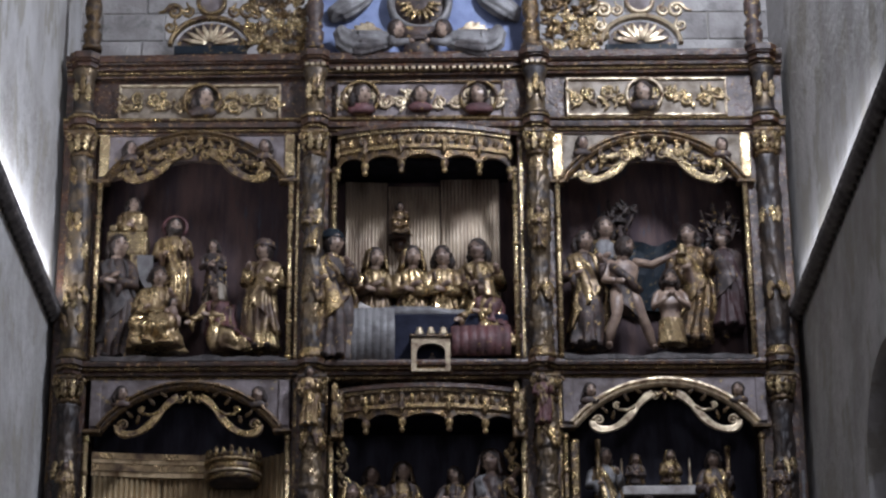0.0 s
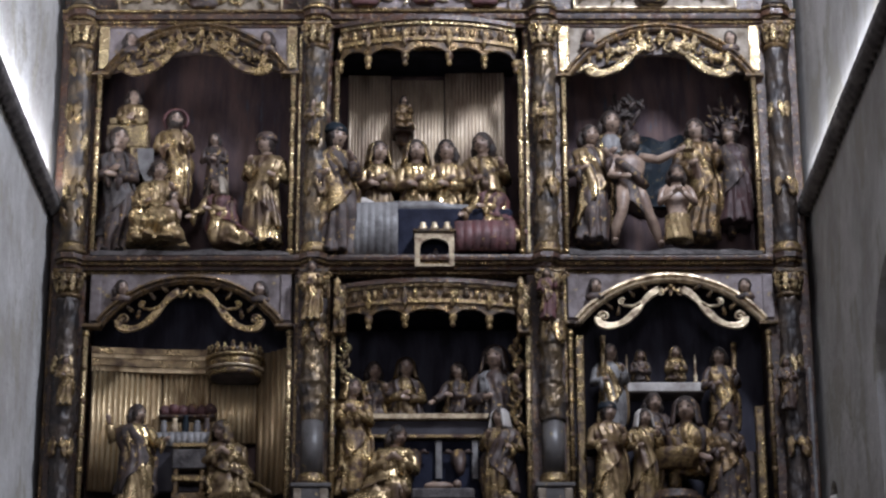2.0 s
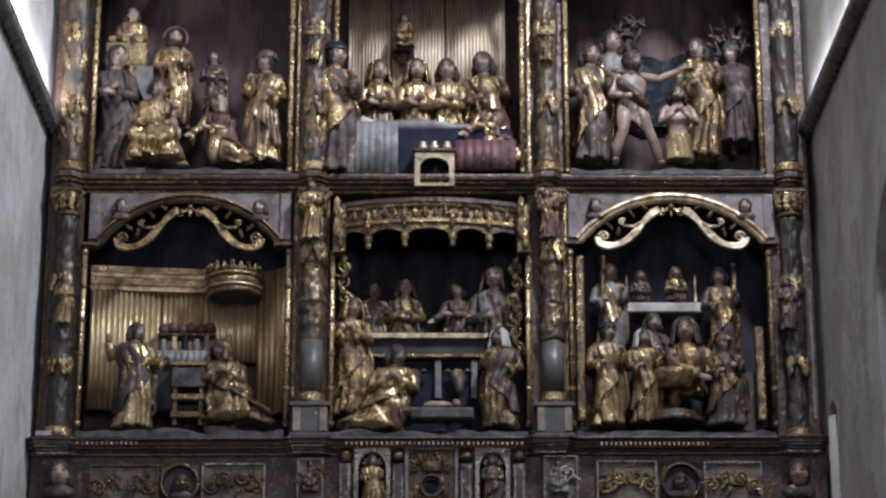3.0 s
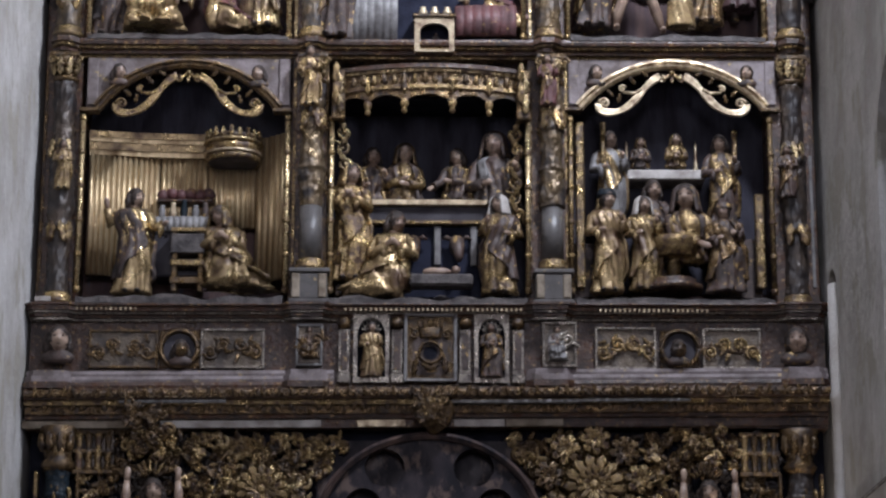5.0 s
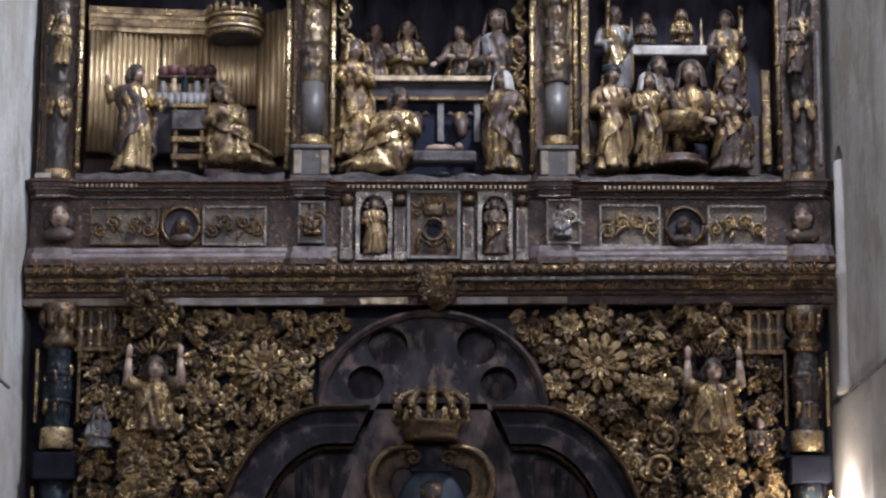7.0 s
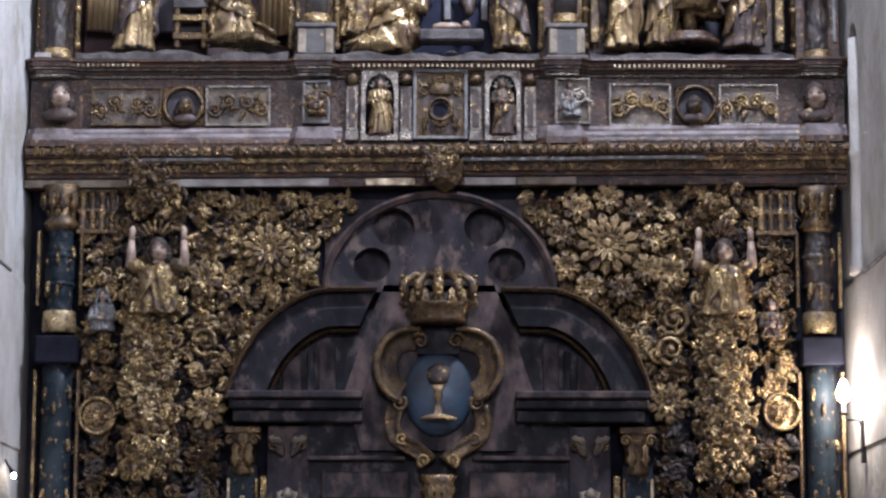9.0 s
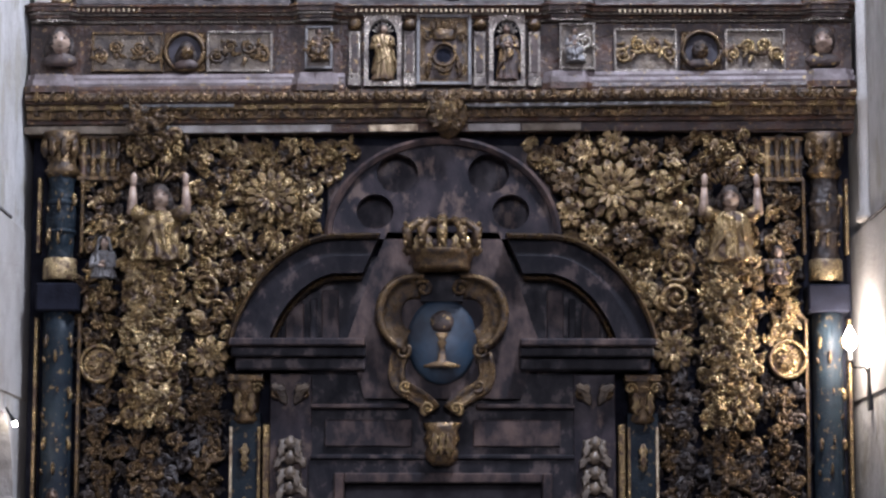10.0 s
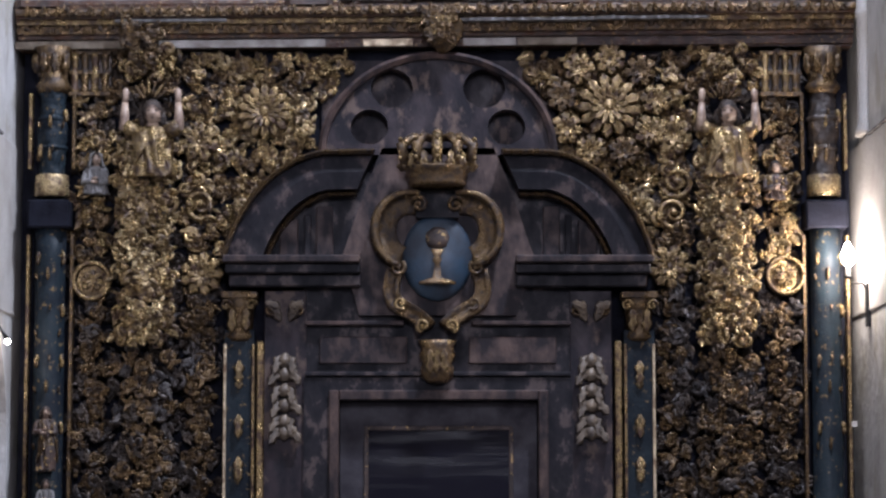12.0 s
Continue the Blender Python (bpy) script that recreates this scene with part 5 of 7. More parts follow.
# saints in the predella niches
figure(-0.425, 5.213, 0.42, -0.125, "stand", 0.3, GOLD_ROBE, GOLD_ROBE, "hold", None, "small saint in a gilt robe in a predella niche", 1.25, 1)
figure(0.48, 5.213, 0.42, -0.125, "stand", -0.2, BROWN_CLOTH, GOLD_DARK, "fold", None, "small dark saint in a predella niche", 1.25, 1)
figure(-0.89, 5.35, 0.25, -0.14, "sit", 0.1, GOLD_DARK, BROWN_CLOTH, "fold", None, "small grey relief figure in a predella panel", 1.0, 1)
figure(0.97, 5.34, 0.27, -0.14, "sit", 0.1, GREY_CLOTH, BROWN_CLOTH, "fold", None, "small pale relief figure in a predella panel", 1.0, 1)
# women with raised arms on top of the gilt pilasters
figure(-2.01, 3.87, 0.54, -0.265, "bust", 0.1, GOLD_WORN, GOLD_WORN, "raise", None, "painted half figure with raised arms on a gilt foliage pilaster", 1.0, 1)
figure(2.07, 3.87, 0.54, -0.265, "bust", -0.1, GOLD_WORN, GOLD_ROBE, "raise", None, "painted half figure with raised arms on a gilt foliage pilaster", 1.0, 1)
figure(-2.43, 3.77, 0.30, -0.08, "bust", 0.1, GREY_CLOTH, GREY_CLOTH, "fold", GREY_CLOTH, "small greyish half figure among gilt foliage", 1.0, 1)
figure(2.43, 3.73, 0.28, -0.08, "bust", -0.2, BROWN_CLOTH, GOLD_WORN, "fold", None, "small half figure among gilt foliage", 1.0, 1)
figure(-2.74, 1.80, 0.45, -0.2, "stand", 0.2, BROWN_CLOTH, GOLD_DARK, "fold", None, "small dark figure at the foot of the blue column", 1.0, 1)
figure(-2.73, 1.54, 0.20, -0.22, "bust", 0.2, GREY_CLOTH, GREY_CLOTH, "fold", None, "small greyed half figure at the wall", 1.0, 1)


HANGING = mat("dull_gilt_hanging", (0.62, 0.51, 0.37), 0.4, 0.15, (0.24, 0.17, 0.12), 7, 0.45, 0.3, 50, (1, 1, 0.3))


# ---- furnishings of the carved scenes ----
def pleated(name, x0, x1, z0, z1, y0, y1, pleats, m, label, bow=0.0, depth=0.02, group="carved curtains"):
    """A carved hanging in upright pleats between two ends at depths y0 and y1."""
    bm = B()
    n = pleats * 6
    rings = []
    for i in range(n + 1):
        u = i / n
        x = x0 + (x1 - x0) * u
        y = y0 + (y1 - y0) * u - bow * math.sin(math.pi * u) + depth * (abs(math.sin(math.pi * pleats * u)) ** 0.7) * -1
        rings.append([(x, y, z0 + 0.01 * math.sin(9 * u)), (x + 0.004 * math.sin(20 * u), y, (z0 + z1) / 2), (x, y, z1), (x, y + 0.04, z1), (x, y + 0.04, z0)])
    grid(bm, rings, smooth=True)
    return solid(name, bm, m, label, "curtain", group)


def shelf(x0, x1, y0, y1, z0, z1, m, name, label, category, group="", bevel=0.01):
    bm = B()
    box(bm, x0, x1, y0, y1, z0, z1, bevel)
    return solid(name, bm, m, label, category, group)


def rocky(x0, x1, z, h, y0, y1, seed, label):
    """Uneven carved ground along the foot of a scene."""
    bm = B()
    n, k = 36, 6
    rows = []
    for i in range(n + 1):
        x = x0 + (x1 - x0) * i / n
        prof = [(x, y1, z)]
        for j in range(k + 1):
            y = y1 + (y0 - y1) * j / k
            zz = z + h * (0.75 - 0.5 * j / k) * (1 + 0.8 * noise.noise(Vector((x * 5, y * 7, seed))))
            prof.append((x, y, max(z + 0.004, zz)))
        prof.append((x, y0, z))
        rows.append(prof)
    grid(bm, rows, smooth=False)
    return solid("carved_ground", bm, GROUND_GREY, label, "carving", "carved ground")


for x0, x1, s in ((-2.66, -1.1, 1.0), (1.10, 2.62, 2.0)):
    rocky(x0, x1, 7.895, 0.15, -0.12, 0.46, s, "grey carved rocky ground at the foot of an upper scene")
for x0, x1, s in ((-2.66, -1.1, 3.0), (-0.75, 0.75, 4.0), (1.12, 2.62, 5.0)):
    rocky(x0, x1, 5.768, 0.19, -0.17, 0.46, s, "grey carved rocky ground at the foot of a lower scene")

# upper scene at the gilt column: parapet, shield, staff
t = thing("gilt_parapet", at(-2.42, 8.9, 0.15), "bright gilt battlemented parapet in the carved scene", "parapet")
bm = B()
box(bm, -0.17, 0.16, -0.05, 0.2, -0.06, 0.14, 0.01)
box(bm, 0.02, 0.16, -0.06, 0.2, -0.26, -0.06, 0.01)
part("body", bm, GOLD, t)
for i in range(3):
    bm = B()
    box(bm, -0.15 + 0.11 * i, -0.09 + 0.11 * i, -0.06, 0.0, 0.14, 0.19, 0.006)
    part("merlon", bm, GOLD, t)
bm = B()
slab(bm, [(0.0, 0.0), *arc(0, 0.0, 0.11, 0.30, 180, 270, 8), (0.02, -0.3), (0.02, 0.0)], -0.02, 0.02)
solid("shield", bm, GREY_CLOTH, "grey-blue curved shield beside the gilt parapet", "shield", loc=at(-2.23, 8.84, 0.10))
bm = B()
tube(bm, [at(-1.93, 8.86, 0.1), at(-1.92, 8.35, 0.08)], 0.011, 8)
solid("staff", bm, WOOD, "thin dark staff held by a carved figure", "staff")
bm = B()
head_bm(bm, (0, 0, 0.07), 0.085, 0.4, False, (0, 2), False)
tube(bm, [(0, 0, 0.045), (0.005, 0, 0.0), (0.02, -0.01, -0.06)], [0.026, 0.042, 0.036], 10, 0)
tube(bm, [(0.02, -0.01, -0.05), (0.055, -0.04, -0.075), (0.06, -0.04, -0.14)], [0.03, 0.024, 0.014], 8, 0)
tube(bm, [(-0.03, -0.01, 0.02), (-0.05, -0.04, -0.01), (-0.02, -0.06, -0.03)], [0.016, 0.015, 0.011], 8, 0)
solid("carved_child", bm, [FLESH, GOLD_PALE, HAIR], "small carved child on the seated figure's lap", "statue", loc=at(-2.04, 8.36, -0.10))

# upper middle: wall hangings, bracket, bed, box
pleated("wall_hanging", -0.67, -0.32, 8.52, 9.66, 0.40, 0.42, 13, HANGING, "dull gilt pleated hanging behind the bed")
pleated("wall_hanging", -0.31, 0.12, 8.52, 9.62, 0.41, 0.42, 15, HANGING, "brown gilt pleated hanging behind the bed")
pleated("wall_hanging", 0.13, 0.62, 8.52, 9.72, 0.41, 0.40, 16, HANGING, "brown gilt pleated hanging behind the bed")
t = thing("bracket", at(-0.21, 8.95, 0.3), "dark wooden bracket carrying a statuette", "bracket")
bm = B()
box(bm, -0.09, 0.09, -0.12, 0.12, 0.0, 0.025, 0.004)
lathe(bm, [(0.02, -0.1), (0.05, -0.06), (0.07, 0.0)], n=10)
part("body", bm, WOOD, t)
t = thing("bed", (0.0, 0.0, 7.9), "carved bed with a dark blue cover and pale sheet", "bed")
bm = B()
box(bm, -0.66, 0.66, 0.02, 0.36, 0.0, 0.44, 0.02)
part("cover", bm, NAVY_CLOTH, t, "dark navy bed cover")
bm = B()
ball(bm, (-0.1, 0.18, 0.47), (0.55, 0.14, 0.07), 20, 8, 0, 0.25, 1.0)
part("sleeper_fold", bm, GREY_CLOTH, t, "grey rumpled sheet")
bm = B()
ball(bm, (-0.56, 0.14, 0.5), (0.14, 0.1, 0.07), 12, 8, 0, 0.1, 2.0)
part("pillow", bm, WHITE_CLOTH, t, "greyed pillow")
pleated("bed_sheet", -0.67, -0.25, 7.92, 8.36, -0.02, -0.05, 7, GREY_CLOTH, "pale grey pleated sheet hanging over the bed", 0.02, 0.008)
pleated("red_cloth", 0.20, 0.68, 7.95, 8.20, -0.05, -0.06, 7, RED_CLOTH, "dull red gold-flecked cloth over the bed", 0.02, 0.011)
t = thing("arched_box", (0.04, -0.12, 7.80), "cream painted box with an arched opening", "box")
bm = pierced([(-0.155, 0.0), (0.155, 0.0), (0.155, 0.28), (-0.155, 0.28)], [[(-0.115, 0.02), (-0.115, 0.16), *arc(0, 0.16, 0.115, 0.075, 180, 0, 10)[1:-1], (0.115, 0.16), (0.115, 0.02)]], 0.0, 0.035, lambda u, d, v: (u, d, v))
part("front", bm, GOLD_PALE, t, "cream arched front")
bm = B()
box(bm, -0.15, 0.15, 0.036, 0.18, 0.0, 0.02)
box(bm, -0.15, -0.13, 0.036, 0.18, 0.02, 0.26)
box(bm, 0.13, 0.15, 0.036, 0.18, 0.02, 0.26)
part("body", bm, WOOD, t)
bm = B()
box(bm, -0.17, 0.17, -0.02, 0.2, 0.281, 0.31, 0.006)
part("top", bm, GOLD_DARK, t)
for dx in (-0.09, 0.0, 0.10):
    bm = B()
    lathe(bm, [(0.022, 0.0), (0.034, 0.02), (0.034, 0.05), (0.02, 0.065), (0.026, 0.08), (0.004, 0.09)], n=12)
    solid("jar", bm, GOLD_PALE, "small pale lidded jar on the arched box", "jar", "jars", loc=(0.04 + dx, -0.04, 8.11))

# baptism: trees, water, ornaments
for x, z0, z1, s in ((1.59, 8.55, 9.24, 0.10), (2.40, 8.1, 9.2, 0.13)):
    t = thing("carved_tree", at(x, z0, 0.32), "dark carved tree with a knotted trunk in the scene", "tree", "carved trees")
    h = z1 - z0
    bm = B()
    tube(bm, [(0, 0, 0), (0.03, 0, h * 0.4), (-0.01, -0.02, h * 0.8)], [0.035, 0.028, 0.02], 8)
    for a in (-0.8, 0.2, 0.9):
        tube(bm, [(0, 0, h * 0.62), (s * a, -0.03, h * 0.85), (s * a * 1.5, -0.04, h * 1.02)], [0.018, 0.014, 0.007], 7)
    part("trunk", bm, BROWN_CLOTH, t)
    bm = B()
    r = random.Random(int(x * 100))
    for i in range(26):
        leaf_bm(bm, 0.09, 0.05, 0.3, 2, 0.4, (r.uniform(-1, 1) * s, r.uniform(-0.06, 0.02), h * r.uniform(0.78, 1.02)), r.uniform(0, 6.28))
    part("crown", bm, HAIR if x < 2 else BROWN_CLOTH, t, "dark carved leaves")
bm = B()
n = 14
grid(bm, [[(1.35 + 1.1 * i / n, 0.40 - 0.05 * noise.noise(Vector((i * 0.6, j * 0.5, 1))), 8.5 + 0.6 * j / 6 + 0.08 * noise.noise(Vector((i * 0.5, 2, j)))) for j in range(7)] + [(1.35 + 1.1 * i / n, 0.47, 9.1), (1.35 + 1.1 * i / n, 0.47, 8.5)] for i in range(n + 1)], smooth=False)
solid("carved_hills", bm, BLUE, "blue-grey carved hills behind the baptism", "carving")

# lower scene: curtained room, tester, desk
pleated("bed_curtain", -2.66, -2.12, 6.10, 7.10, 0.28, 0.40, 13, CURTAIN, "bright gilt pleated bed curtain", 0.0, 0.025)
pleated("bed_curtain", -2.11, -1.74, 6.3, 7.10, 0.40, 0.41, 9, CURTAIN, "gilt pleated bed curtain", 0.0, 0.022)
pleated("bed_curtain", -1.73, -1.36, 6.5, 7.06, 0.38, 0.38, 9, CURTAIN, "gilt pleated curtain under the round tester", 0.0, 0.022)
pleated("bed_curtain", -1.36, -1.12, 6.05, 7.22, 0.38, 0.18, 5, CURTAIN, "gilt pleated curtain drawn aside", 0.0, 0.03)
t = thing("curtain_cornice", (0, 0, 7.05), "gilt banded cornice over the carved curtains", "cornice")
for i, (o, za, zb, m) in enumerate(((0.0, 0.02, 0.06, CURTAIN), (0.02, 0.06, 0.12, GOLD_ROBE), (0.035, 0.12, 0.15, CURTAIN), (0.05, 0.15, 0.20, GOLD_ROBE))):
    bm = B()
    grid(bm, [[(-2.66 + 0.95 * k / 12, 0.26 + 0.10 * math.sin(math.pi / 2 * k / 12) - o, za), (-2.66 + 0.95 * k / 12, 0.26 + 0.10 * math.sin(math.pi / 2 * k / 12) - o, zb), (-2.66 + 0.95 * k / 12, 0.47, zb), (-2.66 + 0.95 * k / 12, 0.47, za)] for k in range(13)], smooth=False)
    part("band", bm, m, t)
t = thing("bed_tester", (-1.53, 0.22, 6.98), "round gilt tester canopy with banded rim over the bed", "canopy")
for za, zb, r, m in ((0.0, 0.05, 0.215, GOLD_WORN), (0.05, 0.075, 0.23, GOLD_PALE), (0.075, 0.14, 0.215, GOLD_WORN), (0.14, 0.165, 0.235, GOLD), (0.165, 0.21, 0.22, GOLD_DARK)):
    bm = B()
    lathe(bm, [(r - 0.012, za), (r, za + 0.006), (r, zb - 0.006), (r - 0.012, zb)], n=28)
    part("ring", bm, m, t)
for i in range(11):
    a = math.pi + math.pi * i / 10
    part("crest_leaf", LEAF_SMALL[i % 2], None, t, loc=(0.21 * math.cos(a), 0.21 * math.sin(a), 0.17), rot=(0, -1.57, 0)).scale = (0.5, 0.6, 0.6)
bm = B()
lathe(bm, [(0.19, -0.004), (0.19, 0.0)], n=24)
part("underside", bm, DARK_VOID, t)
t = thing("lectern", (-1.84, 0.05, 5.9), "carved reading desk with books on a pale cloth", "desk")
for s in (-1, 1):
    bm = B()
    box(bm, s * 0.10 - 0.018, s * 0.10 + 0.018, -0.06, 0.1, 0.0, 0.5, 0.005)
    part("leg", bm, GOLD_DARK, t)
for za, zb, m, nm in ((0.06, 0.11, GOLD_DARK, "footboard"), (0.2, 0.245, GOLD_WORN, "rail"), (0.30, 0.45, GROUND_GREY, "panel"), (0.47, 0.5, GOLD_WORN, "top")):
    bm = B()
    box(bm, -0.13, 0.13, -0.075, 0.1, za, zb, 0.005)
    part(nm, bm, m, t)
pleated("desk_cloth", -2.12, -1.68, 6.40, 6.52, 0.12, 0.12, 9, GREY_CLOTH, "grey pleated cloth over a carved table", 0.02, 0.014)
shelf(-2.12, -1.68, 0.13, 0.4, 6.05, 6.5, DARK_VOID, "carved_table", "dark carved table behind the desk", "table")
for i, (x, m) in enumerate(((-2.07, GREY_CLOTH), (-1.985, GOLD_PALE), (-1.90, BLUE), (-1.81, GREY_CLOTH), (-1.735, BROWN_CLOTH))):
    bm = B()
    lathe(bm, [(0.022, 0.0), (0.030, 0.015), (0.026 + 0.004 * (i % 2), 0.05), (0.03, 0.08), (0.018, 0.10 + 0.02 * (i % 3)), (0.024, 0.115 + 0.02 * (i % 3))], n=12)
    solid("jar", bm, m, "small painted jar on the carved table", "jar", "jars", loc=(x, 0.2, 6.52))
shelf(-2.12, -1.68, 0.26, 0.4, 6.68, 6.71, WOOD, "wall_shelf", "dark carved shelf with red fruit", "shelf")
for i in range(6):
    bm = B()
    ball(bm, (0, 0, 0.04), (0.05, 0.045, 0.05), 9, 6, 0, 0.25, i)
    solid("carved_fruit", bm, RED_CLOTH, "dull red carved fruit on the shelf", "fruit", "carved fruit", loc=(-2.08 + 0.072 * i, 0.31, 6.705 + 0.012 * (i % 2)))

# manger scene: parapet, stall, child, side carvings
t = thing("manger_wall", (0.0, 0.16, 5.9), "carved stable parapet with pale ledges and dark panels", "parapet")
for za, zb, y, m, nm in ((0.725, 0.77, -0.05, GOLD_PALE, "upper_ledge"), (0.60, 0.724, 0.0, DARK_VOID, "panel"), (0.57, 0.60, -0.06, GOLD_WORN, "lower_ledge"), (0.0, 0.569, 0.02, NAVY_CLOTH, "stall")):
    bm = B()
    box(bm, -0.62, 0.5, y, 0.2, za, zb, 0.006)
    part(nm, bm, m, t)
for x in (-0.28, 0.07, 0.35):
    bm = B()
    box(bm, x - 0.025, x + 0.025, -0.03, 0.02, 0.25, 0.56, 0.006)
    part("post", bm, GREY_CLOTH, t)
for x, m in ((-0.12, WOOD), (0.22, BROWN_CLOTH)):
    bm = B()
    tube(bm, [(0.0, 0.10, 0.10), (0.0, 0.02, 0.15), (0.0, -0.04, 0.16), (0.01, -0.09, 0.09), (0.015, -0.115, 0.02), (0.015, -0.11, -0.01)], [0.05, 0.062, 0.060, 0.045, 0.034, 0.012], 12)
    for s in (-1, 1):
        tube(bm, [(s * 0.04, -0.02, 0.19), (s * 0.08, -0.03, 0.205), (s * 0.115, -0.02, 0.19)], [0.014, 0.02, 0.005], 7)
    solid("carved_animal", bm, m, "dark carved animal head looking over the manger", "carving", "carved animals", loc=(x, 0.14, 6.16))
t = thing("manger", (0.1, -0.06, 5.93), "low carved manger with a pale child", "manger")
bm = B()
box(bm, -0.24, 0.24, -0.06, 0.12, 0.0, 0.09, 0.015)
part("crib", bm, GROUND_GREY, t)
bm = B()
ball(bm, (-0.03, 0, 0.115), (0.12, 0.05, 0.035), 12, 7, 0, 0.2, 1)
ball(bm, (0.11, 0, 0.13), 0.035, 9, 6)
part("child", bm, FLESH, t, "small pale carved child")
for x, z0, z1, m in ((-0.66, 6.85, 7.32, GOLD), (0.67, 6.45, 7.35, GOLD_WORN), (-0.62, 6.05, 6.5, GOLD)):
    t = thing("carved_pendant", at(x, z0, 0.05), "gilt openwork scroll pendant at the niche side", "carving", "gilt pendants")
    h = z1 - z0
    for i in range(int(h / 0.13)):
        bm = B()
        spiral_bm(bm, 0.055, 1.3, 0.34, (0, 0, 0), i * 1.3, (-1) ** i, 0.08)
        leaf_bm(bm, 0.12, 0.06, 0.3, 2, 0.4, (0, -0.02, 0.02), 1.57 + 0.5 * (-1) ** i)
        part("scroll", bm, m, t, loc=(0.012 * (-1) ** i, 0, 0.06 + 0.13 * i))
shelf(-0.72, -0.54, 0.16, 0.46, 5.9, 6.1, WOOD, "carved_step", "dark step under a standing figure", "step")

# presentation: white ledge, altar table, torches
shelf(1.50, 2.16, 0.18, 0.46, 6.86, 6.94, WHITE_CLOTH, "white_ledge", "white painted ledge across the carved scene", "ledge")
for x in (1.55, 2.09):
    bm = B()
    lathe(bm, [(0.03, 0.0), (0.012, 0.03), (0.018, 0.06), (0.01, 0.08), (0.01, 0.2), (0.002, 0.24)], n=10)
    solid("candlestick", bm, GOLD_PALE, "small pale candlestick on the white ledge", "candlestick", "candlesticks", loc=(x, 0.22, 6.94))
t = thing("altar_table", (1.88, 0.04, 5.92), "round carved altar table on a stepped base", "table")
bm = B()
lathe(bm, [(0.22, 0.0), (0.22, 0.04), (0.17, 0.06), (0.17, 0.09), (0.06, 0.11)], n=20)
part("base", bm, WOOD, t)
bm = B()
lathe(bm, [(0.05, 0.1), (0.055, 0.2), (0.04, 0.3), (0.06, 0.36)], n=14)
part("stem", bm, GOLD_WORN, t)
bm = B()
lathe(bm, [(0.18, 0.26), (0.19, 0.37), (0.2, 0.40), (0.18, 0.42)], n=28, flute=0.06, flutes=14)
part("cloth", bm, GOLD_WORN, t, "gilt fringed cloth")
for x, z0, z1 in ((1.34, 6.70, 7.26), (2.36, 6.70, 7.2)):
    bm = B()
    tube(bm, [at(x, z0, 0.1), at(x + 0.01, z1, 0.1)], [0.013, 0.022], 9)
    solid("torch", bm, GOLD_WORN, "tall gilt torch held by a carved figure", "torch", "torches")
for x in (1.17, 2.55):
    bm = B()
    box(bm, x - 0.035, x + 0.035, 0.02, 0.08, 5.95, 6.7 if x > 2 else 7.28, 0.01)
    solid("gilt_strip", bm, GOLD_WORN, "flat gilt strip at the niche side", "strip", "gilt strips")
for x, y0, z in ((1.30, 0.18, 6.36), (2.40, 0.18, 6.4), (1.75, 0.2, 6.36)):
    shelf(x - 0.18, x + 0.18, y0, 0.47, 5.9, z - 0.02, BROWN_CLOTH, "carved_step", "dark carved step under a back row figure", "step", "carved steps")

# ---- predella panels ----
PY = -0.085
for x0, x1, z0, z1, edge, rel, lab in ((-2.55, -2.03, 5.28, 5.575, GOLD_DARK, GOLD_DARK, "dull gilt relief panel of the predella"), (-1.71, -1.23, 5.28, 5.585, SILVER, GOLD_DARK, "dark relief panel with a pale edge in the predella"),
                                     (1.26, 1.72, 5.285, 5.61, SILVER, GOLD_WORN, "grey panel with pale gilt dragon scrolls in the predella"), (2.07, 2.51, 5.29, 5.605, SILVER, GOLD_WORN, "brown panel with pale gilt scrolls in the predella"),
                                     (0.86, 1.12, 5.29, 5.635, SILVER, SILVER, "small pale-framed relief panel of the predella"), (-0.99, -0.79, 5.29, 5.61, GREY_CLOTH, GOLD_DARK, "small framed relief panel of the predella")):
    scroll_panel(x0, x1, z0, z1, PY - (0.06 if x1 - x0 < 0.3 else 0), lab, PANEL_GROUND, edge, rel)
for x, z in ((-1.87, 5.43), (1.90, 5.445)):
    bm = B()
    box(bm, x - 0.15, x + 0.15, PY + 0.01, PY + 0.03, z - 0.14, z + 0.15, 0.005)
    solid("square_panel", bm, GOLD_DARK, "square dull gilt panel behind a roundel", "panel", "square panels")
    roundel(x, z, 0.125, PY - 0.005, "dark round medallion with a head in the predella", GOLD_DARK, DARK_VOID)
    bust(x, z - 0.05, 0.13, PY - 0.06, "small dark carved head in a predella medallion", 0.2, [GOLD_DARK, HAIR, BROWN_CLOTH], "medallion_head")
for x, z in ((-2.80, 5.42), (2.80, 5.43)):
    bust(x, z, 0.19, -0.16, "dark putto head at the corner of the predella", 0.2 if x < 0 else -0.2, [FLESH, HAIR, BROWN_CLOTH], "putto_head", "carving", "putto heads")


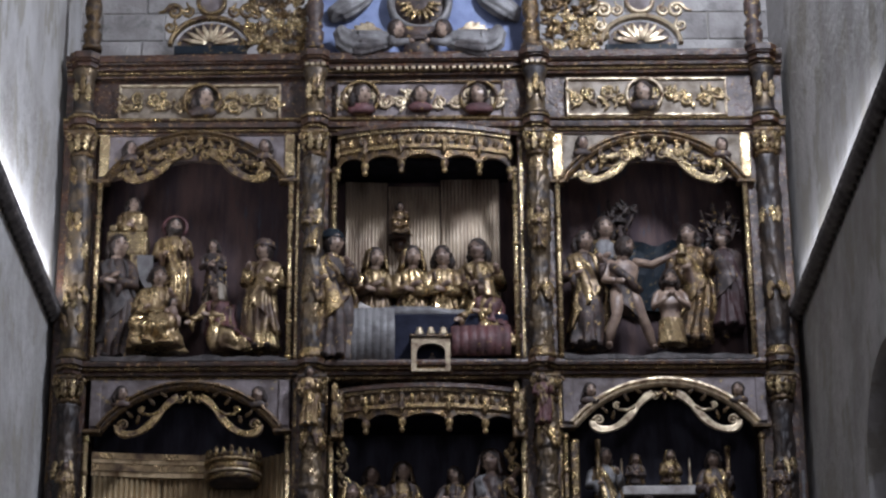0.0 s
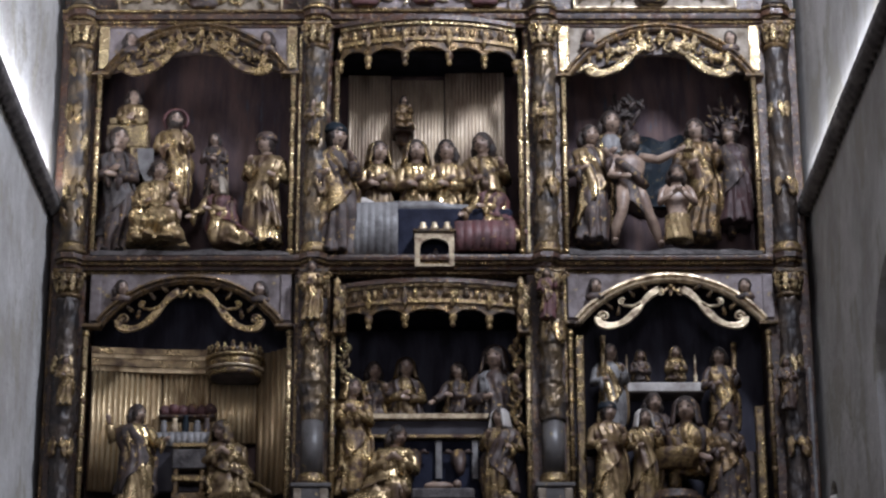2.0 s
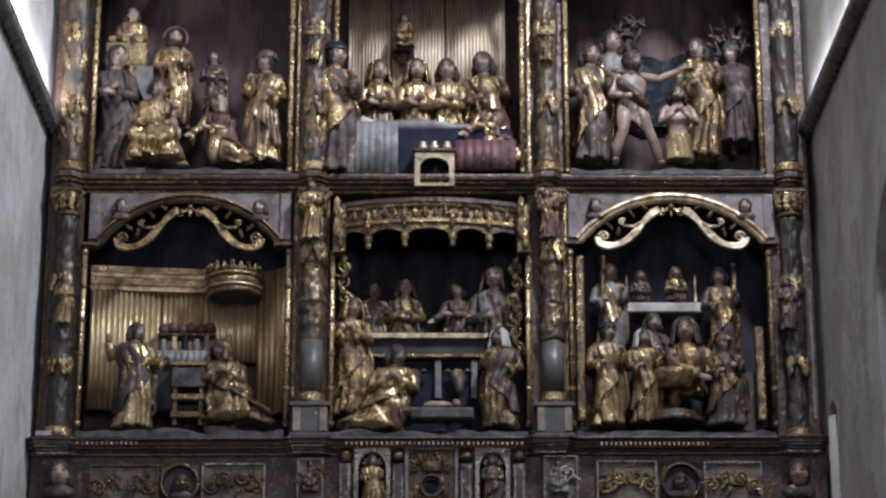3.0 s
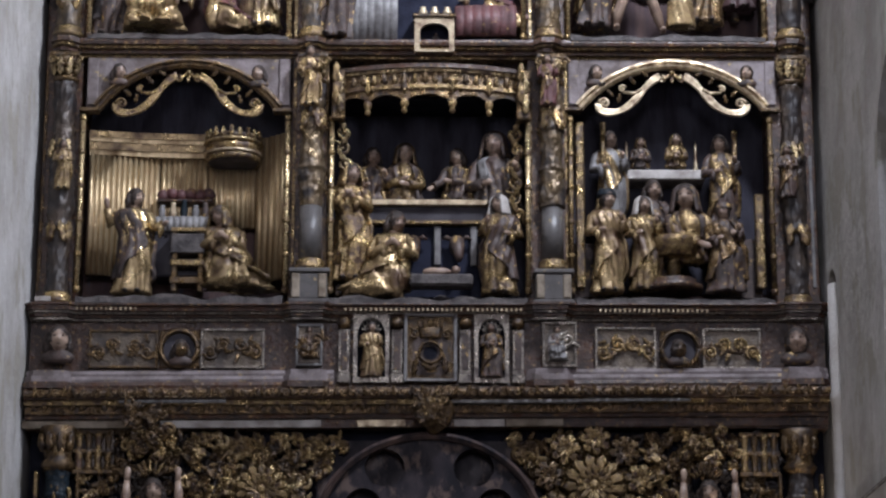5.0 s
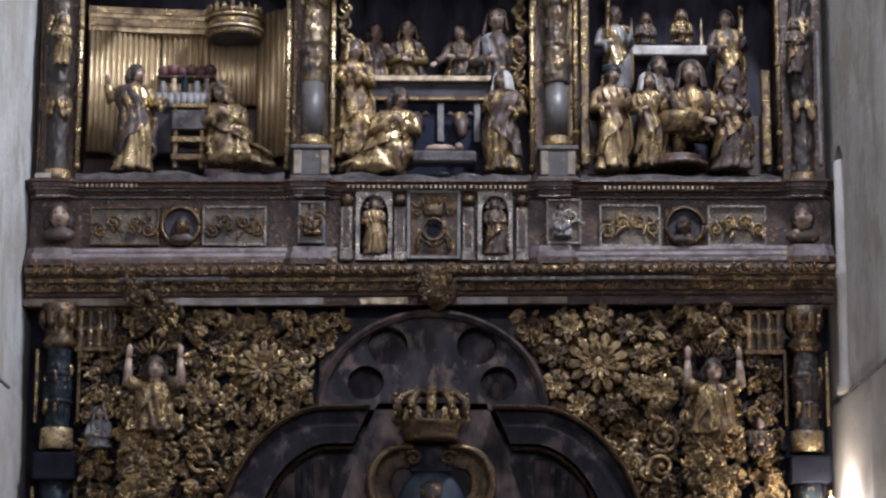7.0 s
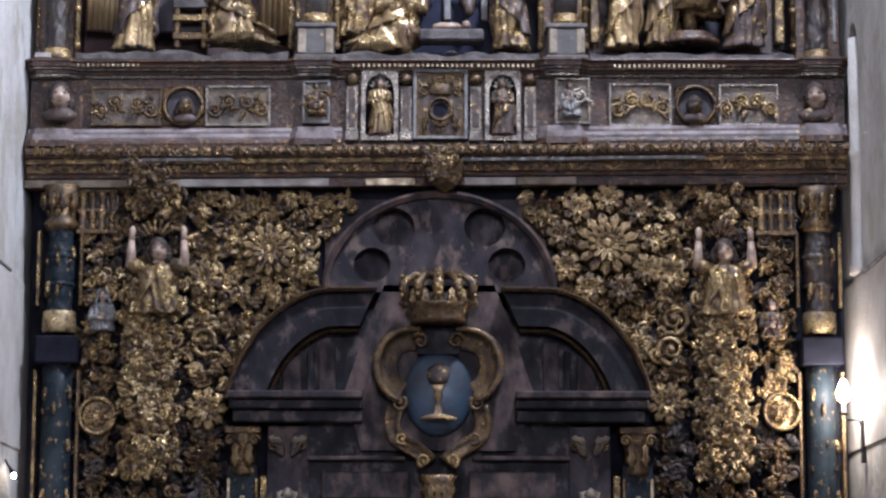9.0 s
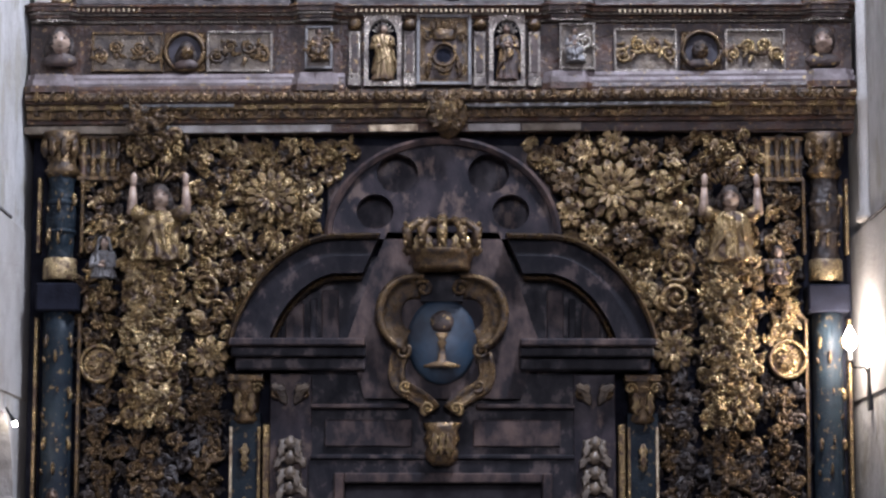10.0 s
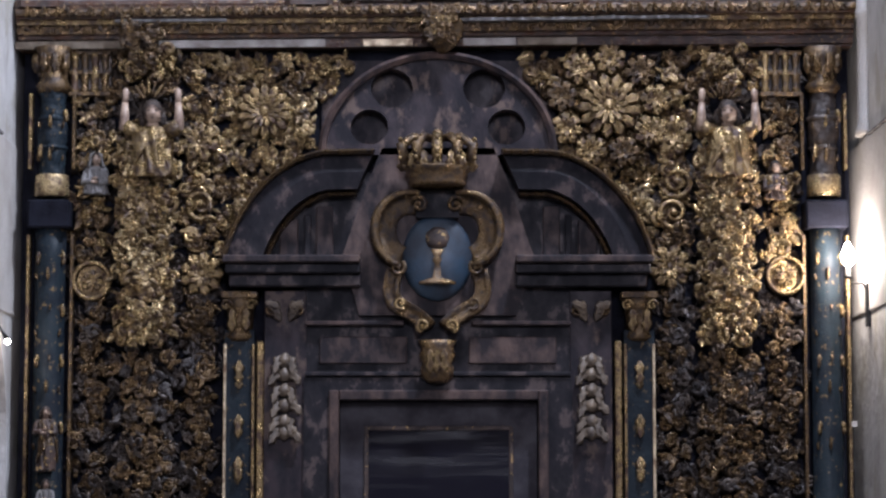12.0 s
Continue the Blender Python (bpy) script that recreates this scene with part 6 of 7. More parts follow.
def niche(x0, x1, z0, z1, y, label):
    t = thing("niche", ((x0 + x1) / 2, y, z0), label, "niche", "predella niches")
    w, h = x1 - x0, z1 - z0
    e = 0.03
    bm = pierced([(-w / 2, 0), (w / 2, 0), (w / 2, h), (-w / 2, h)], [[(-w / 2 + e, 0.04), (-w / 2 + e, h * 0.68), *arc(0, h * 0.68, w / 2 - e, h * 0.25, 180, 0, 12)[1:-1], (w / 2 - e, h * 0.68), (w / 2 - e, 0.04)]], 0, 0.04, lambda u, d, v: (u, d, v))
    part("frame", bm, SILVER, t, "pale gilt arched frame")
    # flat near-black back: the niche's inner shade is put into its colour
    bm = B()
    box(bm, -w / 2 + 0.005, w / 2 - 0.005, 0.0405, 0.05, 0.01, h - 0.01)
    part("recess", bm, DARK_BOARD_AND_RECESS, t, "near-black back with the recess's shade painted in")
    bm = B()
    for i in range(7):
        leaf_bm(bm, 0.085, 0.034, 0.25, 1, 0.6, (0, 0.035, h * 0.74), math.pi * (0.08 + 0.84 * i / 6))
    part("shell", bm, SILVER, t, "pale carved shell in the niche head")


niche(-0.56, -0.29, 5.175, 5.705, -0.13, "arched niche with a pale gilt frame in the predella")
niche(0.35, 0.61, 5.175, 5.705, -0.13, "arched niche with a pale gilt frame in the predella")
for x in (-0.63, -0.23, 0.28, 0.68):
    t = thing("pilaster", (x, -0.12, 5.17), "small pale-edged pilaster of the predella", "pilaster", "predella pilasters")
    bm = B()
    box(bm, -0.05, 0.05, -0.02, 0.06, 0.0, 0.07, 0.006)
    part("base", bm, SILVER, t)
    bm = B()
    box(bm, -0.042, 0.042, -0.012, 0.06, 0.072, 0.41, 0.004)
    part("shaft", bm, SILVER, t)
    bm = B()
    box(bm, -0.024, 0.024, -0.018, -0.01, 0.1, 0.385, 0.003)
    part("inset", bm, BROWN_CLOTH, t)
    bm = B()
    ball(bm, (0, -0.01, 0.46), (0.05, 0.05, 0.045), 10, 7, 0, 0.3, x)
    part("capital", bm, GOLD_DARK, t)
# tabernacle door in the middle
t = thing("tabernacle", (0.02, -0.13, 5.18), "dark gilt tabernacle door with a round opening", "tabernacle")
bm = B()
box(bm, -0.19, 0.19, 0.0, 0.06, 0.0, 0.52, 0.006)
part("body", bm, GOLD_DARK, t)
for a in ((-0.2, -0.175), (0.175, 0.2)):
    bm = B()
    box(bm, a[0], a[1], -0.02, 0.0, 0.0, 0.52, 0.004)
    part("edge", bm, GREY_CLOTH, t)
bm = B()
path_strip(bm, arc(0, 0.22, 0.072, 0.072, 0, 360, 28), [(0, 0), (0, -0.03), (-0.01, -0.04), (-0.022, -0.025), (-0.022, 0)], smooth=True)
part("ring", bm, GOLD_DARK, t)
# the hole's darkness is a flat near-black disc
bm = B()
slab(bm, arc(0, 0.22, 0.054, 0.054, 0, 345, 23), -0.006, 0.0)
part("opening", bm, DARK_BOARD_AND_RECESS, t)
bm = B()
slab(bm, [(-0.10, 0.05), (0.10, 0.05), (0.13, 0.16), (0.13, 0.32), (0.07, 0.36), (-0.07, 0.36), (-0.13, 0.32), (-0.13, 0.16)], -0.003, 0.0)
part("shield", bm, BROWN_CLOTH, t, "brown shield behind the opening")
for za, zb in ((0.0, 0.02), (0.5, 0.52)):
    bm = B()
    box(bm, -0.174, 0.174, -0.02, 0.0, za, zb, 0.004)
    part("edge", bm, GREY_CLOTH, t)
bm = B()
lathe(bm, [(0.075, 0.33), (0.085, 0.34), (0.08, 0.36), (0.10, 0.40), (0.06, 0.42)], n=14, sy=0.5)
for i in range(5):
    leaf_bm(bm, 0.07, 0.03, 0.1, 2, 0.5, (-0.08 + 0.04 * i, -0.03, 0.40), 1.57 + 0.2 * (2 - i) * 0.5)
part("crown", bm, GOLD_DARK, t, "small dull gilt crown")
for e in (-1, 1):
    bm = B()
    spiral_bm(bm, 0.035, 1.3, 0.36, (e * 0.125, -0.012, 0.36), 1.0, e, 0.05)
    part("scroll", bm, GOLD_DARK, t)
    for lx, lz, ll, an in ((0.12, 0.06, 0.16, 0.15), (0.02, 0.09, 0.10, 1.1)):
        bm = B()
        leaf_bm(bm, ll, 0.055, 0.1, 3, 0.5, (e * lx, -0.008, lz), 1.57 + e * an)
        part("leaf", bm, GOLD_DARK, t)
for x0, x1 in ((-0.62, -0.2), (-0.18, 0.25), (0.3, 0.7), (1.3, 2.1), (-2.75, -2.2)):
    t = thing("bead_row", (0, 0, 5.708), "row of small pale beads on the predella cornice", "beading", "bead rows")
    dentils(t, x0, x1, -0.185, 0.0, 0.016, 0.025, 0.035, GOLD_PALE, "bead")
# crowned mask over the portal, and fillet pieces coloured pale to paint white glare
for x0, x1, m in ((-1.95, -0.75, WHITE_CLOTH), (-0.48, -0.12, GOLD_PALE), (0.24, 0.62, WHITE_CLOTH), (0.63, 1.06, CREAM), (-2.98, -2.15, CREAM)):
    bm = B()
    box(bm, x0, x1, -0.116, -0.09, 4.842, 4.897, 0.004)
    solid("fillet", bm, m, "pale fillet under the entablature, white glare in its colour", "moulding", "pale fillets").rotation_euler = (0, -SAG, 0)
for x0, x1, z in ((-2.25, -1.45, 5.01), (0.22, 1.2, 5.0), (-2.25, -1.45, 5.045), (1.2, 2.0, 5.005)):
    bm = B()
    box(bm, x0, x1, -0.225, -0.15, z, z + 0.024, 0.004)
    solid("fillet", bm, GREY_CLOTH if z < 5.02 else GOLD_PALE, "narrow fillet on the entablature with glare painted pale", "moulding", "pale fillets").rotation_euler = (0, -SAG, 0)
r = random.Random(5)
FR = [made(leaf_bm, "leaf", GOLD_DARK, 0.085, 0.05, 0.2, 2, 0.5), made(spiral_bm, "scroll", GOLD_DARK, 0.03, 1.2, 0.36)]
t = thing("entablature_carving", (0, -0.245, 5.075), "row of dull gilt leaves carved on the entablature", "carving")
for i in range(110):
    x = -2.95 + 5.9 * (i + 0.5) / 110
    part("leaf", FR[i % 2], None, t, loc=(x, 0.0, 0.0 if i % 2 else -0.03), rot=(0, -1.57 + r.uniform(-0.5, 0.5), 0))
t.rotation_euler = (0, -SAG, 0)
t = thing("entablature_carving", (0, -0.155, 4.97), "lower row of dull gilt leaves on the entablature", "carving")
for i in range(90):
    x = -2.95 + 5.9 * (i + 0.5) / 90
    part("leaf", FR[(i // 2) % 2], None, t, loc=(x, 0.0, -0.01), rot=(0, -1.57 + r.uniform(-0.6, 0.6), 0))
t.rotation_euler = (0, -SAG, 0)


def draped(bm, pts, radii, folds, amp, mi=0, n=40, flat=0.75):
    """A swelling roll of cloth along a line, grooved by folds that run with it."""
    pts = [Vector(p) for p in pts]
    rings = []
    m = 6 * (len(pts) - 1)
    for j in range(m + 1):
        u = j / 6
        i = min(int(u), len(pts) - 2)
        f = u - i
        p, r = pts[i].lerp(pts[i + 1], f), radii[i] + (radii[i + 1] - radii[i]) * f
        d = (pts[i + 1] - pts[i]).normalized()
        side = Vector((-d.z, 0, d.x)).normalized()
        rings.append([p + side * (r * k * math.cos(a)) + Vector((0, -1, 0)) * (r * flat * k * math.sin(a)) for a, k in [(2 * math.pi * q / n, 1 + amp * (abs(math.sin(folds * math.pi * q / n + 0.25 * math.sin(u * 1.3))) ** 0.6 - 0.6)) for q in range(n)]])
    grid(bm, rings, mi=mi)


# ---- crest above the cornice ----
def baluster(x, m, h=0.9):
    bm = B()
    lathe(bm, [(0.085, 0.0), (0.085, 0.04), (0.06, 0.06), (0.075, 0.1), (0.08, 0.16), (0.05, 0.2), (0.075, 0.23), (0.045, 0.27), (0.07, 0.34), (0.075, 0.42), (0.04, 0.56), (0.03, 0.66), (0.06, 0.7), (0.03, 0.75), (0.03, h)], n=18)
    solid("baluster", bm, m, "turned painted and gilt baluster standing on the cornice", "baluster", "balusters", loc=(x, -0.14, 10.63))


baluster(-2.78, GOLD_DARK), baluster(-0.92, BROWN_CLOTH), baluster(0.89, GOLD_DARK), baluster(2.76, BROWN_CLOTH)
for cx, m in ((-1.80, GOLD_WORN), (1.82, GOLD_PALE)):
    t = thing("shell_crest", (cx, -0.05, 10.63), "carved shell crest with gilt scrolls and a roundel on the cornice", "crest", "shell crests")
    bm = B()
    box(bm, -0.30, 0.30, -0.03, 0.08, 0.0, 0.085, 0.006)
    part("plinth", bm, BLUE, t, "blue-grey plinth")
    bm = B()
    slab(bm, [(-0.28, 0.085), *arc(0, 0.085, 0.28, 0.22, 180, 0, 20)[1:-1], (0.28, 0.085)], 0.0, 0.06)
    part("field", bm, BROWN_CLOTH, t)
    for i in range(9):
        bm = B()
        a = math.pi * (0.06 + 0.88 * i / 8)
        leaf_bm(bm, 0.17 * (0.85 + 0.35 * abs(math.cos(a))), 0.052, 0.02, 1, 0.5, (0.035 * math.cos(a), -0.008, 0.10 + 0.03 * math.sin(a)), a)
        part("flute", bm, GOLD_PALE, t, "pale gilt shell flute")
    bm = B()
    path_strip(bm, arc(0, 0.07, 0.32, 0.26, 176, 4, 24), [(0, 0.02), (0, -0.05), (0.018, -0.06), (0.035, -0.045), (0.04, 0.02)])
    part("rim", bm, m, t)
    for s in (-1, 1):
        for k, (dx, dz, rr, an) in enumerate(((0.31, 0.40, 0.07, 1.0), (0.20, 0.40, 0.05, 2.5), (0.26, 0.60, 0.06, 0.4), (0.34, 0.26, 0.05, 3.0))):
            bm = B()
            spiral_bm(bm, rr, 1.35, 0.42, (0, 0, 0), an if s > 0 else math.pi - an, s, rr * 1.6)
            part("scroll", bm, m, t, loc=(s * dx, -0.02, dz))
    bm = B()
    path_strip(bm, arc(0, 0.50, 0.13, 0.13, 0, 360, 30), [(0, 0.02), (0, -0.04), (0.02, -0.05), (0.035, -0.03), (0.035, 0.02)], smooth=True)
    part("ring", bm, m, t)
    bm = B()
    slab(bm, arc(0, 0.50, 0.125, 0.125, 0, 350, 30), 0.0, 0.03)
    part("mirror_field", bm, LILAC, t)
bm = B()
box(bm, -0.87, 0.98, 0.10, 0.2, 10.62, 11.6)
solid("painted_board", bm, PALE_BLUE, "pale blue painted board standing on the crowning cornice", "board")
for s, cx in ((-1, -0.42), (1, 0.34)):
    bm = B()
    spine = [(-s * 0.17, -0.05, 0.13), (-s * 0.08, -0.06, 0.12), (s * 0.03, -0.07, 0.10), (s * 0.13, -0.06, 0.09), (s * 0.21, -0.04, 0.13), (s * 0.255, -0.03, 0.21), (s * 0.26, -0.02, 0.28)]
    draped(bm, spine, [0.06, 0.09, 0.10, 0.115, 0.105, 0.07, 0.025], 9, 0.30)
    draped(bm, [(px - s * 0.02, py - 0.03, pz - 0.05) for px, py, pz in spine[1:5]], [0.04, 0.07, 0.08, 0.03], 7, 0.3, 1)
    for k in range(4):
        leaf_bm(bm, 0.30 - 0.03 * k, 0.10, 0.02, 2, 0.3, (-s * 0.10, -0.01 + 0.012 * k, 0.19), (0.15 + 0.2 * k) if s > 0 else math.pi - (0.15 + 0.2 * k), mi=4)
    head_bm(bm, (-s * 0.20, -0.08, 0.215), 0.165, -s * 0.6, False, (2, 3), False)
    tube(bm, [(-s * 0.15, -0.08, 0.12), (-s * 0.20, -0.12, 0.07), (-s * 0.31, -0.12, 0.085)], [0.045, 0.036, 0.026], 10)
    ball(bm, (-s * 0.335, -0.12, 0.09), (0.03, 0.022, 0.022), 8, 6, 2)
    solid("carved_figure", bm, [GREY_CLOTH, GROUND_GREY, FLESH, HAIR, GOLD_PALE], "carved winged angel in grey drapery kneeling on the cornice", "statue", "carved figures", loc=(cx + 0.02 * s, -0.04, 10.62))
bm = B()
box(bm, -0.06, 0.06, -0.03, 0.02, 0.0, 0.03, 0.006)
box(bm, -0.05, 0.05, -0.025, 0.02, 0.03, 0.05, 0.006)
solid("carved_book", bm, BROWN_CLOTH, "brown carved book held between the angels", "book", loc=(-0.04, -0.16, 10.71))
t = thing("crest_boss", (-0.04, 0.04, 10.62), "round grey and gilt boss on a dark foot", "carving")
bm = B()
lathe(bm, [(0.16, 0.0), (0.15, 0.08), (0.13, 0.14), (0.17, 0.22), (0.24, 0.28)], n=24, sy=0.4)
part("foot", bm, BROWN_CLOTH, t, "dark brown moulded foot")
bm = B()
path_strip(bm, arc(0, 0.53, 0.25, 0.25, 0, 360, 40), [(-0.02, 0.05), (-0.03, -0.05), (0.0, -0.09), (0.025, -0.07), (0.04, -0.02), (0.04, 0.05)], smooth=True)
part("rim", bm, GREY_CLOTH, t, "grey rounded rim")
bm = B()
ball(bm, (0, 0.02, 0.53), (0.225, 0.06, 0.225), 24, 14, 0, 0.15, 2.0)
part("field", bm, BROWN_CLOTH, t)
for i in range(9):
    bm = B()
    a = math.pi + math.pi * (i + 0.5) / 9
    leaf_bm(bm, 0.12, 0.05, 0.1, 2, 0.5, (0.07 * math.cos(a), -0.05, 0.53 + 0.07 * math.sin(a)), a)
    part("leaf", bm, GOLD_WORN, t)
for s in (-1, 1):
    bm = B()
    draped(bm, [(s * 0.0, 0.0, 0.22), (s * 0.08, -0.03, 0.14), (s * 0.18, -0.04, 0.07), (s * 0.29, -0.02, 0.0), (s * 0.33, 0.0, -0.06)], [0.05, 0.085, 0.10, 0.085, 0.02], 9, 0.32)
    solid("carved_drapery", bm, [GREY_CLOTH, GROUND_GREY], "grey carved drapery flying over the blue board", "carving", "carved draperies", loc=(s * 0.46 + 0.0, 0.06, 11.06))


# ---- filigree of gilt foliage ----
def sprigs(m, size, count, seed):
    return [made(sprig_bm, "leaf_tuft", m, size, seed + i) for i in range(count)]


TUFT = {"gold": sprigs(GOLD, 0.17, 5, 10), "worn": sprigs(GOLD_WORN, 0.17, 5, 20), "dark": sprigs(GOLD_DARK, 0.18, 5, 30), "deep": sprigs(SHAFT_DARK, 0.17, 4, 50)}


def filigree(label, x0, x1, z0, z1, y, sets, step, seed, inside=None, bulge=0.0):
    t = thing("gilt_foliage", ((x0 + x1) / 2, y, z0), label, "carving", "gilt foliage")
    r = random.Random(seed)
    nx, nz = max(1, round((x1 - x0) / step)), max(1, round((z1 - z0) / step))
    for j in range(nz):
        for i in range(nx):
            x = x0 + (x1 - x0) * (i + 0.5 + 0.5 * (j % 2) - 0.25) / nx + r.uniform(-0.25, 0.25) * step
            z = z0 + (z1 - z0) * (j + 0.5) / nz + r.uniform(-0.25, 0.25) * step
            if inside and not inside(x, z):
                continue
            me = r.choice(TUFT[r.choice(sets)])
            u = (x - (x0 + x1) / 2) / max(0.01, (x1 - x0) / 2)
            ob = part("leaf_tuft", me, None, t, loc=(x - (x0 + x1) / 2, -bulge * max(0, 1 - u * u) + r.uniform(-0.03, 0.02), z - z0), rot=(r.uniform(-0.35, 0.35), r.uniform(0, 6.28), r.uniform(-0.35, 0.35)))
            k = r.uniform(0.75, 1.15)
            ob.scale = (k, k, k)
    return t


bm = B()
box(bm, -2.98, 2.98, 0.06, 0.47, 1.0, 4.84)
solid("lower_back", bm, DARK_BOARD_AND_RECESS, "very dark blue boards behind the gilt foliage", "back panel", kind="structure")
for i, cx in ((0, -1.25), (1, 1.25)):
    filigree("dull gilt cut-out foliage on the crest", cx - 0.25 if i else cx - 0.25, cx + 0.27, 10.66, 11.4, -0.02, ("worn", "dark", "gold"), 0.105, 40 + i)
def below_portal(x, z):
    return abs(x) > 0.92 and (abs(x) - 0.9) / 0.66 + max(0, z - 3.3) / 0.8 > 1.0 or z > 4.1 and math.hypot(x / 0.92, (z - 4.07) / 0.8) > 1


# caryatid strips
for s in (-1, 1):
    cx = s * 2.07
    filigree("dark brown carved foliage filling the ground behind the gilding", cx - 0.53, cx + 0.55, 3.4, 4.83, 0.045, ("deep", "deep", "dark"), 0.125, 140 + s)
    filigree("dark brown carved foliage behind the lower gilding", cx - 0.53, cx + 0.55, 1.5, 3.4, 0.045, ("deep",), 0.14, 150 + s)
    filigree("dark gilt foliage round a crowned head", cx - 0.25, cx + 0.27, 4.48, 4.86, -0.02, ("dark", "dark", "worn"), 0.11, 160 + s)
    filigree("bright gilt openwork foliage pilaster", cx - 0.19, cx + 0.19, 2.70, 4.22, -0.10, ("gold", "worn", "worn"), 0.082, 60 + s, bulge=0.14)
    filigree("gilt crown of foliage over a half figure", cx - 0.15, cx + 0.15, 4.62, 4.80, -0.10, ("worn", "dark"), 0.1, 70 + s, bulge=0.05)
    # strips below z 3.1: the dimmer light is put into darker tufts
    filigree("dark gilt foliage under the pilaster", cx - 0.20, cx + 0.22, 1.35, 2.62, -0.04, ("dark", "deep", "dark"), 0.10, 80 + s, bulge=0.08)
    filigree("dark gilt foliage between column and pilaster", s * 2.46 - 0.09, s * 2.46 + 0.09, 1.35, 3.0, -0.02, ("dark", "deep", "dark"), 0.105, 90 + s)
    filigree("dark gilt foliage beside the blue column", s * 2.46 - 0.09, s * 2.46 + 0.09, 3.30, 4.5, -0.02, ("dark", "worn"), 0.11, 100 + s)
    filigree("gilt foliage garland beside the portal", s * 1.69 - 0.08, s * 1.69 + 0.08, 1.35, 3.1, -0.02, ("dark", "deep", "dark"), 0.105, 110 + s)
    filigree("gilt foliage garland above the rosette", s * 1.70 - 0.08, s * 1.70 + 0.08, 3.36, 4.8, -0.02, ("worn", "dark", "worn"), 0.105, 120 + s)
    a, b = (0.60, 1.56)
    x0, x1 = (s * b, s * a) if s < 0 else (a, b)
    if s < 0:
        filigree("gilt foliage filling the spandrel over the pediment", x0, x1, 3.35, 4.80, 0.02, ("gold", "worn", "dark", "worn"), 0.098, 130, below_portal)
    else:
        filigree("gilt foliage filling the spandrel over the pediment", x0, x1, 3.35, 4.80, 0.02, ("gold", "worn", "dark"), 0.10, 131, below_portal)
for s in (-1, 1):
    t = thing("ray_crown", (s * 2.04, -0.27, 4.395), "gilt crown of pointed leaves over a half figure", "crown", "ray crowns")
    for i in range(7):
        bm = B()
        a = math.radians(40 + 100 * i / 6)
        leaf_bm(bm, 0.105, 0.03, 0.1, 2, 0.5, (0.075 * math.cos(a), 0.02, 0.06 * math.sin(a)), a)
        part("ray", bm, GOLD_WORN if i % 2 else GOLD_DARK, t)
# rosettes
ROS = {}


def rosette(x, z, r, m, label, y=-0.03, petals=8):
    t = thing("rosette", (x, y, z), label, "rosette", "gilt rosettes")
    key = (round(r, 3), m.name, petals)
    if key not in ROS:
        ROS[key] = (made(leaf_bm, "petal", m, r * 0.80, r * 7.4 / petals, 0.05, 2, 0.42), made(leaf_bm, "inner_petal", m, r * 0.50, r * 4.4 / petals, 0.25, 2, 0.45), made(ball, "boss", m, (0, -0.16 * r, 0), (r * 0.2, r * 0.16, r * 0.2), 10, 6, lump=0.2))
    a0 = random.Random(x * 10 + z).uniform(0, 6)
    for i in range(petals):
        a, b = a0 + 2 * math.pi * i / petals, a0 + 2 * math.pi * (i + 0.5) / petals
        part("petal", ROS[key][0], None, t, loc=(0.2 * r * math.cos(a), 0, 0.2 * r * math.sin(a)), rot=(0, -a, 0))
        part("inner_petal", ROS[key][1], None, t, loc=(0.1 * r * math.cos(b), -0.14 * r, 0.1 * r * math.sin(b)), rot=(0, -b, 0))
    part("boss", ROS[key][2], None, t)
    return t


rosette(1.24, 4.41, 0.235, GOLD_WORN, "large gilt rosette with carved petals", -0.07, 13)
for i in range(9):
    a = math.radians(8 + 40 * i)
    x, z = 1.24 + 0.345 * math.cos(a), 4.41 + 0.345 * math.sin(a)
    if below_portal(x, z) and z < 4.8:
        rosette(x, z, 0.118, (GOLD_WORN, GOLD_DARK, GOLD_WORN)[i % 3], "small gilt rosette round a large one", -0.06, 7)
rosette(-1.23, 4.37, 0.20, GOLD_WORN, "large gilt sunburst rosette with a boss", -0.06, 14)
for s, z in ((-1, 3.20), (1, 3.25)):
    rosette(s * 1.67, z, 0.16, GOLD_WORN, "round gilt foliage boss", -0.05, 9)
    rosette(s * 1.70, z + 0.95, 0.15, GOLD_WORN, "round gilt foliage boss", -0.05, 7)
for x, z in ((-2.45, 3.15), (2.49, 3.19)):
    roundel(x, z, 0.115, -0.05, "round gilt medallion with a plain disc", GOLD_WORN, GOLD_WORN)
    rosette(x, z, 0.08, GOLD_WORN, "small gilt flower on a medallion", -0.06, 8)
for x, z in ((1.72, 3.86), (1.70, 3.64), (-1.68, 3.7)):
    t = thing("gilt_scroll", (x, -0.06, z), "large worn gilt open scroll", "carving", "gilt scrolls")
    bm = B()
    spiral_bm(bm, 0.11, 1.5, 0.24, (0, 0, 0), 1.0 + z, 1 if z > 3.7 else -1, 0.12)
    part("volute", bm, GOLD_WORN, t)
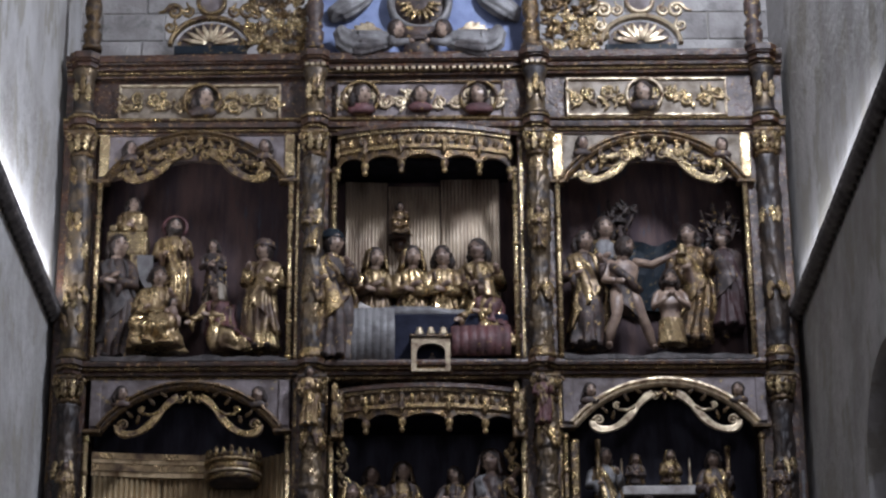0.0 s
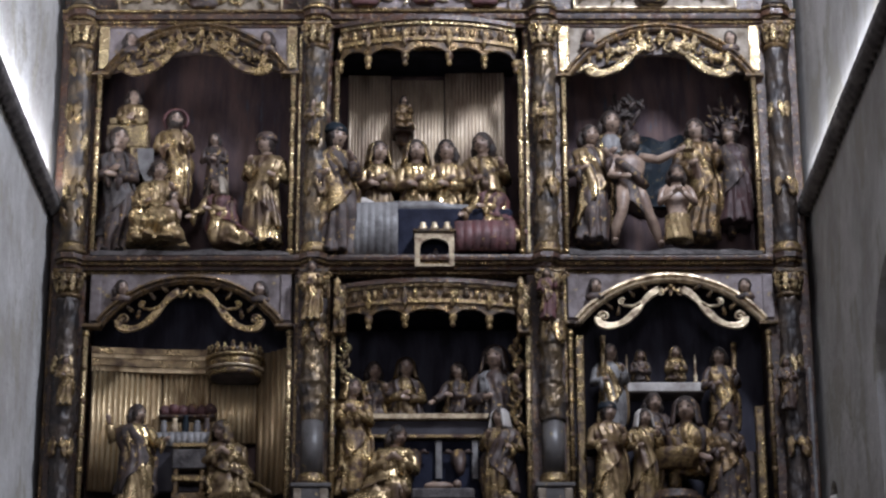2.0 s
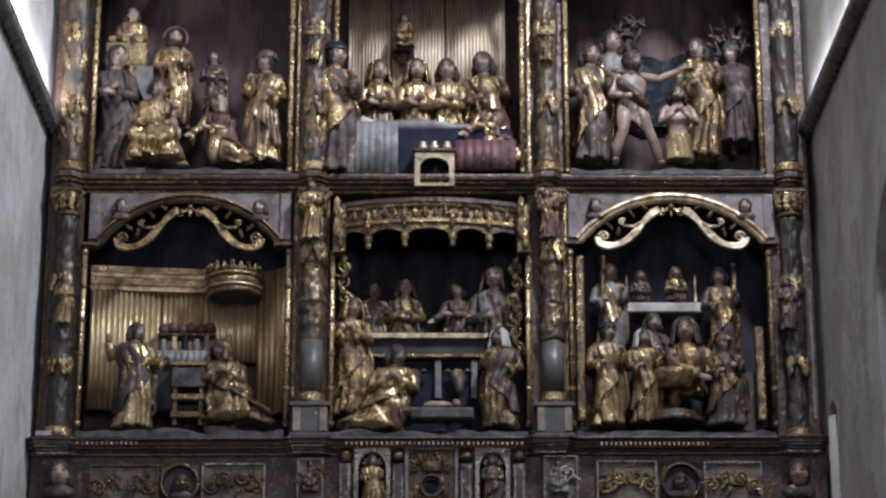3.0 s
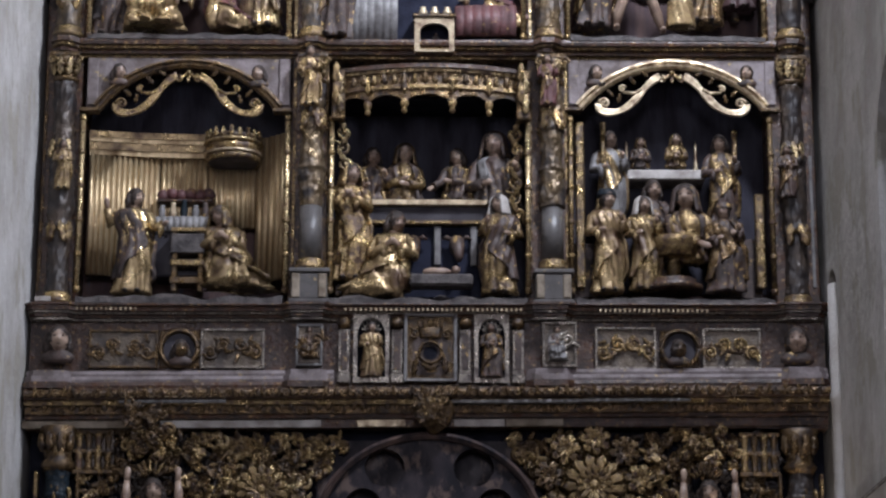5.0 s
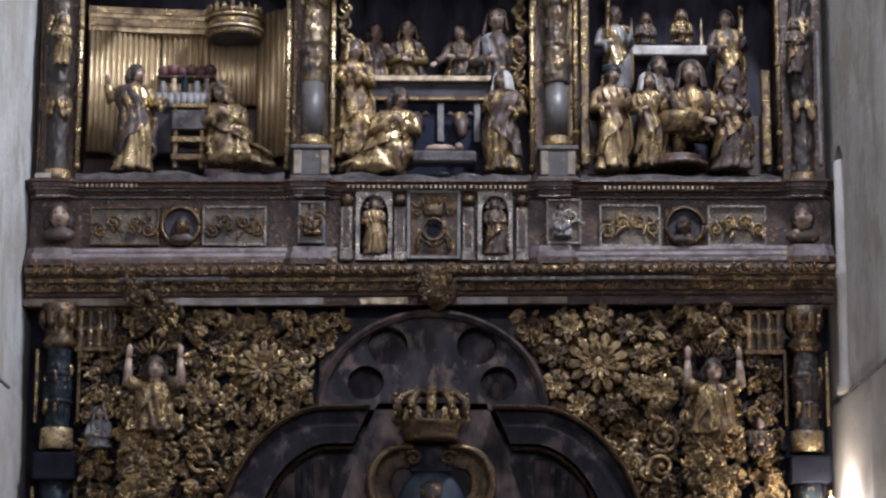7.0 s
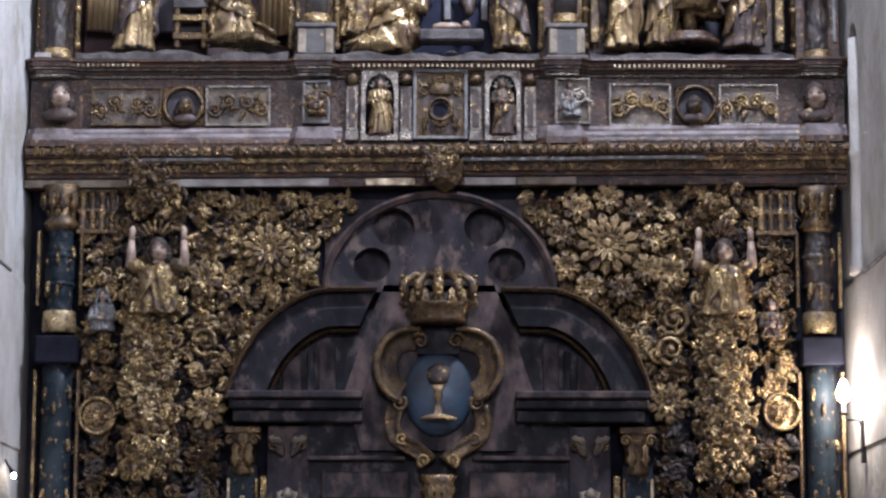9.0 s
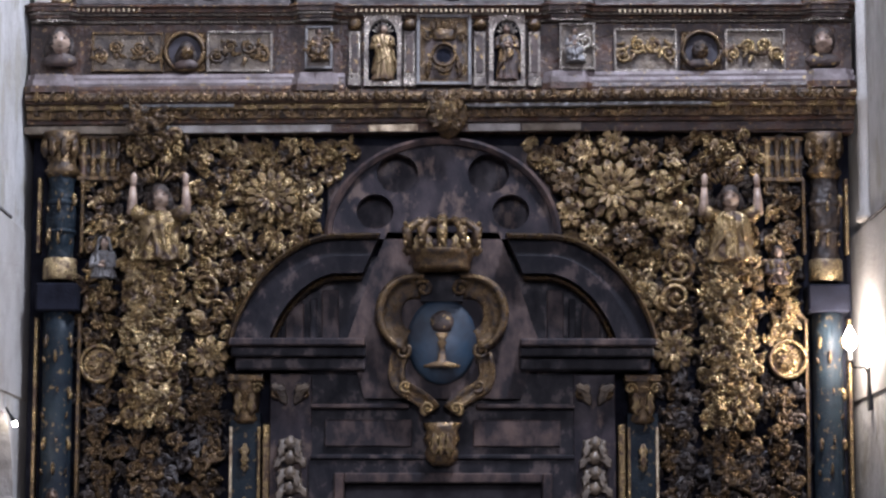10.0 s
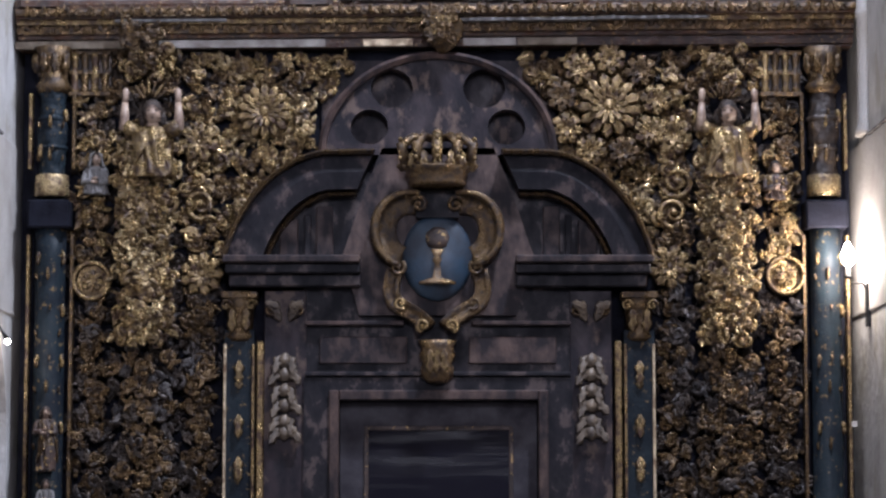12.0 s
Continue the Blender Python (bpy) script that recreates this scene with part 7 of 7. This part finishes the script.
for x0, s in ((-2.49, -1), (2.48, 1)):
    t = thing("gilt_grille", (x0, -0.05, 4.5), "small gilt grille of upright bars under the entablature", "grille", "gilt grilles")
    bm = B()
    box(bm, -0.15, 0.15, 0.03, 0.06, -0.02, 0.32, 0.004)
    part("backing", bm, SHAFT_DARK, t)
    for i in range(4):
        bm = B()
        lathe(bm, [(0.02, 0.0), (0.032, 0.03), (0.02, 0.06), (0.03, 0.11), (0.034, 0.15), (0.018, 0.19), (0.03, 0.26), (0.034, 0.3)], n=9)
        part("bar", bm, GOLD_DARK if i % 2 else GOLD_WORN, t, loc=(-0.11 + 0.073 * i, 0, 0))
    for z in (0.0, 0.155, 0.3):
        bm = B()
        box(bm, -0.15, 0.15, -0.025, 0.025, z - 0.015, z + 0.015, 0.004)
        part("rail", bm, GOLD_DARK, t)


# ---- blue outer columns of the ground storey ----
def blue_column(x, z_ring, label):
    t = thing("blue_column", (x, -0.05, 1.0), label, "column", "blue columns")
    bm = B()
    lathe(bm, [(0.125, 0.0), (0.125, 0.1), (0.11, 0.12), (0.108, 2.3), (0.113, 2.55)], n=24)
    part("shaft", bm, BLUE, t, "dark blue painted shaft")
    bm = B()
    carved_shaft(bm, 0.098, 2.9, 3.55, x, 0.10)
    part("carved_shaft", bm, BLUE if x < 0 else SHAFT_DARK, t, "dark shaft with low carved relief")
    bm = B()
    box(bm, -0.15, 0.15, -0.14, 0.11, 2.52, 2.72, 0.012)
    part("block", bm, DARK_BOARD_AND_RECESS, t, "dark square block")
    bm = B()
    lathe(bm, [(0.113, 2.75), (0.122, 2.76), (0.12, 2.9), (0.113, 2.91)], n=24)
    part("gilt_band", bm, GOLD, t, "bright gilt band")
    bm = B()
    lathe(bm, [(0.1, 3.5), (0.13, 3.55), (0.1, 3.6), (0.12, 3.75), (0.15, 3.83)], n=18)
    part("capital", bm, GOLD_DARK, t)
    for a in (-60, -25, 10, 45):
        aa = math.radians(a)
        part("capital_leaf", LEAF_TINY[0], None, t, loc=(0.115 * math.sin(aa), -0.115 * math.cos(aa), 3.64), rot=(0.2, -1.57, aa)).scale = (1.6, 1.4, 1.2)
    for k, z in enumerate((0.4, 0.55, 0.95, 1.15, 1.35, 1.62, 1.75, 1.98, 2.15, 2.35, 3.0, 3.12, 3.24, 3.38, 3.6)):
        for a in (-45, 0, 45):
            if (k + a // 45) % 3 == 0 and k not in (4, 5, 10, 12):
                continue
            aa = math.radians(a + 10 * (k % 2))
            part("leaf", (LEAF_SMALL[1], FR[0])[(k + a // 45) % 2], None, t, loc=(0.11 * math.sin(aa), -0.11 * math.cos(aa), z), rot=(0, (-1.57, 1.57)[k % 2], aa)).scale = (0.55, 0.7, 0.38)
    for s in (-1, 1):
        for za, zb in ((0.1, 2.48), (2.95, 3.5)):
            bm = B()
            box(bm, s * 0.155 - 0.012, s * 0.155 + 0.012, -0.04, 0.05, za, zb, 0.004)
            part("edge_strip", bm, GOLD_WORN if (s > 0) == (x > 0) else GOLD_DARK, t, "narrow gilt strip")


blue_column(-2.75, 3.6, "dark blue column with gilt ornament and band")
blue_column(2.78, 3.6, "dark blue column with gilt ornament beside the lamp")

# ---- the portal ----
pt = thing("portal", (0.015, -0.02, 0.0), "painted dark marble portal with broken pediment", "portal")
CURVE = bezier([(-1.53, 3.30), (-1.44, 3.72), (-1.12, 4.03), (-0.80, 4.065)], 20)
SEG = [*CURVE, (-0.45, 4.07)]
# lunette with pierced lobes
lobe = lambda cx, cz, r: arc(cx, cz, r, r * 0.95, 0, 345, 20)
out = [(-0.86, 4.05), *arc(0, 4.06, 0.855, 0.73, 180, 0, 30)[1:-1], (0.86, 4.05)]
bm = pierced(out, [lobe(-0.33, 4.53, 0.15), lobe(-0.49, 4.25, 0.135), lobe(0.33, 4.53, 0.15), lobe(0.49, 4.25, 0.135)], -0.10, 0.05, lambda u, d, v: (u, d, v))
part("lunette", bm, MARBLE, pt, "dark marbled lunette with round piercings")
bm = B()
box(bm, -0.84, 0.84, 0.055, 0.07, 4.06, 4.76)
part("lunette_back", bm, MARBLE, pt)
bm = B()
path_strip(bm, arc(0, 4.06, 0.80, 0.68, 180, 0, 36), [(0, 0.02), (0, -0.14), (0.03, -0.16), (0.055, -0.13), (0.06, 0.02)])
part("lunette_rim", bm, MARBLE_PINK, pt, "pale marbled arch rim")
for s in (-1, 1):
    q = [(-s * x, z) for x, z in SEG]
    if s > 0:
        q = q[::-1]
    for o0, o1, y, m, nm in ((-0.035, 0.0, -0.30, GOLD_DARK, "pediment_edge"), (-0.28, -0.037, -0.24, MARBLE_BLUE, "pediment_band"), (-0.315, -0.282, -0.16, GOLD_DARK, "pediment_bead")):
        bm = B()
        path_strip(bm, q, [(o0, 0.02), (o0, y + 0.02), ((o0 + o1) / 2, y), (o1, y + 0.03), (o1, 0.02)])
        for v in bm.verts:
            if abs(v.co.x) < 0.46:
                v.co.x += s * (4.07 - v.co.z) * 0.45
        part(nm, bm, m, pt)
    for xa, xb, m in ((0.75, 0.87, MARBLE_PINK), (0.905, 0.955, MARBLE_BLUE), (1.0, 1.13, MARBLE_PINK), (1.16, 1.2, MARBLE_BLUE)):
        bm = B()
        x0, x1 = sorted((s * xa, s * xb))
        box(bm, x0, x1, -0.05, 0.0, 3.32, 3.78 - (xa - 0.5) * 0.38, 0.006)
        part("tympanum_panel", bm, m, pt)
    # entablature pieces under the pediment
    x0, x1 = sorted((s * 0.55, s * 1.53))
    for za, zb, y, m, nm in ((3.26, 3.315, -0.30, MARBLE_PINK, "cornice_edge"), (3.19, 3.26, -0.24, MARBLE_BLUE, "cornice"), (3.10, 3.19, -0.17, MARBLE_BLUE, "cornice_soffit")):
        bm = B()
        box(bm, x0 + (3.3 - za) * 0.25 * (s < 0), x1 - (3.3 - za) * 0.25 * (s > 0), y, 0.02, za, zb - 0.002, 0.01)
        part(nm, bm, m, pt)
bm = B()
slab(bm, [(-0.56, 2.9), (0.56, 2.9), (0.68, 3.33), (0.52, 3.8), (0.40, 4.10), (-0.40, 4.10), (-0.52, 3.8), (-0.68, 3.33)], -0.1, 0.02)
part("tympanum", bm, MARBLE_PINK, pt, "pinkish grey marbled middle field")
bm = B()
slab(bm, [(-1.3, 3.3), *[(x * 0.86, 3.3 + (z - 3.3) * 0.82) for x, z in SEG[1:]], *[(-x * 0.86, 3.3 + (z - 3.3) * 0.82) for x, z in SEG[:0:-1]], (1.3, 3.3)], -0.02, 0.02)
part("tympanum_back", bm, MARBLE_BLUE, pt)
# frieze, architrave, jambs
bm = B()
box(bm, -0.96, 0.96, -0.05, 0.02, 2.42, 3.1)
part("frieze", bm, MARBLE_BLUE, pt)
for s in (-1, 1):
    bm = B()
    x0, x1 = sorted((s * 0.22, s * 0.84))
    box(bm, x0, x1, -0.075, -0.04, 2.56, 2.75, 0.006)
    part("frieze_panel", bm, MARBLE_PINK, pt, "pink marbled panel")
    bm = B()
    x0, x1 = sorted((s * 0.24, s * 0.94))
    box(bm, x0, x1, -0.12, -0.04, 2.83, 2.86, 0.006)
    part("frieze_bead", bm, MARBLE_PINK, pt)
bm = B()
box(bm, -0.94, 0.94, -0.10, -0.04, 2.47, 2.50, 0.006)
part("architrave_bead", bm, MARBLE_BLUE, pt)
bm = pierced([(-0.95, 0.0), (0.95, 0.0), (0.95, 2.46), (-0.95, 2.46)], [[(-0.70, 0.05), (0.71, 0.05), (0.71, 2.30), (-0.70, 2.30)]], -0.08, 0.02, lambda u, d, v: (u, d, v))
part("door_surround", bm, MARBLE_BLUE, pt)
for za in ((-0.77, -0.70), (0.71, 0.78)):
    bm = B()
    box(bm, za[0], za[1], -0.11, -0.06, 0.05, 2.37, 0.008)
    part("door_moulding", bm, MARBLE_PINK, pt)
bm = B()
box(bm, -0.698, 0.708, -0.11, -0.06, 2.30, 2.37, 0.008)
part("door_moulding", bm, MARBLE_PINK, pt)
# the framed dark picture in the opening
t = thing("dark_painting", (0.02, 0.03, 1.2), "dark glazed painting in a brown wooden frame", "painting")
bm = B()
box(bm, -0.70, 0.70, 0.0, 0.02, -0.4, 1.09)
part("canvas", bm, DARK_VOID, t)
for a in ((-0.53, -0.50, -0.3, 0.92), (0.50, 0.53, -0.3, 0.92), (-0.5, 0.5, 0.89, 0.92)):
    bm = B()
    box(bm, a[0], a[1], -0.02, 0.0, a[2], a[3], 0.004)
    part("frame", bm, BROWN_CLOTH, t)
GLASS = mat("dark_picture_glass", (0.012, 0.011, 0.018), 0.08, 0, (0.008, 0.008, 0.012), 2, 0.5, 0.04, 5, (0.4, 1, 4))
bm = B()
box(bm, -0.498, 0.498, -0.012, -0.004, -0.3, 0.888)
part("glazing", bm, GLASS, t, "reflecting dark glass")
GARLAND = mat("greyed_garland_paint", (0.19, 0.145, 0.10), 0.4, 0, (0.06, 0.045, 0.035), 9, 0.45, 0.3, 40)
# pilasters with garlands
for s in (-1, 1):
    cx = s * 1.085 + 0.015
    t = thing("garland_pilaster", (cx, -0.03, 0.0), "marbled pilaster with a carved leaf garland and winged capital", "pilaster", "garland pilasters")
    bm = B()
    box(bm, -0.15, 0.15, -0.05, 0.04, 0.0, 3.08, 0.006)
    part("shaft", bm, MARBLE, t)
    for e in (-1, 1):
        bm = B()
        for k in range(3):
            leaf_bm(bm, 0.15 - 0.02 * k, 0.075, 0.25, 2, 0.5, (e * 0.03, -0.08 - 0.02 * k, 2.86 + 0.05 * k), 1.57 - e * (0.5 + 0.4 * k))
        part("capital_leaf", bm, GARLAND, t, "pale carved capital leaf")
        bm = B()
        spiral_bm(bm, 0.05, 1.3, 0.36, (e * 0.10, -0.1, 2.94), 1.0, e)
        part("volute", bm, GOLD_DARK, t)
    k = 0
    for z in (2.58, 2.48, 2.37, 2.26, 2.15, 2.07):
        w = 0.10 if z < 2.55 else 0.06
        for e in (-1, 0, 1):
            bm = B()
            if e:
                leaf_bm(bm, 0.13, 0.10, 0.25, 2, 0.5, (e * 0.025, -0.07, z + 0.03), -1.57 + e * (0.75 + 0.35 * math.sin(z * 31 + e)), -0.25 * e)
            else:
                ball(bm, (0, -0.09, z), (0.045, 0.04, 0.05), 10, 7, 0, 0.25, z)
            part("garland_leaf" if e else "garland_fruit", bm, GARLAND, t, "pale carved garland piece")
    cx = s * 1.42 + 0.025
    t = thing("blue_pilaster", (cx, -0.02, 0.0), "blue panelled pilaster with gilt capital and edges", "pilaster", "blue pilasters")
    bm = B()
    box(bm, -0.11, 0.11, -0.06, 0.04, 0.0, 2.80, 0.006)
    part("shaft", bm, BLUE, t)
    bm = B()
    lathe(bm, [(0.08, 2.72), (0.11, 2.75), (0.09, 2.8), (0.10, 2.95), (0.13, 3.02)], n=14)
    box(bm, -0.13, 0.13, -0.13, 0.04, 3.02, 3.07, 0.006)
    cap = part("capital", bm, GOLD_DARK, t)
    for e in (-1, 1):
        part("volute", VOLUTE_SMALL, None, cap, loc=(e * 0.09, -0.13, 2.97))
        part("capital_leaf", LEAF_SMALL[1], None, cap, loc=(e * 0.05, -0.10, 2.78), rot=(0, -1.57, 0))
        bm = B()
        box(bm, e * 0.10 - 0.01, e * 0.10 + 0.01, -0.085, -0.05, 0.3, 2.7, 0.004)
        part("edge_strip", bm, GOLD_PALE if e == s * 1 or s < 0 and e < 0 else GOLD_WORN, t)
    for k, z in enumerate((1.3, 1.5, 1.72, 1.9, 2.05, 2.2, 2.38, 2.58)):
        part("leaf", LEAF_SMALL[k % 2], None, t, loc=(0.0, -0.065, z), rot=(0, (-1.57, 1.57)[k % 2], 0))
    bm = B()
    box(bm, cx - s * 0.15 - 0.025, cx - s * 0.15 + 0.025, -0.09, 0.0, 0.2, 2.72, 0.008)
    solid("gilt_strip", bm, GOLD_WORN, "broad gilt strip between the portal pilasters", "strip", "gilt strips")
# crown and cartouche
t = thing("crown", (0.01, -0.24, 3.80), "dull gilt carved royal crown over the cartouche", "crown")
bm = B()
lathe(bm, [(0.19, 0.0), (0.21, 0.02), (0.20, 0.05), (0.22, 0.10), (0.25, 0.13), (0.24, 0.14), (0.17, 0.12), (0.16, 0.02)], n=28)
part("band", bm, GOLD_DARK, t)
for i in range(9):
    a = math.pi * (1.0 + i / 8)
    bm = B()
    leaf_bm(bm, 0.13, 0.085, -0.1, 2, 0.5, (0, 0, 0), 1.57)
    part("fleuron", bm, GOLD_WORN, t, loc=(0.25 * math.cos(a), 0.25 * math.sin(a) * 0.8, 0.11))
for a in (-1.0, -0.5, 0.0, 0.5, 1.0):
    bm = B()
    tube(bm, [(0.27 * math.sin(a), -0.2 * math.cos(a), 0.16), (0.30 * math.sin(a), -0.22 * math.cos(a), 0.28), (0.20 * math.sin(a), -0.13 * math.cos(a), 0.35), (0, 0, 0.34)], [0.035, 0.04, 0.032, 0.02], 9)
    hoop = part("arch", bm, GOLD_DARK if a else GOLD_WORN, t)
    for k in range(4):
        bm = B()
        ball(bm, (0.31 * math.sin(a), -0.235 * math.cos(a), 0.19 + 0.045 * k), 0.018, 7, 5)
        part("pearl", bm, GOLD_WORN, hoop)
bm = B()
ball(bm, (0, 0, 0.38), 0.04, 10, 7)
part("orb", bm, GOLD_DARK, t)
t = thing("cartouche", (0.01, -0.16, 3.31), "gilt scrolled cartouche with a blue oval and chalice", "cartouche")
bm = B()
ball(bm, (0, 0.02, 0.0), (0.25, 0.07, 0.31), 28, 16)
part("oval", bm, mat("blue_oval_paint", (0.025, 0.052, 0.085), 0.4, 0, (0.015, 0.022, 0.035), 5, 0.5, 0.1, 40), t, "dark blue domed oval")
bm = B()
slab(bm, [(-0.15, 0.28), (0.15, 0.28), (0.17, 0.47), (-0.17, 0.47)], -0.03, 0.05)
part("collar", bm, MARBLE_BLUE, t, "dark carved piece under the crown")
bm = B()
ball(bm, (0, -0.07, 0.13), (0.085, 0.03, 0.075), 14, 9, 0, 0.2, 3)
part("host", bm, BROWN_CLOTH, t, "brown painted orb")
bm = B()
lathe(bm, [(0.13, -0.20), (0.13, -0.18), (0.03, -0.15), (0.02, -0.05), (0.035, -0.02), (0.02, 0.0), (0.05, 0.05)], (0, -0.07, 0), 18, sy=0.35)
part("chalice", bm, GOLD_DARK, t)
for s in (-1, 1):
    bm = B()
    pts = bezier([(s * 0.13, 0.45), (s * 0.50, 0.50), (s * 0.53, 0.02), (s * 0.27, -0.06)], 20)
    path_strip(bm, pts, [(-s * 0.15, 0.05), (-s * 0.14, -0.01), (-s * 0.08, 0.015), (-s * 0.02, 0.0), (s * 0.0, -0.04), (s * 0.02, -0.09), (s * 0.025, -0.05), (s * 0.035, 0.04)], smooth=True)
    part("scroll_band", bm, GOLD_DARK, t)
    bm = B()
    tube(bm, [(x * 1.01, -0.08, z) for x, z in pts], [0.014 + 0.018 * math.sin(math.pi * i / 20) for i in range(21)], 10)
    part("scroll_rim", bm, GOLD_DARK, t, "brighter gilt rim")
    bm = B()
    pts = bezier([(s * 0.30, -0.10), (s * 0.40, -0.40), (s * 0.18, -0.32), (s * 0.06, -0.50)], 20)
    path_strip(bm, pts, [(-0.06, 0.04), (-0.055, -0.05), (-0.02, -0.02), (0.02, -0.03), (0.05, -0.07), (0.06, 0.04)], smooth=True)
    part("scroll_band", bm, GOLD_DARK, t)
    for x, z, rr, a in ((0.13, 0.37, 0.06, 0.5), (0.28, -0.08, 0.055, 2.2), (0.26, -0.33, 0.045, 4.0), (0.10, -0.49, 0.05, 5.0)):
        bm = B()
        spiral_bm(bm, rr, 1.3, 0.36, (0, 0, 0), a if s > 0 else math.pi - a, s)
        part("volute", bm, GOLD_WORN if z < -0.3 else GOLD_DARK, t, loc=(s * x, -0.06, z))
t = thing("keystone", (0.01, -0.15, 2.42), "carved gilt bracket under the cartouche", "bracket")
bm = B()
lathe(bm, [(0.06, 0.0), (0.11, 0.04), (0.12, 0.10), (0.10, 0.14), (0.13, 0.19), (0.11, 0.25), (0.14, 0.30)], n=16, sy=0.7)
part("body", bm, GOLD_DARK, t)
for i in range(3):
    part("leaf", LEAF_SMALL[1], None, t, loc=(-0.05 + 0.05 * i, -0.09, 0.06), rot=(0, -1.57, 0))
# carved boss on the entablature above the lunette
t = thing("crowned_boss", (0.05, -0.26, 4.78), "gilt carved boss of leaves over the portal", "boss")
bm = B()
ball(bm, (0, 0.06, 0.17), (0.14, 0.10, 0.16), 14, 10, 0, 0.3, 2)
part("core", bm, GOLD_DARK, t)
r = random.Random(9)
for i in range(16):
    part("leaf_tuft", r.choice(TUFT["worn"] + TUFT["dark"]), None, t, loc=(r.uniform(-0.11, 0.11), -0.03, r.uniform(0.05, 0.28)), rot=(0, r.uniform(0, 6.28), 0)).scale = (0.7, 0.7, 0.7)
t = thing("carved_knot", (-2.07, -0.24, 4.72), "dark carved knot on the entablature", "boss")
for i in range(7):
    part("leaf_tuft", r.choice(TUFT["dark"]), None, t, loc=(r.uniform(-0.14, 0.14), 0, r.uniform(0.02, 0.24)), rot=(0, r.uniform(0, 6.28), 0))

# ---- wall lamps ----
GLOW = bpy.data.materials.new("lit_bulb")
GLOW.use_nodes = True
gb = GLOW.node_tree.nodes["Principled BSDF"]
gb.inputs["Emission Color"].default_value = (1.0, 0.88, 0.74, 1)
gb.inputs["Emission Strength"].default_value = 60.0
t = thing("wall_lamp", (2.90, -0.42, 3.20), "lit candle-shaped wall lamp on an iron arm", "lamp", "wall lamps")
bm = B()
tube(bm, [(0.13, 0.02, -0.28), (0.12, 0.0, -0.16), (0.08, 0.0, -0.10), (0.0, 0.0, -0.10), (-0.02, 0, -0.05)], 0.008, 8)
box(bm, 0.10, 0.128, -0.03, 0.05, -0.4, -0.1, 0.004)
part("arm", bm, IRON, t)
bm = B()
lathe(bm, [(0.03, -0.06), (0.035, -0.05), (0.018, -0.045), (0.018, 0.02)], (-0.02, 0, 0), 12)
cup = part("cup", bm, IRON, t)
bm = B()
lathe(bm, [(0.012, 0.02), (0.042, 0.05), (0.05, 0.10), (0.03, 0.15), (0.005, 0.19)], (-0.02, 0, 0), 14)
bulb = part("bulb", bm, GLOW, cup, "glowing bulb")
bulb.visible_shadow = False
bm = B()
box(bm, 2.94, 2.98, -0.10, -0.09, 2.11, 2.15, 0.002)
solid("wall_socket", bm, WHITE_CLOTH, "small white switch plate by the column", "switch")
t = thing("spot_lamp", (-2.99, -0.55, 2.70), "small spot lamp at the head of the wall niche", "lamp", "wall lamps")
bm = B()
tube(bm, [(-0.03, 0, 0.1), (0.0, 0, 0.05), (0.03, 0, 0.0)], [0.006, 0.01, 0.02], 9)
part("arm", bm, IRON, t)
bm = B()
ball(bm, (0.035, 0, -0.015), 0.018, 9, 6)
part("bulb", bm, GLOW, t, "glowing bulb").visible_shadow = False
bm = B()
box(bm, -2.96, -2.84, -0.20, -0.14, 5.772, 5.81, 0.004)
solid("paper_slip", bm, WHITE_CLOTH, "white slip of paper on the predella cornice", "paper")

# ---- ashlar courses of the end wall above the crowning cornice ----
end_wall = bpy.data.objects["wall_end"]
ASHLAR_END = mat("greyed_ashlar", (0.46, 0.44, 0.42), 0.8, 0, (0.27, 0.25, 0.24), 3, 0.5, 0.5, 24, extra=((0.22, 0.21, 0.20), 5, 0.60), spec=0.25, jitter=0.28)
rb = random.Random(31)
z = 10.40
for row in range(6):
    hh = (0.27, 0.24, 0.30)[row % 3]
    xx = -3.1 - 0.3 * (row % 2)
    while xx < 3.1:
        ww = rb.uniform(0.42, 0.72)
        bm = B()
        box(bm, 0, ww - 0.012, -0.012 - rb.uniform(0, 0.008), 0.05, 0, hh - 0.012, 0.006)
        part("stone", bm, ASHLAR_END, end_wall, loc=(xx, 0.81, z))
        xx += ww
    z += hh
